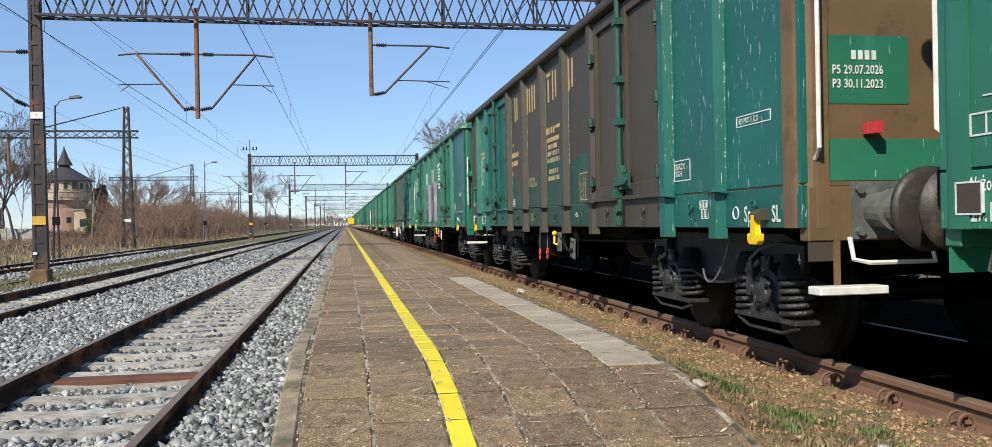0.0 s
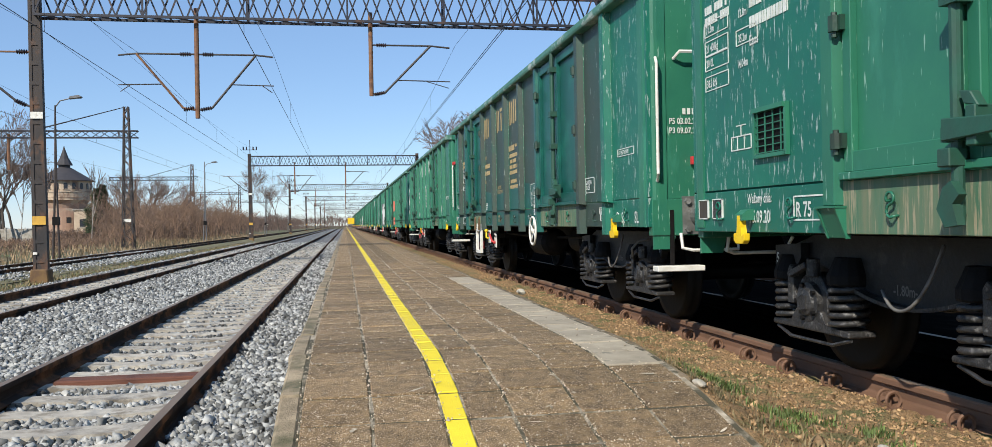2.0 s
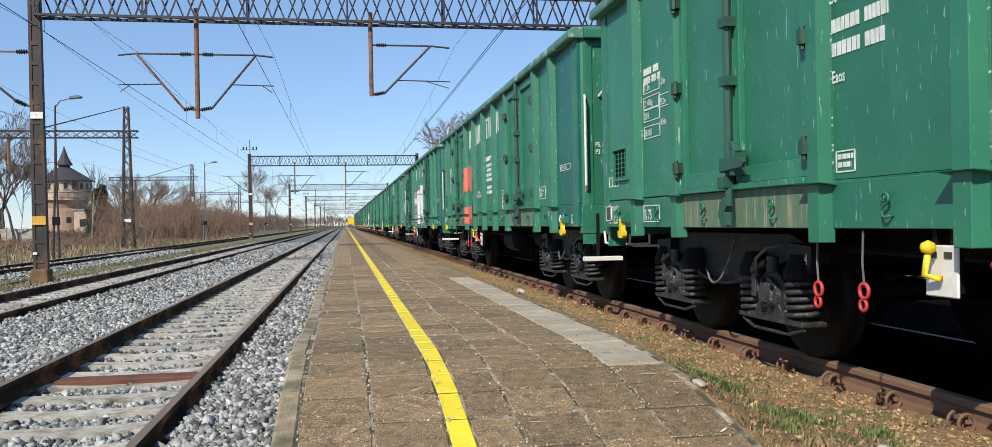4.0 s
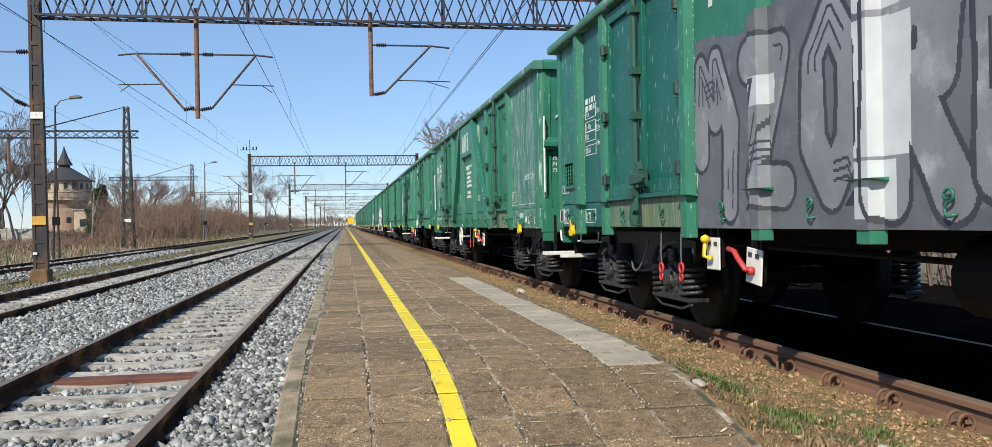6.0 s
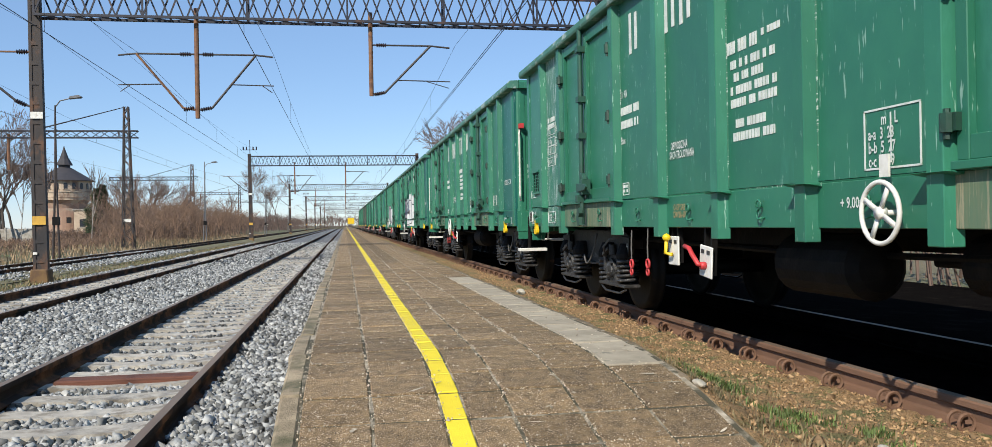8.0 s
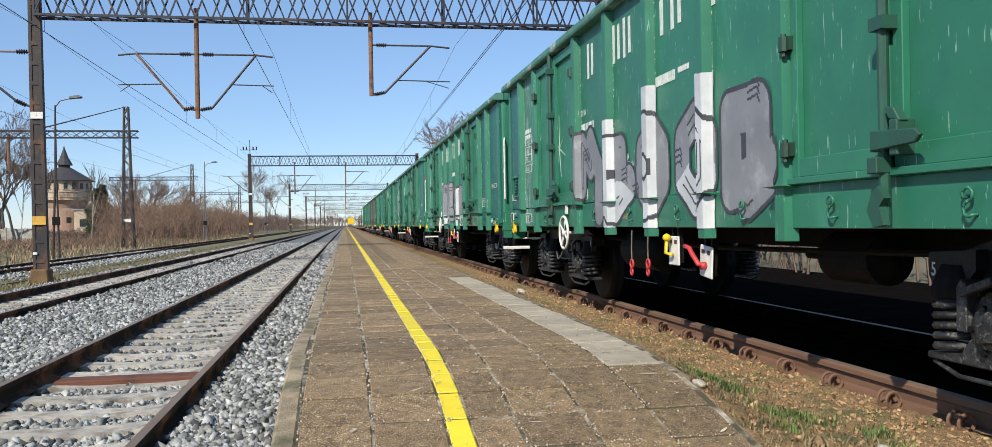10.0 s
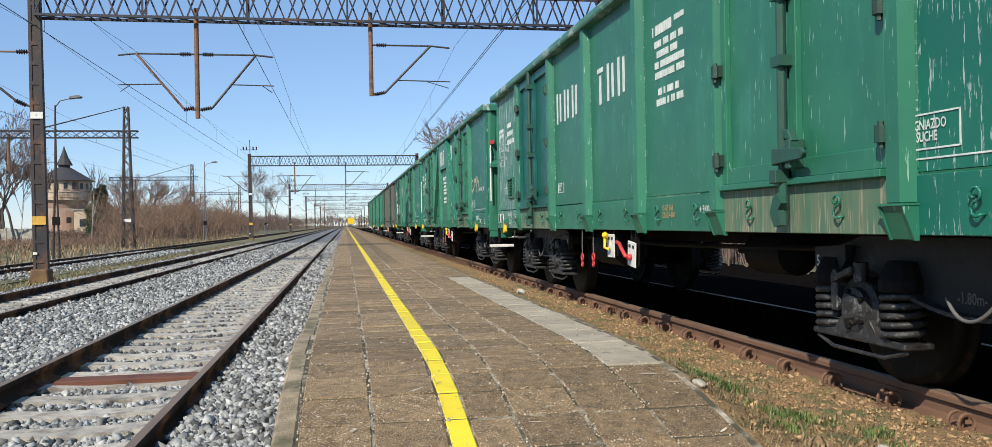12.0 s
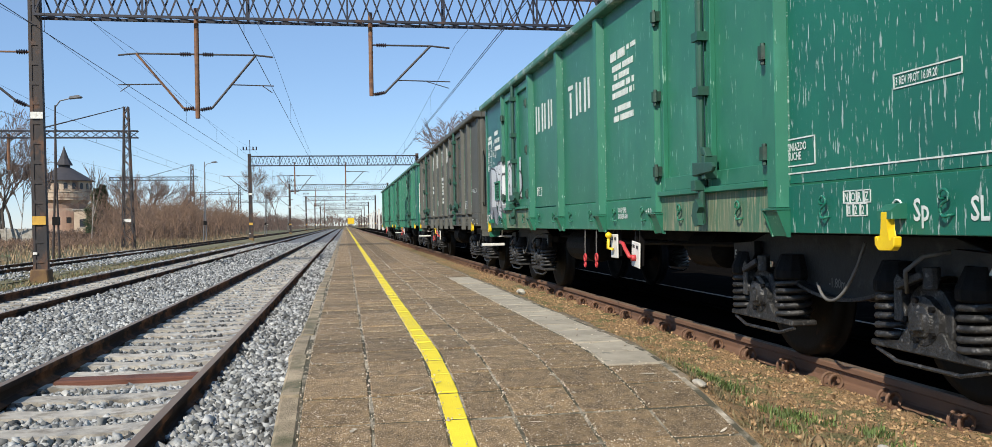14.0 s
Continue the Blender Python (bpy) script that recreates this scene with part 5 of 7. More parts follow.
def spray(w, posts, ya, yb, za, zb, style, seed, letters="", bright=()):
    """Sprayed, outlined shapes that run over panels and posts alike. bright: oblongs of silver paint (y, y, z, z); on
    posts they also paint in its sun glare.
    """
    rnd = random.Random(seed)
    step = 0.009
    ny, nz = int((yb - ya) / step), int((zb - za) / step)
    ys, zs = ya + (np.arange(ny) + 0.5) * step, za + (np.arange(nz) + 0.5) * step
    yy, zz = np.meshgrid(ys, zs, indexing="ij")
    kind = np.zeros((ny, nz), int)          # 0 bare, 1 fill, 2 dark, 3 light, 4 accent, 5 ground coat
    cy, cz = np.arange(ya, yb + 0.2, 0.1), np.arange(za, zb + 0.2, 0.1)
    coarse = np.array([[noise.noise((a * 1.7, b * 1.7, seed)) for b in cz] for a in cy])
    rows = np.array([np.interp(zs, cz, r) for r in coarse])
    wob = np.array([np.interp(ys, cy, rows[:, q]) for q in range(nz)]).T
    h = zb - za
    if style in ("coat", "bubble"):
        if style == "coat":
            kind[(zz < zb - 0.10 + 0.12 * wob) & (yy < yb - 0.05 + 0.05 * wob)] = 5
        n = len(letters)
        size = (yb - ya) / n
        for c, ch in enumerate(letters):
            r = (0.15 if style == "bubble" else 0.12) * rnd.uniform(0.9, 1.15)
            left = yb - c * size
            tall = h * rnd.uniform(0.86, 1.0)
            dist = np.full((ny, nz), 9.0)
            for pts in STROKES[ch]:
                put = [(left - (0.08 + 0.84 * u) * size, za + r + 0.05 + v * (tall - 2 * r - 0.10)) for u, v in pts]
                dist = np.minimum(dist, line_distance(yy, zz, put))
            dist = dist + 0.045 * wob
            kind[dist < r + 0.035] = 2
            kind[dist < r] = 1
            kind[(dist < r) & (zz < za + 0.35 * h + 0.4 * wob)] = 3 if style == "bubble" and c % 2 else 1
            kind[(np.abs(dist - 0.045) < 0.009) & (wob > 0.12)] = 2
        for _ in range(n):
            u, v = rnd.uniform(ya + 0.2, yb - 0.2), rnd.uniform(za + 0.2, zb - 0.25)
            for q in range(3):
                d = line_distance(yy, zz, [(u, v + 0.05 * q), (u - 0.13, v + 0.05 * q + 0.02), (u - 0.16, v + 0.05 * q - 0.03)])
                kind[(d < 0.009) & (kind == 1)] = 2
    elif style == "tag":
        size = (yb - ya) / len(letters)
        for c, ch in enumerate(letters):
            for pts in STROKES[ch]:
                put = [(yb - (c + 0.05 + 0.95 * u) * size, za + 0.03 + v * (h - 0.06)) for u, v in pts]
                kind[line_distance(yy, zz, put) < 0.017] = 4
    elif style == "panels":
        cuts = [ya] + [y for y in posts if ya < y < yb] + [yb]
        for a, b in zip(cuts, cuts[1:]):
            top = zb - 0.06 + 0.03 * wob
            kind[(yy > a) & (yy < b) & (zz < top)] = 1
            inner = (yy > a + 0.10) & (yy < b - 0.10) & (zz < top - 0.09) & (zz > za + 0.03)
            kind[inner] = 2
            for _ in range(max(4, int((b - a) * 16))):
                u, v = rnd.uniform(a, b), rnd.uniform(za, zb - 0.2)
                put = [(u, v), (u + rnd.choice((0, 0.02, 0.22)), v + rnd.choice((0.3, 0.5, 0.02))), (u + rnd.uniform(-0.25, 0.25), v + rnd.uniform(0.1, 0.5))]
                kind[inner & (line_distance(yy, zz, put) < rnd.choice((0.012, 0.02, 0.05)))] = 1
            if b - a > 0.8:
                for v in (za + 0.50 * h, za + 0.73 * h):
                    u = b - 0.42 if v < za + 0.6 * h else a + 0.36
                    kind[(np.abs(yy - u) < 0.21) & (np.abs(zz - v) < 0.11)] = 1
                    for q in range(5):
                        kind[line_distance(yy, zz, [(u + 0.15 - 0.07 * q, v - 0.06), (u + 0.13 - 0.07 * q, v + 0.05), (u + 0.10 - 0.07 * q, v - 0.04)]) < 0.007] = 2
    elif style == "red":
        kind[(np.abs(wob) < 0.24) | (zz < za + 0.3 * h)] = 4
    for a, b, c, d in bright:
        edge = 0.03 * wob
        kind[(yy > a + edge) & (yy < b - edge) & (zz > c + edge) & (zz < d + edge) & (kind != 2)] = 3
    ends = ya + np.arange(ny + 1) * step
    relief = np.full(ny + 1, 0.0085)
    for y in posts:
        t = np.abs(ends - y)
        relief = np.where(t < 0.096, np.clip(0.082 - np.maximum(0, t - 0.060) * 2.9, 0.0085, 0.082), relief)
    names = {1: M["graf_grey"], 2: M["graf_dark"], 3: M["graf_light"], 4: M["graf_cream"] if style == "tag" else M["graf_red"], 5: M["graf_coat"]}
    for value, material in names.items():
        verts, idx = [], []
        for i in range(ny):
            col = kind[i] == value
            if not col.any():
                continue
            edge = np.flatnonzero(np.diff(np.concatenate(([0], col.astype(int), [0]))))
            xa, xb = -HALF - relief[i] - 0.0004 * value, -HALF - relief[i + 1] - 0.0004 * value
            y0, y1 = ys[i] - step / 2, ys[i] + step / 2
            for a, b in zip(edge[::2], edge[1::2]):
                q = len(verts)
                z0, z1 = za + a * step, za + b * step
                verts += [(xa, y0, z0), (xa, y0, z1), (xb, y1, z1), (xb, y1, z0)]
                idx += [q, q + 1, q + 2, q + 3]
        if verts:
            ob = new("sprayed_paint", raw_mesh("spray", verts, 4, idx, material))
            ob.parent = w
            tagged(ob, kind="stuff")


TRAIN = {}
GREEN_LABEL = "green open freight wagon with ribbed steel sides"
SPECS = {
    # number: kind, paint, dates, label, options
    -1: ("ribbed", "green", (), GREEN_LABEL, dict(wear="bbgggggggg")),
    0: ("ribbed", "brown", ("P5 29.07.2026", "P3 30.11.2023"), "brown freight wagon with repainted green end panels", dict(wear="bbnnnnnbgn", hook_a=0.45, hook_b=0.82, weighed="27.11.20", levers=5.8)),
    1: ("plain", "green", ("P5 23.07.2027", "P3 15.09.2023"), "green freight wagon with dark graffiti on its middle panels", dict(wear="pggggga", hook_a=0.72, hook_b=0.94, weighed="15.09.20", levers=5.5, graffiti=((5.72, 9.36, 0.94, 2.26, "panels", 3),))),
    2: ("ribbed", "green", ("P5 03.02.2026", "P3 09.07.2023"), "green freight wagon with brown faded panels and a step ladder", dict(wear="afpffffpfa", hook_a=0.78, hook_b=0.60, weighed="08.07.20", wheel=(4.86, 0.89), ladder=9.58, levers=8.45)),
    3: ("ribbed", "green", ("P5 18.09.2026", "P3 14.05.2023"), GREEN_LABEL, dict(wear="gggggggggg", hook_a=0.2, side_lamp=True)),
    4: ("ribbed", "green", ("P5 12.05.2027", "P3 19.08.2023"), "green freight wagon with a pink-red sprayed panel", dict(wear="bggggggggs", hook_b=0.85, weighed="19.08.20", graffiti=((Y0 + 7.7, Y0 + 9.5, 1.0, 2.2, "red", 8),))),
    5: ("ribbed", "green", ("P5 23.03.2032", "P4 23.03.2026", "P3 23.03.2023"), "green freight wagon with grey and white graffiti", dict(wear="bbpggggbba", hook_a=1.3, hook_b=0.87, weighed="16.03.20", levers=8.4, graffiti=((4.80, 9.26, 0.945, 2.42, "coat", 21, "gbeahd", ((8.02, 8.34, 1.74, 1.93), (6.72, 7.16, 1.32, 2.02), (6.84, 7.14, 1.0, 1.3), (6.80, 7.16, 2.06, 2.2), (5.5, 6.05, 1.05, 2.3))),))),
    6: ("braced", "green", ("P5 22.11.2032", "P4 22.11.2026", "P3 22.11.2023"), "green freight wagon with diagonal side braces", dict(wear="sgggggs", hook_a=1.04, hook_b=0.9, weighed="30.10.20", wheel=(7.85, 0.72), levers=5.5)),
    7: ("ribbed", "green", ("P5 03.07.2026", "P3 05.05.2023"), "clean green freight wagon with a white handbrake wheel", dict(wear="aaggggggsg", hook_a=0.35, wheel=(5.08, 1.03, 0.80), levers=7.4, weighed="30.10.20")),
    8: ("ribbed", "green", ("P5 30.08.2032", "P4 30.08.2026", "P3 30.08.2023"), GREEN_LABEL, dict(wear="bggggggggs", side_lamp=True, wheel=(8.2, 0.92))),
    # the three bright strips put sun glare on the silver-sprayed posts into colour
    9: ("ribbed", "green", ("P5 11.02.2027", "P3 21.08.2023"), "green freight wagon with large grey graffiti", dict(wear="bgggggggsb", hook_b=0.68, weighed="21.08.20", wheel=(9.8, 0.88), levers=6.0, graffiti=((4.70, 9.38, 0.945, 2.18, "bubble", 44, "gheeh", ((8.08, 8.28, 0.9, 2.02), (6.92, 7.12, 0.9, 2.2), (5.76, 5.96, 0.9, 2.1))),))),
    10: ("ribbed", "green", ("P5 03.07.2026", "P3 08.09.2023"), "green freight wagon with silver and grey graffiti letters", dict(wear="bbggggggwg", hook_a=0.04, hook_b=0.6, weighed="27.08.20", wheel=(9.0, 0.97), levers=6.4, graffiti=((4.95, 9.22, 0.945, 2.2, "bubble", 65, "cabeh", ((8.62, 9.0, 0.95, 1.95), (7.08, 7.45, 0.95, 1.7), (5.78, 6.15, 0.95, 1.85), (5.1, 5.7, 0.95, 1.2))),))),
    11: ("plain", "green", ("P5 29.07.2026", "P3 13.09.2023"), "green freight wagon with scraped pale paint on its end panel", dict(wear="aggggps", hook_a=0.55, hook_b=0.98, weighed="27.08.20", side_lamp=True, levers=6.6)),
    12: ("braced", "green", ("P5 22.06.2032", "P4 22.06.2026", "P3 22.06.2023"), "green freight wagon with diagonal braces and a cream scrawl", dict(wear="aggggga", hook_a=0.93, hook_b=0.65, levers=6.1, side_lamp=True, graffiti=((1.40, 2.40, 1.60, 1.97, "tag", 5, "hgg"),))),
    13: ("plain", "green", ("P5 25.11.2027", "P3 15.09.2023"), "green freight wagon with pale graffiti on its last door", dict(wear="agggggp", hook_a=0.84, hook_b=0.7, levers=5.3, graffiti=((10.1, 13.1, 0.95, 2.2, "bubble", 31, "abec", ((10.3, 12.9, 1.3, 2.0),)),))),
    14: ("ribbed", "grey_wagon", ("P5 14.06.2026", "P3 02.10.2023"), "dark grey-brown open freight wagon", dict(wear="yyyyyyyyyy", rails="dark")),
    15: ("ribbed", "green", ("P5 14.06.2026", "P3 02.10.2023"), GREEN_LABEL, dict(wear="bgggggggga")),
    16: ("ribbed", "green", ("P5 14.06.2026", "P3 02.10.2023"), GREEN_LABEL, dict(wear="gggggggggg")),
}
for n, (kind, paint, dates, label, options) in SPECS.items():
    TRAIN[n] = wagon(n, kind, paint, dates, label, **options)


# ---- loose stones ----
CUBE_V = np.array([(x, y, z) for x in (-1, 1) for y in (-1, 1) for z in (-1, 1)]) * 0.66
CUBE_F = np.array([(0, 1, 3, 2), (4, 6, 7, 5), (0, 4, 5, 1), (2, 3, 7, 6), (0, 2, 6, 4), (1, 5, 7, 3)])


def scatter_stones(name, pts, sizes, material, label, category, seed):
    """Angular chips: jittered blocks with broken corners."""
    rng = np.random.default_rng(seed)
    n = len(pts)
    v = CUBE_V[None] * rng.uniform(0.55, 1.30, (n, 8, 1)) * rng.uniform(0.55, 1.4, (n, 1, 3)) + rng.normal(0, 0.13, (n, 8, 3))
    q = rng.normal(size=(n, 4))
    q /= np.linalg.norm(q, axis=1, keepdims=True)
    w, x, y, z = q.T
    rot = np.stack([1 - 2 * (y * y + z * z), 2 * (x * y - z * w), 2 * (x * z + y * w), 2 * (x * y + z * w), 1 - 2 * (x * x + z * z), 2 * (y * z - x * w), 2 * (x * z - y * w), 2 * (y * z + x * w), 1 - 2 * (x * x + y * y)], 1).reshape(n, 3, 3)
    v = np.einsum("nij,nkj->nki", rot, v) * np.asarray(sizes)[:, None, None] + np.asarray(pts)[:, None, :]
    f = CUBE_F[:, [0, 1, 2, 0, 2, 3]].reshape(-1, 3)
    idx = (f[None] + (np.arange(n) * 8)[:, None, None]).ravel()
    ob = new(name, raw_mesh(name, v.reshape(-1, 3), 3, idx, material))
    return tagged(ob, label, category, kind="stuff")


def ballast_points(rng, x0, x1, y0, y1, density):
    n = int((x1 - x0) * (y1 - y0) * density)
    x, y = rng.uniform(x0, x1, n), rng.uniform(y0, y1, n)
    keep = np.ones(n, bool)
    for xc, near in zip(LEFT_TRACKS, (3.35, 8.0)):
        for s in (-0.755, 0.755):
            keep &= np.abs(x - xc - s) > 0.075
        on = (np.abs(((y - near + 0.3) % 0.6) - 0.3) < 0.125) & (np.abs(x - xc) < 0.72)
        keep &= ~(on & (rng.uniform(0, 1, n) < 0.96))
    x, y = x[keep], y[keep]
    z = np.array([bed_z(a) for a in x])
    return np.stack([x, y, z], 1)


def build_stones():
    rng = np.random.default_rng(3)
    p = np.concatenate([ballast_points(rng, -5.2, -0.40, 2.8, 9, 900), ballast_points(rng, -7.7, -0.40, 9, 17, 560), ballast_points(rng, -7.9, -0.40, 17, 32, 240), ballast_points(rng, -7.9, -0.40, 32, 70, 60), ballast_points(rng, -14.3, -10.0, 20, 60, 50)])
    s = rng.uniform(0.016, 0.038, len(p)) * (1 + np.clip(p[:, 1] - 10, 0, 60) / 60)
    p[:, 2] += s * rng.uniform(-0.1, 0.75, len(p))
    scatter_stones("ballast_stones", p, s, M["stone"], "loose grey crushed ballast stones", "ballast", 1)
    n = 30000
    x, y = rng.uniform(1.96, 3.30, n), 2.6 + 24 * rng.uniform(0, 1, n) ** 1.6
    keep = rng.uniform(0, 1, n) < np.clip(0.25 + (x - 1.9) * 0.6, 0, 1)
    x, y = x[keep], y[keep]
    e = np.clip((x - PLAT_R + 0.05) / 0.75, 0, 1)
    e = e * e * (3 - 2 * e)
    edge = np.array([ramp(b) - 0.05 - 0.03 * max(0, min(1, (b - 5) / 3)) for b in y])
    z = edge + (RAIL_R - 0.150 - edge) * e
    s = 0.003 + 0.014 * rng.uniform(0, 1, len(x)) ** 2.4
    big = rng.uniform(0, 1, len(x)) < 0.03
    s[big] *= 2.0
    scatter_stones("gravel_stones", np.stack([x, y, z], 1), s, M["dirt_stone"], "loose tan and brown gravel beside the rail", "gravel", 2)
    for a, b, r in ((2.15, 10.5, 0.085), (1.97, 4.63, 0.055), (2.5, 3.7, 0.04)):
        st = part("stone", lambda bm: (bmesh.ops.create_icosphere(bm, subdivisions=2, radius=r), [setattr(v, "co", v.co * (0.8 + 0.35 * noise.noise(v.co * 14)) * 1.0) for v in bm.verts]), M["pale_stone"])
        st.matrix_basis = pose(a, b, ramp(b) - 0.05) @ Matrix.Diagonal((0.8, 1.5, 0.55, 1))
        tagged(st, "pale loose stone beside the platform kerb", "stone")


M["pale_stone"] = mat("pale_stone", (0.5, 0.46, 0.38), (0.4, 0.36, 0.3), 0.9, 0, 9, 0.4, 60)
build_stones()

# ---- weeds ----
M["grass"] = mat("fresh_grass_blades", (0.13, 0.185, 0.045), (0.085, 0.125, 0.035), 0.7, 0, 4, 0.0)
M["dry_grass"] = mat("dry_grass_blades", (0.24, 0.185, 0.095), (0.17, 0.13, 0.065), 0.8, 0, 4, 0.0)
island_tint(M["grass"], 0.6, 1.4)
M["straw"] = mat("dull_brown_straw", (0.33, 0.24, 0.14), (0.23, 0.16, 0.095), 0.9, 0, 4, 0.0)
island_tint(M["straw"], 0.6, 1.4)
island_tint(M["dry_grass"], 0.6, 1.4)


def blades(name, pts, heights, material, label, category, seed, spread=0.5, width=0.006):
    """Thin bent grass blades at pts."""
    rng = np.random.default_rng(seed)
    n = len(pts)
    a = rng.uniform(0, 2 * np.pi, n)
    d = np.stack([np.cos(a), np.sin(a), np.zeros(n)], 1)
    s = np.stack([-np.sin(a), np.cos(a), np.zeros(n)], 1)
    h = np.asarray(heights)[:, None]
    w = width * rng.uniform(0.7, 1.3, (n, 1))
    up = np.array([0, 0, 1.0])
    lean = rng.uniform(0.1, 1.0, (n, 1)) * spread
    p = np.asarray(pts)
    m = p + up * h * 0.6 + d * lean * h * 0.4
    t = p + up * h * rng.uniform(0.75, 1.0, (n, 1)) + d * lean * h
    v = np.stack([p - s * w, p + s * w, m + s * w * 0.7, m - s * w * 0.7, t], 1).reshape(-1, 3)
    k = np.arange(n) * 5
    idx = np.stack([k, k + 1, k + 2, k, k + 2, k + 3, k + 3, k + 2, k + 4], 1).ravel()
    return tagged(new(name, raw_mesh(name, v, 3, idx, material)), label, category, kind="stuff")


def soil_z(x, y):
    e = min(1.0, max(0.0, (x - PLAT_R + 0.05) / 0.75))
    e = e * e * (3 - 2 * e)
    edge = ramp(y) - 0.05 - 0.03 * max(0, min(1, (y - 5) / 3))
    return edge + (RAIL_R - 0.150 - edge) * e


def build_weeds():
    rng = np.random.default_rng(8)
    pts, hs = [], []
    for cx, cy, r, n, h in ((2.41, 5.4, 0.14, 700, 0.085), (2.55, 4.6, 0.09, 160, 0.06), (2.75, 4.15, 0.07, 120, 0.06), (2.35, 4.5, 0.12, 160, 0.05), (2.2, 5.9, 0.12, 180, 0.04), (2.5, 6.6, 0.2, 200, 0.04), (2.3, 3.5, 0.12, 120, 0.04), (2.15, 6.3, 0.2, 160, 0.03), (2.4, 7.8, 0.25, 200, 0.035), (2.7, 3.9, 0.12, 80, 0.04), (2.25, 4.15, 0.10, 90, 0.05), (2.45, 3.75, 0.09, 60, 0.04), (2.6, 4.4, 0.1, 70, 0.04), (2.0, 7.3, 0.12, 120, 0.05), (2.1, 8.6, 0.15, 90, 0.05), (2.0, 11, 0.3, 150, 0.06), (2.1, 14.5, 0.4, 150, 0.07), (2.3, 5.0, 0.12, 60, 0.04)):
        q = rng.normal(0, r * 0.55, (n, 2))
        for a, b in q:
            x, y = cx + a, cy + b * 1.3
            if PLAT_R + 0.03 < x < 3.2:
                pts.append((x, y, soil_z(x, y)))
                hs.append(h * rng.uniform(0.5, 1.1))
    blades("grass_tufts", pts, hs, M["grass"], "small fresh green grass tufts in the gravel", "grass", 4, 0.9, 0.004)
    n = 11000
    x, y = 1.95 + 0.9 * rng.uniform(0, 1, n) ** 1.5, 2.8 + 30 * rng.uniform(0, 1, n) ** 1.5
    blades("dry_weeds", [(a, b, soil_z(a, b)) for a, b in zip(x, y)], rng.uniform(0.012, 0.05, n), M["dry_grass"], "short dry weeds along the platform edge", "weeds", 5, 1.3, 0.004)
    n = 9000
    x, y = rng.uniform(-9.8, -7.7, n), 12 + 75 * rng.uniform(0, 1, n) ** 1.4
    blades("dry_weeds", [(a, b, bed_z(a)) for a, b in zip(x, y)], rng.uniform(0.03, 0.14, n), M["dry_grass"], "tufts of dry grass between the tracks", "weeds", 6, 0.8, 0.015)
    n = 5000
    x, y = rng.uniform(-9.8, -7.7, n), 14 + 60 * rng.uniform(0, 1, n) ** 1.4
    blades("moss_grass", [(a, b, bed_z(a)) for a, b in zip(x, y)], rng.uniform(0.02, 0.07, n), M["grass"], "low green grass between the tracks", "grass", 7, 0.9, 0.015)
    n = 16000
    x, y = rng.uniform(-34, -14.6, n), 22 + 150 * rng.uniform(0, 1, n) ** 1.3
    blades("tall_dry_grass", [(a, b, -0.95 + min(0.5, max(0, (-16 - a) * 0.03)) + 0.05) for a, b in zip(x, y)], rng.uniform(0.12, 0.55, n), M["straw"], "tall dry straw-coloured grass on the verge", "grass", 9, 0.5, 0.03)


build_weeds()

# ---- gantries and wires ----
M["lattice"] = mat("dark_blue_grey_lattice_steel", (0.026, 0.028, 0.042), (0.018, 0.019, 0.028), 0.6, 0.1, 2.0, 0.2, 30, (0.10, 0.05, 0.03), 1.5, 0.58, 0.7)
M["mast"] = mat("rust_stained_mast_steel", (0.045, 0.034, 0.030), (0.028, 0.025, 0.026), 0.7, 0.1, 1.5, 0.2, 30, (0.13, 0.062, 0.032), 1.6, 0.53, 0.66, sstretch=(1, 1, 0.5))
M["rusty"] = mat("orange_rusty_steel", (0.24, 0.12, 0.06), (0.15, 0.075, 0.045), 0.8, 0.1, 3, 0.2, 30, (0.10, 0.05, 0.035), 3.0, 0.52, 0.66)
M["pipe"] = mat("grey_galvanised_pipe", (0.20, 0.20, 0.205), (0.12, 0.12, 0.125), 0.5, 0.5, 3, 0.1, 30)
M["arm"] = mat("dark_weathered_arm_tube", (0.055, 0.05, 0.05), (0.035, 0.032, 0.034), 0.6, 0.2, 3, 0.1, 30, (0.12, 0.06, 0.035), 3.0, 0.58, 0.7)
M["insulator"] = mat("brown_glazed_insulator", (0.05, 0.03, 0.03), (0.03, 0.022, 0.025), 0.25, 0, 3, 0.0)
M["wire"] = mat("dark_copper_wire", (0.03, 0.03, 0.036), (0.02, 0.02, 0.025), 0.6, 0.3, 3, 0.0)
M["concrete"] = mat("weathered_concrete", (0.40, 0.37, 0.32), (0.30, 0.28, 0.24), 0.9, 0, 3, 0.4, 30, (0.22, 0.19, 0.15), 1.5, 0.5, 0.66)
M["concrete_rusty"] = mat("rust_stained_concrete_foot", (0.20, 0.12, 0.05), (0.13, 0.075, 0.035), 0.9, 0, 3, 0.5, 30, (0.12, 0.07, 0.04), 3, 0.5, 0.65)
M["mark_yellow"] = mat("ochre_band_paint", (0.62, 0.36, 0.05), (0.5, 0.28, 0.05), 0.7, 0, 5, 0.1, 30)


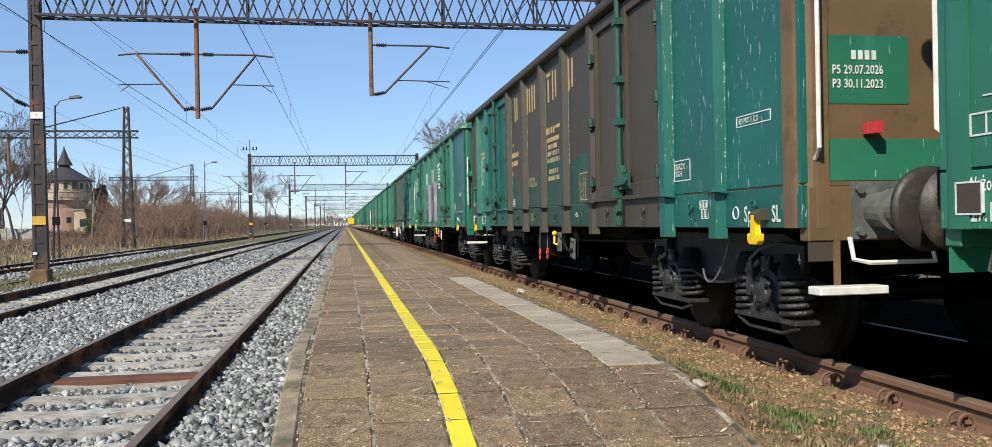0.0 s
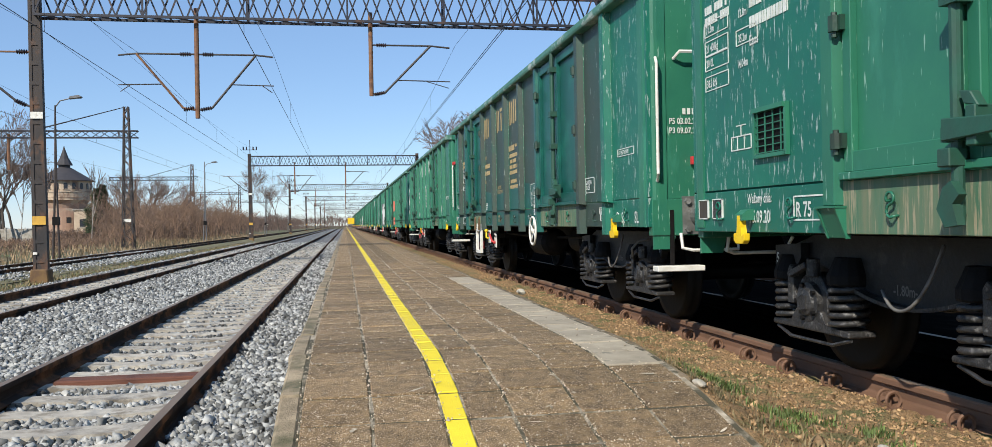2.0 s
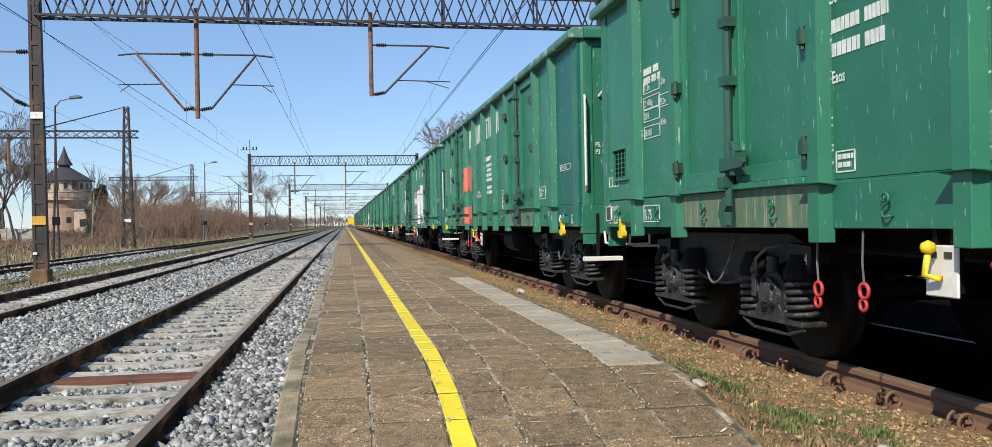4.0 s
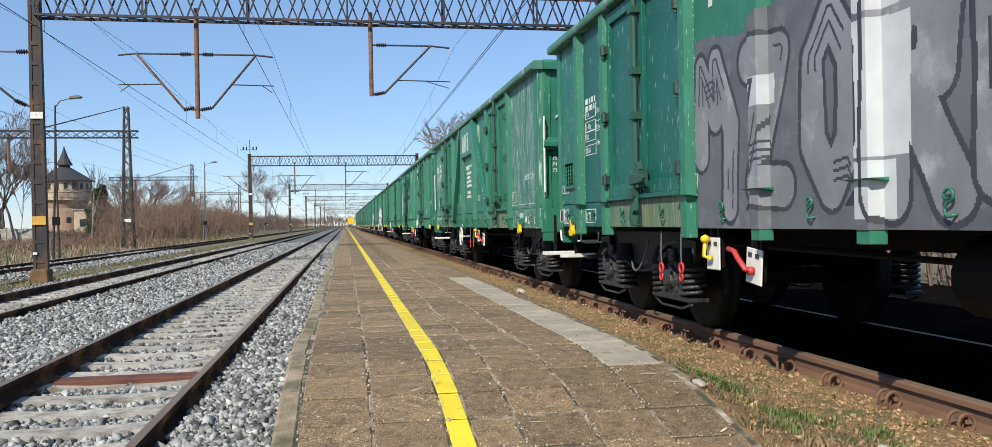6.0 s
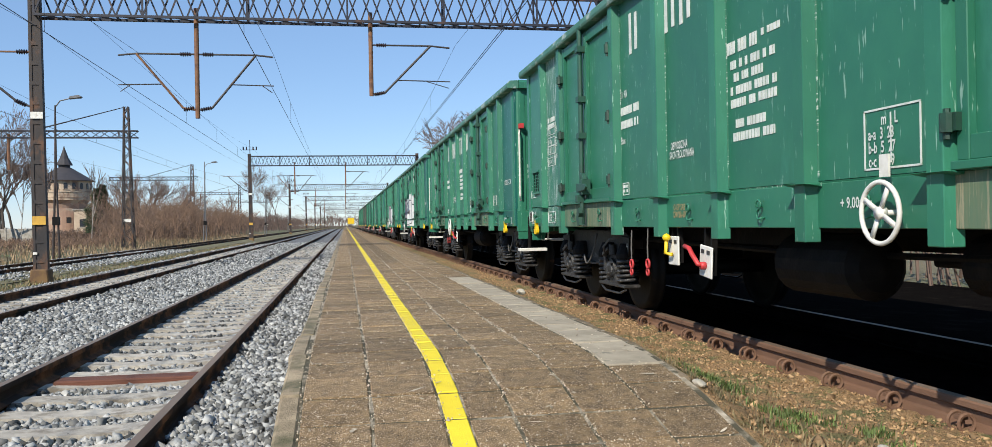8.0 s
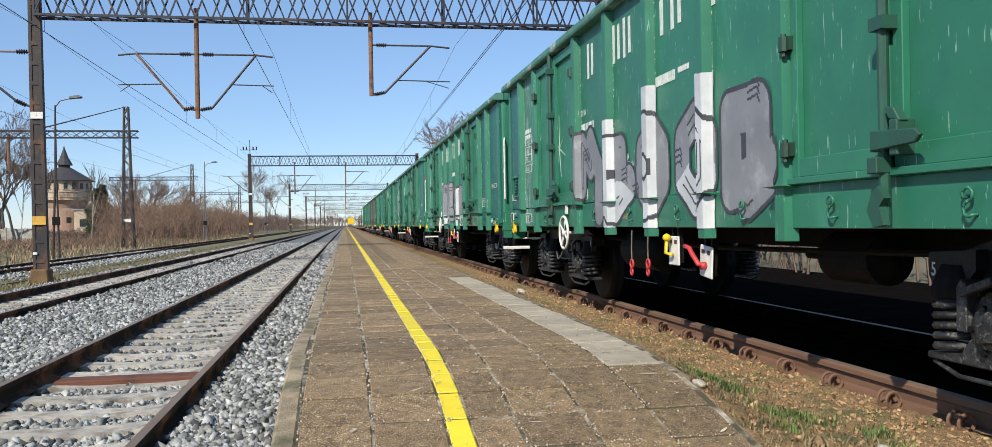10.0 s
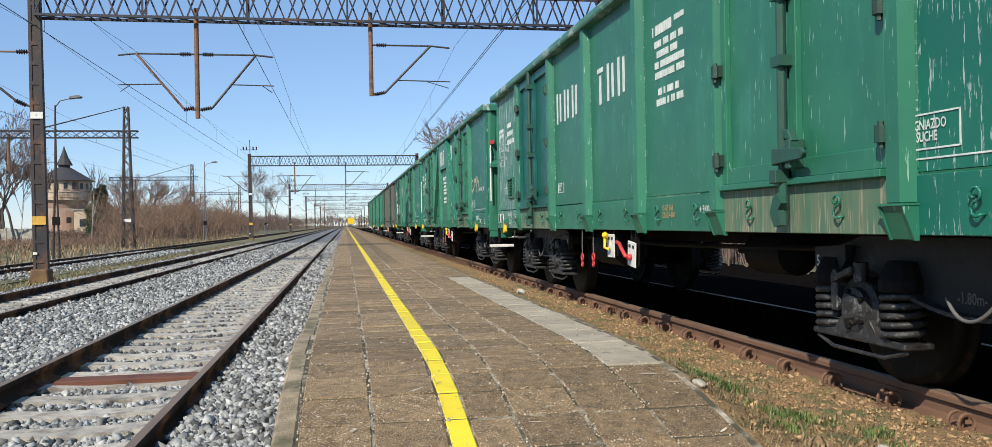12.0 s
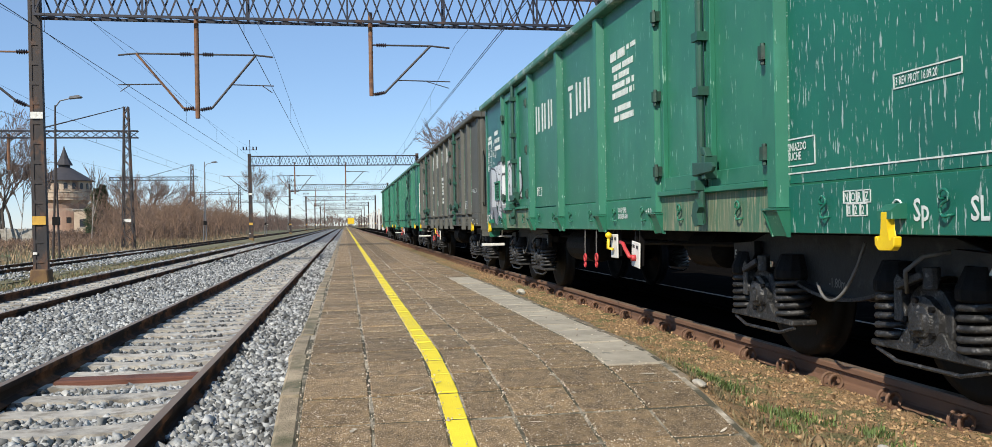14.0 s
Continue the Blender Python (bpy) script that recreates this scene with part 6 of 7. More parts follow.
def truss(bm, a, b, depth, height, bays, w=0.06):
    """A box truss from a to b along x, with crossed bracing."""
    x0, y, z = a
    x1 = b[0]
    step = (x1 - x0) / bays
    for yy in (y - depth / 2, y + depth / 2):
        bar(bm, (x0, yy, z), (x1, yy, z), w * 1.3, w * 1.3)
        bar(bm, (x0, yy, z + height), (x1, yy, z + height), w * 1.3, w * 1.3)
        for k in range(bays):
            xa, xb = x0 + k * step, x0 + (k + 1) * step
            up = (k % 2 == 0) == (yy < y)
            bar(bm, (xa, yy, z if up else z + height), (xb, yy, z + height if up else z), w * 0.75, w * 0.75)
    for k in range(0, bays + 1, 2):
        xa = x0 + k * step
        for zz in (z, z + height):
            bar(bm, (xa, y - depth / 2, zz), (xa, y + depth / 2, zz), w * 0.7)
            if k < bays:
                bar(bm, (xa, y - depth / 2, zz), (xa + 2 * step, y + depth / 2, zz), w * 0.6)
    for k in range(0, bays + 1, 8):
        xa = x0 + k * step
        for yy in (y - depth / 2, y + depth / 2):
            bar(bm, (xa, yy, z), (xa, yy, z + height), w * 0.9)


def mast_build(bm, h, lean=0.0):
    for s in (-0.17, 0.17):
        bar(bm, (s, 0, 0), (s * 0.75 + lean, 0, h), 0.09, 0.20, (0, 1, 0))
    slab(bm, [(-0.17, 0), (0.17, 0), (0.13 + lean, h), (-0.13 + lean, h)], "y", -0.075, 0.075)
    k = 0.35
    while k < h:
        f = k / h
        box(bm, -0.17 + f * 0.04 + lean * f, 0.17 - f * 0.04 + lean * f, -0.10, -0.085, k, k + 0.12)
        box(bm, -0.17 + f * 0.04 + lean * f, 0.17 - f * 0.04 + lean * f, 0.085, 0.10, k, k + 0.12)
        k += 0.62


def insulator_build(bm):
    lathe(bm, [(0.03, -0.17), (0.075, -0.14), (0.03, -0.10), (0.085, -0.07), (0.03, -0.03), (0.085, 0.0), (0.03, 0.03), (0.085, 0.07), (0.03, 0.10), (0.075, 0.14), (0.03, 0.17)], "x", 10)


def insulator(parent, at, direction):
    q = Vector(direction).to_track_quat("X", "Z").to_matrix().to_4x4()
    part("insulator", insulator_build, M["insulator"], parent, key="insulator", at=Matrix.Translation(at) @ q)


GANTRY_Y = [29.0 + 69.0 * k for k in range(8)]


def build_gantry():
    g = thing("catenary_gantry", "rusty overhead-line gantry with a lattice beam over the tracks", "gantry", pose(0, GANTRY_Y[0], 0), group="gantries over the line")
    xm = -9.4
    part("beam", lambda bm: truss(bm, (xm, 0, 7.54), (9.0, 0, 7.54), 0.55, 1.05, 46, 0.062), M["lattice"], g, "blue-grey lattice beam")
    for x, lean, hh in ((xm, -0.06, 9.4), (9.0, 0.0, 9.4)):
        m = part("mast", lambda bm: mast_build(bm, hh, lean), M["mast"], g, "rust-stained riveted steel mast", at=pose(x, 0, -0.55))
        part("footing", lambda bm: slab(bm, [(-0.30, -0.5), (0.30, -0.5), (0.25, 0.16), (-0.25, 0.16)], "y", -0.27, 0.27), M["concrete_rusty"], m, bevel=0.03)
        part("number_plate", lambda bm: box(bm, -0.20, 0.16, -0.13, -0.115, 4.87, 5.08), M["white"], m)
        part("band", lambda bm: box(bm, -0.20, 0.19, -0.132, -0.113, 1.55, 1.82), M["mark_yellow"], m)
        part("plate", lambda bm: box(bm, -0.20, -0.08, -0.128, -0.112, 0.62, 0.70), M["white"], m)
    # hangers and arms
    for x, zb, arms in ((-4.62, 4.35, (-1, 1)), (0.95, 5.12, (1,))):
        h = part("drop_post", lambda bm: tube(bm, [(x, 0, zb), (x, 0, 7.9)], 0.075, 10), M["rusty"], g, "orange rusty drop post")
        zt = 6.42 if x < 0 else 6.82
        zl = zb + 0.28 if x < 0 else zb + 0.05
        for s in arms:
            tip, high = x + s * 2.4, x + s * 1.85
            if x > 0:
                tip, high = x + 2.65, x + 2.0
            part("top_tube", lambda bm: tube(bm, [(x, 0, zt), (high, 0, zt), (tip, 0, zt - 0.06)], 0.030, 8), M["arm"], g)
            part("strut", lambda bm: tube(bm, [(x + s * 0.08, 0, zl), (x + s * 0.45, 0, zl + 0.06), (high, 0, zt)], 0.038, 8), M["arm"] if not (x < 0 and s < 0) else M["rusty"], g)
            za = 5.45 if x < 0 else 5.65
            f = (za - zl) / (zt - zl)
            xa = x + s * (0.45 + (abs(high - x) - 0.45) * f)
            part("steady_arm", lambda bm: (tube(bm, [(xa, 0, za), (tip, 0, za - 0.03)], 0.020, 6), tube(bm, [(xa + s * 0.95, 0, za - 0.03), (tip - s * 0.05, 0, za - 0.25)], 0.014, 6)), M["arm"], g)
            insulator(g, (x + s * 0.35, 0, zt), (1, 0, 0))
            insulator(g, (x + s * 0.27, 0, zl + 0.03), (1, 0, 0.2))
    # arms of the outer side
    part("top_tube", lambda bm: tube(bm, [(xm - 0.2, 0, 6.42), (xm - 2.9, 0, 6.42)], 0.03, 8), M["rusty"], g)
    part("strut", lambda bm: tube(bm, [(xm - 0.2, 0, 4.7), (xm - 0.6, 0, 4.85), (xm - 2.4, 0, 6.4)], 0.038, 8), M["arm"], g)
    insulator(g, (xm - 0.45, 0, 6.42), (1, 0, 0))
    insulator(g, (xm - 0.5, 0, 4.82), (1, 0, -0.5))
    part("feeder_post", lambda bm: (tube(bm, [(xm, 0, 8.8), (xm, 0, 10.4)], 0.04, 6), bar(bm, (xm - 0.75, 0, 9.3), (xm + 0.75, 0, 9.3), 0.06), [tube(bm, [(xm + q, 0, 9.3), (xm + q, 0, 9.65)], 0.07, 8) for q in (-0.7, 0.7, -0.35, 0.35)]), M["lattice"], g)
    for y in GANTRY_Y[1:]:
        copy_thing(g, pose(-0.8, y, 0))


def build_wires():
    def wires(name, x, zc, zm, label, y0=-40, sway=0.0, twin=0.0):
        t = thing(name, label, "overhead wire", group="overhead wires")
        ys = [y0 + 69 * k for k in range(9)]

        def contact(bm):
            tube(bm, [(x + (sway if k % 2 else -sway), y, zc) for k, y in enumerate(ys)], 0.009, 5)
            if twin:
                tube(bm, [(x - twin, y, zc) for y in ys], 0.009, 5)

        def carrier(bm):
            pts = []
            for k in range(len(ys) - 1):
                for q in range(9):
                    f = q / 9
                    pts.append((x, ys[k] + 69 * f, zm - 4 * f * (1 - f) * (zm - zc) * 0.62))
            tube(bm, pts, 0.006, 5)

        def droppers(bm):
            for k in range(4):
                for q in range(1, 8):
                    f = q / 8
                    tube(bm, [(x, ys[k] + 69 * f, zc), (x, ys[k] + 69 * f, zm - 4 * f * (1 - f) * (zm - zc) * 0.62)], 0.005, 4)
        part("contact_wire", contact, M["wire"], t)
        part("carrier_wire", carrier, M["wire"], t)
        tagged(part("dropper", droppers, M["wire"], t), kind="stuff")
    wires("overhead_wire", -2.2, 5.22, 6.42, "thin overhead wire above the track")
    wires("overhead_wire", -6.45, 5.20, 6.48, "thin overhead wire above the track")
    wires("overhead_wire", 3.80, 5.39, 6.86, "thin twin overhead wire above the train's track", twin=0.06)
    wires("overhead_wire", -12.3, 5.2, 6.35, "thin overhead wire above the siding")
    for x, z in ((-9.3, 7.15), (-10.1, 9.65), (-17.5, 6.1)):
        part_ = part("feeder_wire", lambda bm: tube(bm, [(x, -43 + 12 * k, z - 0.7 * 4 * ((k % 6) / 6) * (1 - (k % 6) / 6)) for k in range(49)], 0.006, 5), M["wire"])
        tagged(part_, "sagging dark feeder wire along the masts", "overhead wire", "overhead wires")


build_gantry()
build_wires()


def lattice_mast_build(bm, h, w0=0.85, w1=0.32):
    for sx in (-1, 1):
        for sy in (-1, 1):
            bar(bm, (sx * w0 / 2, sy * w0 / 2, 0), (sx * w1 / 2, sy * w1 / 2, h), 0.10)
    n = int(h / 0.6)
    for k in range(n):
        za, zb = h * k / n, h * (k + 1) / n
        wa, wb = w0 + (w1 - w0) * k / n, w0 + (w1 - w0) * (k + 1) / n
        q = 1 if k % 2 else -1
        for s in (-1, 1):
            bar(bm, (q * wa / 2, s * wa / 2, za), (-q * wb / 2, s * wb / 2, zb), 0.06)
            bar(bm, (s * wa / 2, q * wa / 2, za), (s * wb / 2, -q * wb / 2, zb), 0.06)


def build_side_masts():
    for x, y, h, zb, reach in ((-17.6, 75, 11.8, 9.25, 30), (-25, 150, 12.3, 9.7, 13), (-25, 215, 12, 9.6, 13), (-25, 290, 12, 9.6, 13)):
        m = thing("lattice_mast", "rusty lattice mast with a long side beam", "mast", pose(x, y, -0.9), group="lattice masts")
        part("mast", lambda bm: lattice_mast_build(bm, h), M["mast"], m)
        part("beam", lambda bm: truss(bm, (-reach, 0, zb), (0.9, 0, zb), 0.4, 0.55, int(reach * 1.4), 0.07), M["lattice"], m)
        part("tie_rod", lambda bm: (tube(bm, [(0, 0, h), (-7.5, -0.15, zb + 0.5)], 0.035, 5), tube(bm, [(0, 0, h), (-7.5, 0.15, zb + 0.5)], 0.035, 5)), M["lattice"], m)
        part("drop_post", lambda bm: tube(bm, [(-9.0, 0, zb - 2.6), (-9.0, 0, zb + 0.3)], 0.12, 8), M["rusty"], m)
        part("plate", lambda bm: box(bm, -0.3, 0.3, -0.33, -0.31, 2.3, 2.55), M["white"], m)


def build_lamps():
    first = None
    for x, y, h in ((-15.5, 50, 8.5), (-15.3, 99, 9.0), (-15.3, 172, 9.0), (-15.3, 240, 9.0)):
        m = thing("lamp_post", "tall grey platform lamp post with one arm", "lamp post", pose(x, y, -0.9, 0, 0.9, 0), group="lamp posts")
        part("pole", lambda bm: (tube(bm, [(-0.12, 0, 0), (0, 0, h * 0.55), (0, 0, h)], 0.07, 8, 0.045), tube(bm, [(0.22, 0, 0), (0.05, 0, h * 0.55), (0.02, 0, h * 0.9)], 0.06, 8, 0.04), [bar(bm, (-0.1 + 0.01 * q, 0, 1.2 * q), (0.2 - 0.02 * q, 0, 1.2 * q), 0.04) for q in range(1, 6)]), M["pipe"] if y > 60 else M["mast"], m, key=("pole", y > 60))
        part("arm", lambda bm: tube(bm, [(0, 0, h - 0.1), (0.25, 0, h + 0.25), (0.8, 0, h + 0.4)], 0.035, 6), M["pipe"], m, key="lamparm")
        part("lamp_head", lambda bm: slab(bm, [(0.7, h + 0.34), (1.35, h + 0.42), (1.38, h + 0.50), (1.2, h + 0.58), (0.75, h + 0.50)], "y", -0.14, 0.14), M["pipe"], m, "grey lamp head", key="lamphead", bevel=0.03)
        part("junction_box", lambda bm: box(bm, -0.12, 0.22, -0.14, 0.1, 2.0, 2.45), M["black"], m, key="jbox")
    # white posts along the far side of the train's track
    post = None
    for k in range(9):
        at = pose(8.0 + 0.15 * k, 140 + 26 * k, -0.6)
        if post is None:
            post = thing("concrete_post", "white slender concrete post beside the line", "post", at, group="white posts")
            part("shaft", lambda bm: slab(bm, [(-0.25, -0.2), (0.25, -0.2), (0.2, 0.2), (-0.2, 0.2)], "z", 0, 5.2), M["white"], post)
            part("cap", lambda bm: box(bm, -0.32, 0.32, -0.28, 0.28, 5.2, 5.35), M["white"], post)
        else:
            copy_thing(post, at)
    s = thing("platform_sign", "yellow platform sign on a slim post", "sign", pose(0.75, 112, 0))
    part("post", lambda bm: tube(bm, [(0, 0, 0), (0, 0, 1.75)], 0.035, 8), M["pipe"], s)
    part("board", lambda bm: box(bm, -0.42, 0.42, -0.03, 0.03, 0.95, 1.72), M["yellow"], s, "plain yellow board", bevel=0.01)
    s = thing("round_sign", "round red and white road sign on a post", "sign", pose(-38.5, 88, -0.8))
    part("post", lambda bm: tube(bm, [(0, 0, 0), (0, 0, 3.0)], 0.05, 6), M["pipe"], s)
    part("disc", lambda bm: lathe(bm, [(0.0, -0.02), (0.55, -0.02), (0.55, 0.02), (0.0, 0.02)], "y", 20, at=(0, 0, 2.2), close=False), M["red"], s)
    part("bar", lambda bm: box(bm, -0.40, 0.40, -0.035, -0.022, 2.08, 2.32), M["white"], s)


build_side_masts()
build_lamps()

# ---- water tower and buildings ----
M["tower_wall"] = mat("pale_weathered_render", (0.52, 0.41, 0.30), (0.38, 0.29, 0.21), 0.9, 0, 0.5, 0.3, 4, (0.20, 0.13, 0.095), 0.35, 0.5, 0.62, sstretch=(1, 1, 0.5))
M["tower_brick"] = mat("pinkish_old_brickwork", (0.38, 0.24, 0.17), (0.28, 0.18, 0.135), 0.9, 0, 0.8, 0.3, 4, (0.36, 0.29, 0.22), 0.5, 0.52, 0.62)
M["slate"] = mat("dark_slate_roofing", (0.035, 0.033, 0.038), (0.05, 0.045, 0.048), 0.75, 0, 1.0, 0.4, 6)
M["window_dark"] = mat("dark_window_glass", (0.02, 0.022, 0.026), (0.03, 0.03, 0.035), 0.25, 0, 1, 0.0)


def build_tower():
    t = thing("water_tower", "old round water tower with a pointed slate roof", "water tower", pose(-71.5, 239, -0.9))
    part("shaft", lambda bm: lathe(bm, [(5.4, 0), (5.0, 8.0), (5.0, 8.6)], "z", 40), M["tower_brick"], t, "weathered brick shaft")
    part("corbel", lambda bm: lathe(bm, [(5.0, 7.2), (5.4, 8.6), (6.3, 9.9), (6.5, 10.0)], "z", 40), M["tower_brick"], t)
    part("tank_wall", lambda bm: lathe(bm, [(6.35, 9.4), (6.35, 14.2), (6.55, 14.3), (6.55, 14.6)], "z", 40), M["tower_wall"], t, "pale stained upper drum")
    part("string_course", lambda bm: lathe(bm, [(6.36, 11.4), (6.5, 11.4), (6.5, 11.65), (6.36, 11.65)], "z", 40, close=False), M["tower_wall"], t)
    part("roof", lambda bm: lathe(bm, [(7.1, 14.3), (7.1, 14.45), (1.6, 17.9), (1.5, 17.9)], "z", 40), M["slate"], t, "dark conical slate roof")
    part("lantern", lambda bm: lathe(bm, [(1.45, 17.6), (1.45, 18.6), (2.1, 18.6), (1.1, 20.4), (0.45, 22.2), (0.06, 23.6)], "z", 10), M["slate"], t, "pointed roof lantern")
    for k in range(20):
        a = 2 * math.pi * k / 20
        w = part("window", lambda bm: slab(bm, [(-0.42, 12.2), (0.42, 12.2), (0.42, 13.4), (0.2, 13.75), (-0.2, 13.75), (-0.42, 13.4)], "y", -6.42, -6.2), M["window_dark"], t, key="towerwin", at=pose(0, 0, 0, 0, 0, math.degrees(a)))
        part("sill", lambda bm: box(bm, -0.55, 0.55, -6.55, -6.3, 12.05, 12.19), M["tower_wall"], w, key="towersill")
    for a in (-40, -10, 25):
        part("window", lambda bm: box(bm, -0.5, 0.5, -5.25, -4.9, 3.5, 5.0), M["window_dark"], t, key="towerlow", at=pose(0, 0, 0, 0, 0, a))
    h = thing("brick_outbuilding", "pale low outbuilding with a flat roof beside the tower", "building", pose(-62, 232, -0.9))
    part("wall", lambda bm: box(bm, -4.5, 4.5, -3, 3, 0, 6.6), M["tower_wall"], h)
    part("roof", lambda bm: box(bm, -4.8, 4.8, -3.3, 3.3, 6.6, 6.9), M["concrete"], h)
    for x in (-2.5, 2.2):
        w = part("window", lambda bm: box(bm, x - 0.7, x + 0.7, -3.03, -2.95, 2.5, 4.4), M["window_dark"], h)
        part("sill", lambda bm: box(bm, x - 0.9, x + 0.9, -3.15, -2.95, 2.3, 2.48), M["concrete"], w)
    f = thing("concrete_wall", "long pale concrete boundary wall", "wall", pose(-42, 96, -0.7), kind="structure")
    for k in range(7):
        part("wall_panel", lambda bm: box(bm, -1.45, 1.45, -0.06, 0.06, 0, 1.75), M["concrete"], f, key="wallpanel", at=pose(-9 + 3 * k, 0, 0), bevel=0.02)
        part("wall_post", lambda bm: box(bm, -0.10, 0.10, -0.10, 0.10, 0, 1.9), M["concrete"], f, key="wallpost", at=pose(-10.5 + 3 * k, 0, 0))
    h = thing("distant_house", "distant dark-roofed house above the bushes", "house", pose(-72, 420, -0.9))
    part("wall", lambda bm: box(bm, -5, 5, -5, 5, 0, 9), M["tower_wall"], h)
    part("roof", lambda bm: slab(bm, [(-6, 9), (6, 9), (0, 15)], "y", -5.5, 5.5), M["slate"], h)
    for x in (-2.6, 2.6):
        part("window", lambda bm: box(bm, x - 0.8, x + 0.8, -5.05, -4.9, 4, 6), M["window_dark"], h)


build_tower()

# ---- trees and bushes ----
M["bark"] = mat("grey_brown_bark", (0.105, 0.082, 0.065), (0.07, 0.055, 0.046), 0.9, 0, 3, 0.5, 20)
M["twig"] = mat("reddish_brown_twigs", (0.26, 0.165, 0.11), (0.18, 0.115, 0.08), 0.9, 0, 1, 0.0)
M["birch"] = mat("pale_birch_bark", (0.42, 0.39, 0.35), (0.28, 0.25, 0.22), 0.85, 0, 4, 0.2, 20, (0.06, 0.05, 0.05), 6, 0.6, 0.68)
M["needles"] = mat("dark_evergreen_foliage", (0.042, 0.062, 0.026), (0.028, 0.042, 0.018), 0.8, 0, 2, 0.0)
M["twig_fine"] = mat("fine_purplish_twigs", (0.17, 0.115, 0.09), (0.12, 0.085, 0.07), 0.9, 0, 1, 0.0)
island_tint(M["twig"], 0.6, 1.5)
island_tint(M["twig_fine"], 0.7, 1.4)
island_tint(M["needles"], 0.6, 1.5)


def sticks(name, starts, ends, r0, r1, material, parent=None):
    """Three-sided tapered twigs from starts to ends."""
    a, b = np.asarray(starts, float), np.asarray(ends, float)
    n = len(a)
    d = b - a
    d /= np.linalg.norm(d, axis=1, keepdims=True) + 1e-9
    u = np.cross(d, np.array([0.3, 0.5, 0.81]))
    u /= np.linalg.norm(u, axis=1, keepdims=True) + 1e-9
    w = np.cross(d, u)
    r0, r1 = np.broadcast_to(r0, n)[:, None], np.broadcast_to(r1, n)[:, None]
    vs = []
    for p, r in ((a, r0), (b, r1)):
        for k in range(3):
            c, s = math.cos(k * 2.0944), math.sin(k * 2.0944)
            vs.append(p + (u * c + w * s) * r)
    v = np.stack(vs, 1).reshape(-1, 3)
    k = np.arange(n)[:, None] * 6
    idx = np.concatenate([k + np.array([[0, 1, 4, 3]]), k + np.array([[1, 2, 5, 4]]), k + np.array([[2, 0, 3, 5]])], 1).ravel()
    ob = new(name, raw_mesh(name, v, 4, idx, material))
    if parent:
        ob.parent = parent
    return ob


def tree_lines(rnd, height, spread, depth=5, trunk=0.16, droop=0.0):
    """Branch segments (from, to, radius) of a bare tree by repeated forking."""
    segs = []

    def grow(p, d, length, r, level):
        n = 3
        for k in range(n):
            d = (d + Vector((rnd.gauss(0, 0.10), rnd.gauss(0, 0.10), rnd.gauss(0.03 - droop * level, 0.06)))).normalized()
            q = p + d * (length / n)
            segs.append((p, q, r * (1 - 0.25 * k / n), level))
            p = q
            if level > 0 and k > 0 and level < depth:
                side(p, d, length * 0.6, r * 0.5, level + 1)
        if level < depth:
            for _ in range(2 if level else 3):
                side(p, d, length * rnd.uniform(0.62, 0.82), r * 0.62, level + 1)

    def side(p, d, length, r, level):
        ax = Vector((rnd.gauss(0, 1), rnd.gauss(0, 1), rnd.gauss(0, 0.5))).normalized()
        nd = (d + ax * spread * rnd.uniform(0.5, 1.1)).normalized()
        grow(p, nd, length, r, level)
    grow(Vector((0, 0, 0)), Vector((0, 0, 1)), height * 0.34, trunk, 0)
    return segs


def bare_tree(name, seed, x, y, height, label, bark, fine, spread=0.55, depth=4, trunk=0.16, droop=0.0, z=-0.9, group="bare trees"):
    rnd = random.Random(seed)
    t = thing(name, label, "tree", pose(x, y, z), group=group)
    segs = tree_lines(rnd, height * 1.65, spread, depth, trunk, droop)
    low = [s for s in segs if s[3] <= 1]
    top = [s for s in segs if s[3] > 1]
    part("trunk", lambda bm: [tube(bm, [a, b], r, 7, r * 0.92) for a, b, r, _ in low], bark, t)
    c = sticks("crown", [s[0] for s in top], [s[1] for s in top], np.array([max(0.024, s[2]) for s in top]), np.array([max(0.018, s[2] * 0.8) for s in top]), fine, t)
    return t


def evergreen(seed, x, y, height, radius, label):
    rng = np.random.default_rng(seed)
    t = thing("evergreen_tree", label, "tree", pose(x, y, -0.9), group="evergreen trees")
    part("trunk", lambda bm: tube(bm, [(0, 0, 0), (0, 0, height * 0.9)], 0.16, 8, 0.04), M["bark"], t)
    n = 5200
    zz = rng.uniform(0.08, 1.0, n)
    lump = 0.75 + 0.35 * np.sin(zz * 17 + seed) * np.sin(zz * 7)
    rad = radius * np.clip((1.05 - zz) ** 0.7, 0.05, 1) * lump * rng.uniform(0.35, 1.05, n) ** 0.6
    a = rng.uniform(0, 2 * np.pi, n)
    p = np.stack([rad * np.cos(a), rad * np.sin(a), zz * height], 1)
    d = np.stack([np.cos(a), np.sin(a), rng.uniform(-0.5, 0.6, n)], 1) * rng.uniform(0.12, 0.4, (n, 1)) + rng.normal(0, 0.1, (n, 3))
    c = sticks("crown", p, p + d, 0.055, 0.01, M["needles"], t)
    tagged(c, kind="stuff")


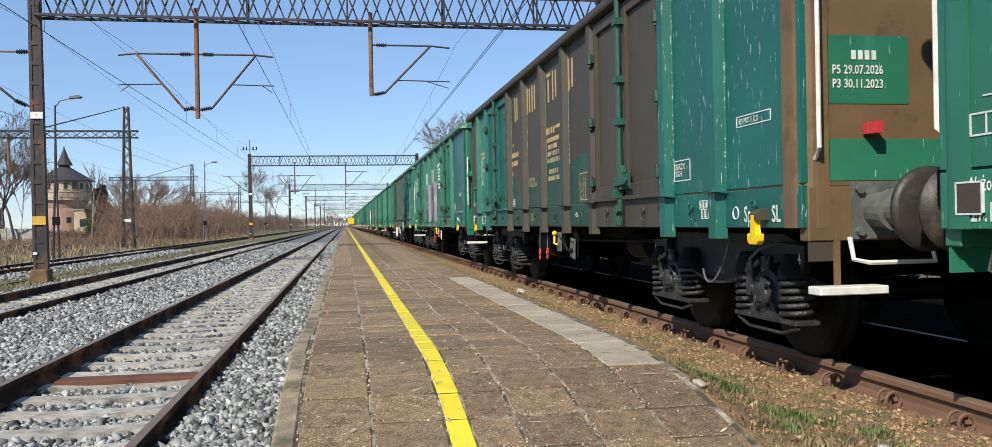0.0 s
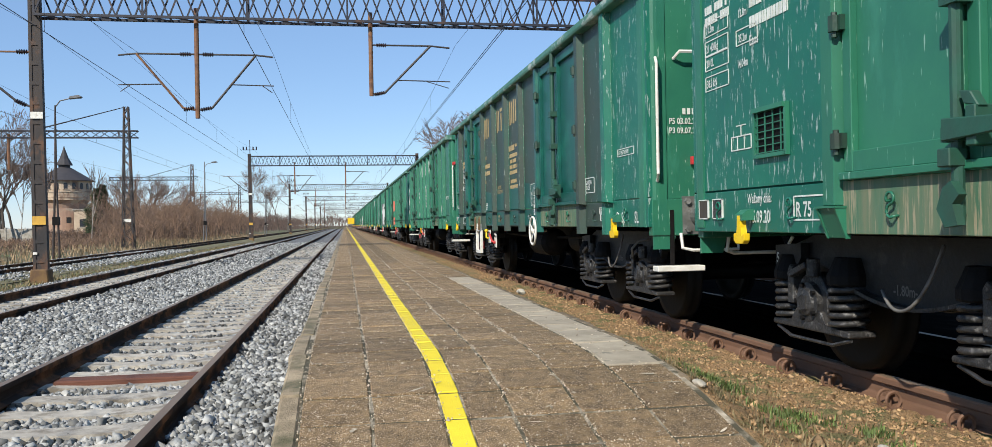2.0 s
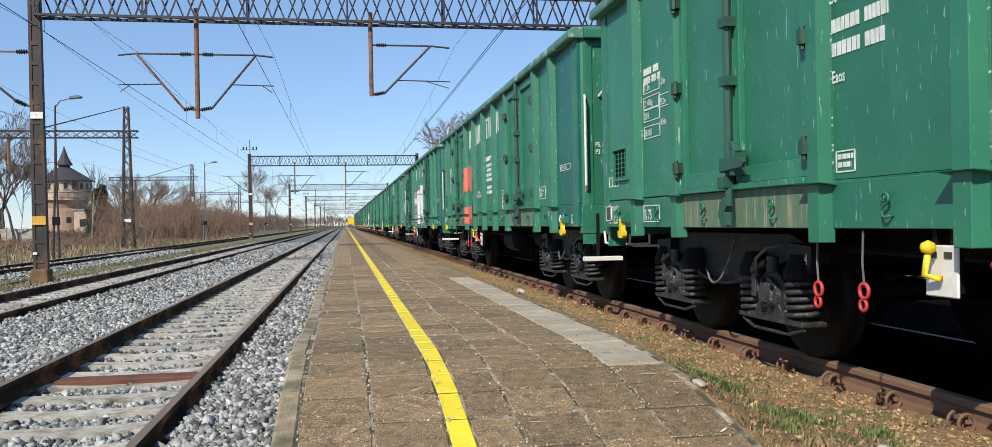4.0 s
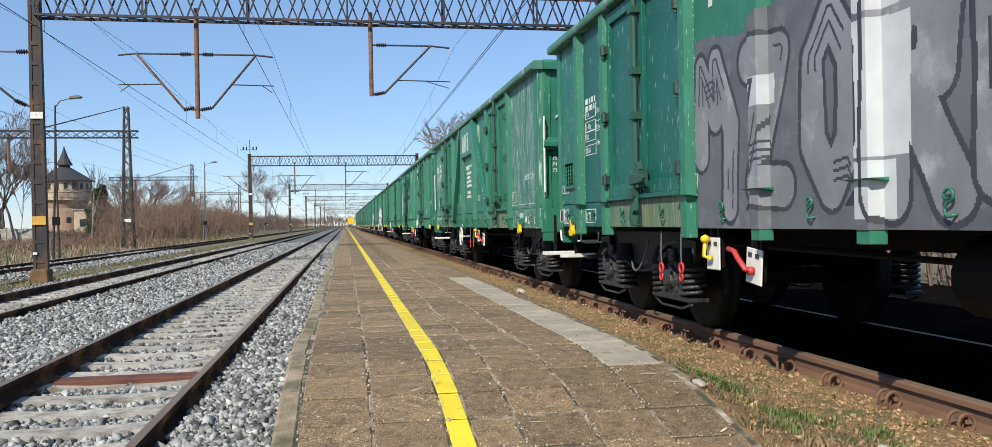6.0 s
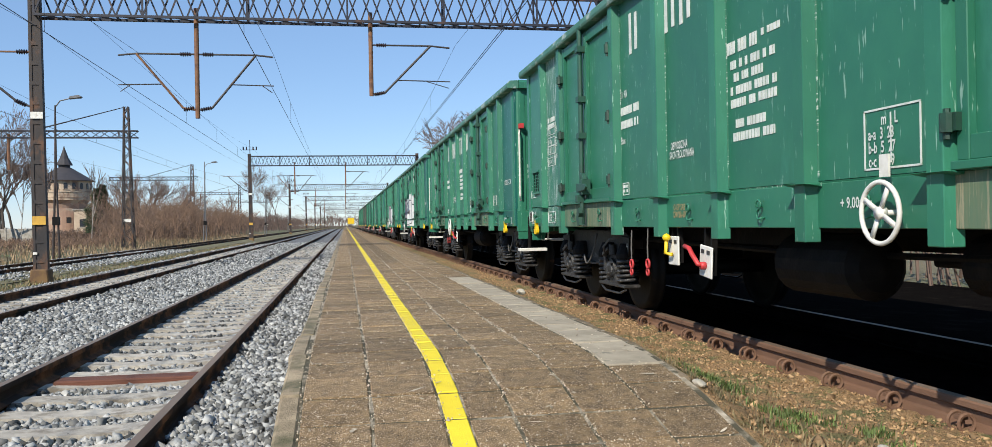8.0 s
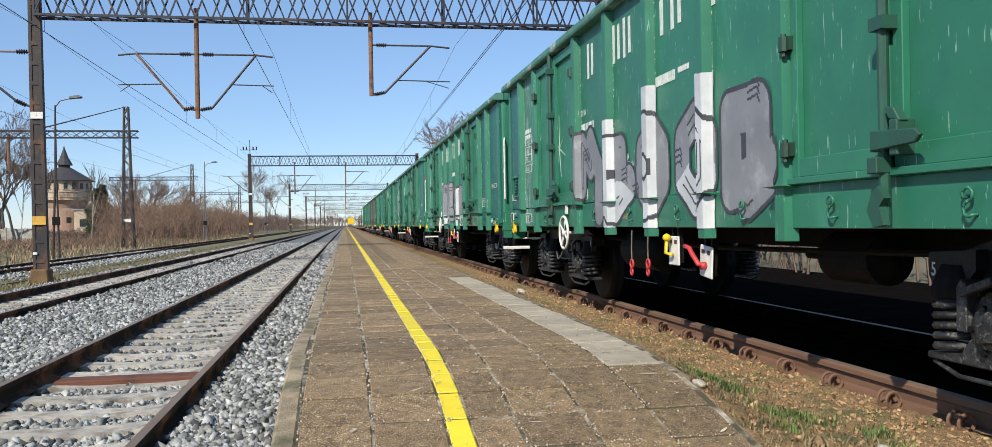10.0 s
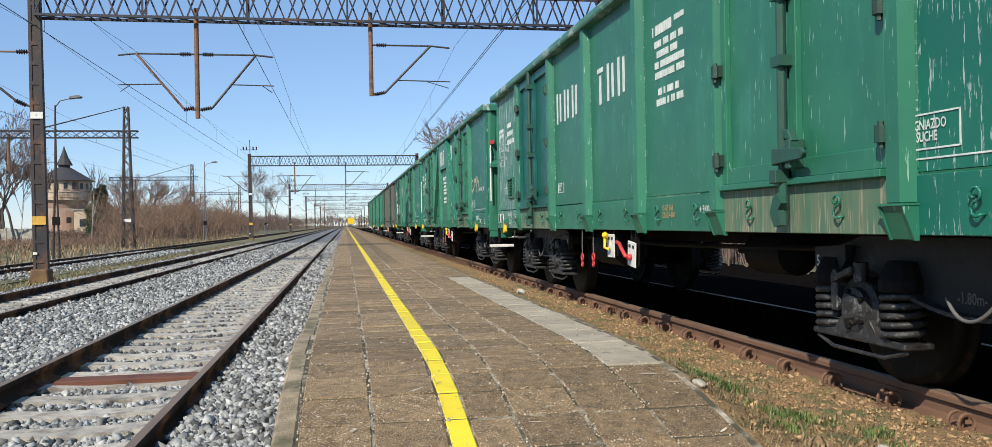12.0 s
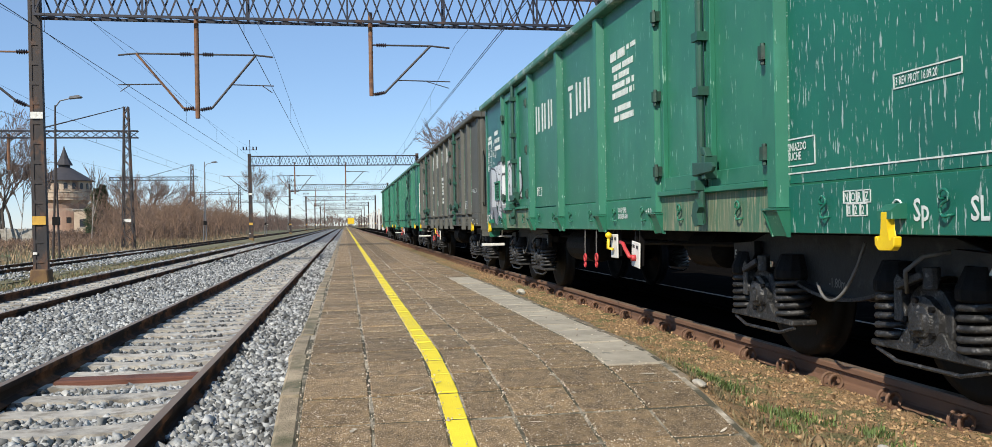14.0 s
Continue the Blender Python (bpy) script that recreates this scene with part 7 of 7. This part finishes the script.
def thicket(name, seed, x0, x1, y0, y1, n, hmin, hmax, material, label, r=0.022, ground=-0.85):
    """A dense bare shrub belt: stems that fork into fine twigs."""
    rng = np.random.default_rng(seed)
    x, y = rng.uniform(x0, x1, n), rng.uniform(y0, y1, n)
    nz = np.array([noise.noise((a * 0.16, b * 0.07, seed)) for a, b in zip(x, y)])
    h = (hmin + (hmax - hmin) * np.clip(0.5 + nz * 0.9, 0, 1)) * rng.uniform(0.6, 1.1, n)
    open_view = (x / y < -0.265) & (x / y > -0.40)
    h = np.where(open_view, np.minimum(h, 0.45 + 0.008 * y * rng.uniform(0.5, 1, n)), h)
    base = np.stack([x, y, np.full(n, ground)], 1)
    lean = rng.normal(0, 0.16, (n, 2))
    mid = base + np.stack([lean[:, 0] * h * 0.6, lean[:, 1] * h * 0.6, h * 0.5], 1)
    S, E, R0, R1 = [base], [mid], [np.full(n, r * 1.4)], [np.full(n, r)]
    tips = []
    for k in range(3):
        d = np.stack([rng.normal(0, 0.22, n) * h, rng.normal(0, 0.22, n) * h, h * rng.uniform(0.25, 0.5, n)], 1)
        S.append(mid)
        E.append(mid + d)
        R0.append(np.full(n, r))
        R1.append(np.full(n, r * 0.5))
        for j in range(3):
            q = mid + d * rng.uniform(0.3, 0.9, (n, 1))
            d2 = np.stack([rng.normal(0, 0.13, n) * h, rng.normal(0, 0.13, n) * h, h * rng.uniform(0.04, 0.25, n)], 1)
            S.append(q)
            E.append(q + d2)
            R0.append(np.full(n, r * 0.6))
            R1.append(np.full(n, r * 0.35))
    ob = sticks(name, np.concatenate(S), np.concatenate(E), np.concatenate(R0), np.concatenate(R1), material)
    return tagged(ob, label, "bushes", kind="stuff")


def build_plants():
    thicket("bare_thicket", 1, -50, -19, 66, 125, 1300, 2.0, 5.0, M["twig"], "dense reddish-brown leafless thicket along the tracks")
    thicket("bare_thicket", 2, -46, -20, 110, 200, 1700, 3.2, 7.4, M["twig"], "dense reddish-brown leafless thicket along the tracks", 0.03)
    thicket("bare_thicket", 3, -60, -22, 220, 520, 1600, 2.5, 7.5, M["twig_fine"], "distant leafless brown thicket", 0.05)
    thicket("bare_thicket", 4, -40, -18, 48, 90, 420, 0.8, 2.4, M["twig"], "low leafless brambles on the verge", 0.014)
    thicket("bare_thicket", 6, -110, -50, 110, 330, 1400, 3.0, 8.0, M["twig_fine"], "distant leafless brown thicket", 0.05)
    thicket("bare_thicket", 5, 13, 40, 60, 420, 1200, 3.0, 7.0, M["twig_fine"], "leafless brown thicket beyond the train", 0.04)
    # unseen hedge added to cut the sky light reaching under the train
    thicket("bare_thicket", 7, 11, 16, -15, 60, 700, 1.5, 3.0, M["twig_fine"], "unseen leafless brown hedge, added to block light from beyond the train", 0.03)
    thicket("bare_thicket", 8, -160, 160, 560, 800, 900, 6.0, 11.0, M["twig_fine"], "far belt of leafless trees on the horizon", 0.14)
    for s, x, y, h in ((61, -34.2, 94, 6.2), (62, -37.2, 103, 6.8), (63, -41.0, 113, 7.2), (64, -44.8, 124, 7.6), (11, -38.2, 92, 8.0), (12, -43.5, 106, 8.0), (20, -37.6, 97, 10), (27, -35.0, 94, 9), (28, -39.5, 100, 11), (29, -38.6, 110, 10), (21, -47, 118, 12), (22, -29, 128, 6), (23, -31.5, 148, 7), (24, -27, 140, 6.0), (25, -34, 160, 7.5), (26, -26, 118, 5), (13, -36.5, 152, 7.5), (14, -30, 165, 6.5), (15, -24, 190, 6), (16, -27, 260, 12), (17, -22, 300, 11), (18, -33, 140, 5.5), (19, -27, 330, 11)):
        bare_tree("bare_tree", s, x, y, h, "leafless spreading tree with fine twigs", M["bark"], M["twig_fine"], 0.6, 5 if h > 10 or s > 60 else 4)
    for s, x, y, h in ((31, 9.5, 78, 7.4), (32, 10.6, 83, 7.6), (33, 11.0, 90, 7.2)):
        bare_tree("birch_tree", s, x, y, h, "leafless birch with drooping fine twigs beyond the train", M["birch"], M["twig_fine"], 0.34, 5, 0.12, 0.03, group="birches")
    for s, x, y, h in ((41, -30, 82, 5.5), (42, -27.5, 80, 5.0), (43, -25.5, 78, 4.8), (45, -24, 88, 5.2)):
        bare_tree("birch_sapling", s, x, y, h, "thin pale birch sapling without leaves", M["birch"], M["twig_fine"], 0.35, 3, 0.045, group="birch saplings")
    for s, x, y, h, r in ((51, -35.2, 132, 7.6, 2.6), (52, -36.0, 138, 8.4, 2.3), (53, -33.5, 128, 6.2, 2.4), (54, -34.5, 150, 8.0, 2.4), (55, -52, 118, 5.6, 3.0), (56, -44, 108, 4.8, 2.6), (57, -47, 112, 5.0, 2.6)):
        evergreen(s, x, y, h, r, "dark green bushy evergreen among bare trees")


build_plants()


# ---- grit on the paving ----
def build_grit():
    rng = np.random.default_rng(12)
    n = 6800
    y = 3.2 + 26 * rng.uniform(0, 1, n) ** 1.8
    col = rng.integers(0, 6, n)
    x = -0.238 + TILE * col + rng.normal(0, 0.012, n)
    loose = rng.uniform(0, 1, n) < 0.35
    x[loose] = rng.uniform(-0.22, 1.85, loose.sum())
    cross = rng.uniform(0, 1, n) < 0.18
    y[cross] = 3.15 + TILE * np.round((y[cross] - 3.15) / TILE) + rng.normal(0, 0.008, cross.sum())
    x[cross] = rng.uniform(-0.22, 1.85, cross.sum())
    z = np.array([ramp(v) for v in y]) + 0.001
    s = rng.uniform(0.0015, 0.0062, n)
    scatter_stones("grit", np.stack([x, y, z], 1), s, M["pale_grit"], "pale sandy grit in the paving joints", "grit", 15)
    n = 90
    x, y = rng.uniform(-0.2, 1.85, n), 3.3 + 22 * rng.uniform(0, 1, n) ** 1.5
    z = np.array([ramp(v) for v in y]) + 0.004
    scatter_stones("pebbles", np.stack([x, y, z], 1), rng.uniform(0.004, 0.010, n), M["pale_grit"], "small pale pebbles lying on the platform", "pebbles", 16)


def build_scuffs():
    """Pale scrape marks worn into the paving, as thin dried smears."""
    rng = np.random.default_rng(31)
    v, idx = [], []
    for _ in range(260):
        x, y = rng.uniform(-0.2, 1.8), 3.3 + 20 * rng.uniform() ** 1.6
        a, L, wd = rng.normal(0.25, 0.5), rng.uniform(0.02, 0.14), rng.uniform(0.002, 0.009)
        if rng.uniform() < 0.45:
            a, L, wd = rng.uniform(0, 3.1), rng.uniform(0.01, 0.04), rng.uniform(0.006, 0.016)
        dx, dy = math.cos(a), math.sin(a)
        q = len(v)
        for s, o in ((-1, 0.2), (-0.3, 1), (0.4, 0.8), (1, 0.1), (0.3, -0.9), (-0.5, -0.7)):
            px, py = x + dx * L * s / 2 - dy * wd * o, y + dy * L * s / 2 + dx * wd * o
            v.append((px, py, ramp(py) + 0.007))
        idx += [q, q + 1, q + 2, q, q + 2, q + 3, q, q + 3, q + 4, q, q + 4, q + 5]
    ob = new("lime_smears", raw_mesh("lime_smears", v, 3, idx, M["pale_grit"]))
    tagged(ob, "pale scrape marks and lime smears on the paving", "stain", kind="stuff")


M["pale_grit"] = mat("pale_grit", (0.56, 0.48, 0.37), (0.38, 0.32, 0.24), 0.95, 0, 9, 0.0)
island_tint(M["pale_grit"], 0.5, 1.4)
build_grit()
build_scuffs()


# ---- the train's run ----
START_Y = 4.318      # leading buffers of the wagon numbered 0 when the clip starts


SLACK = {-1: -0.28, 0: -0.13, 1: 0.0, 2: -0.03, 3: 0.10, 6: 0.04, 7: 0.06, 10: -0.19, 11: -0.09, 13: 0.16}     # play in the couplings


def gone(t):
    return 12.728 * t + 0.0325 * t * t


def motions():
    times = [0.5 * q for q in range(29)]
    spins = [q / 30 for q in range(421)]
    for n, (w, wheels) in TRAIN.items():
        walk(w, [(t, TRAIN_LINE @ pose(0, START_Y + WAGON_L * n + SLACK.get(n, 0.0) - gone(t), 0)) for t in times])
        for ws, y in wheels:
            walk(ws, [(t, pose(0, y, R_WHEEL, math.degrees(gone(t) / R_WHEEL) + 17 * n, 0, 0)) for t in spins])


motions()
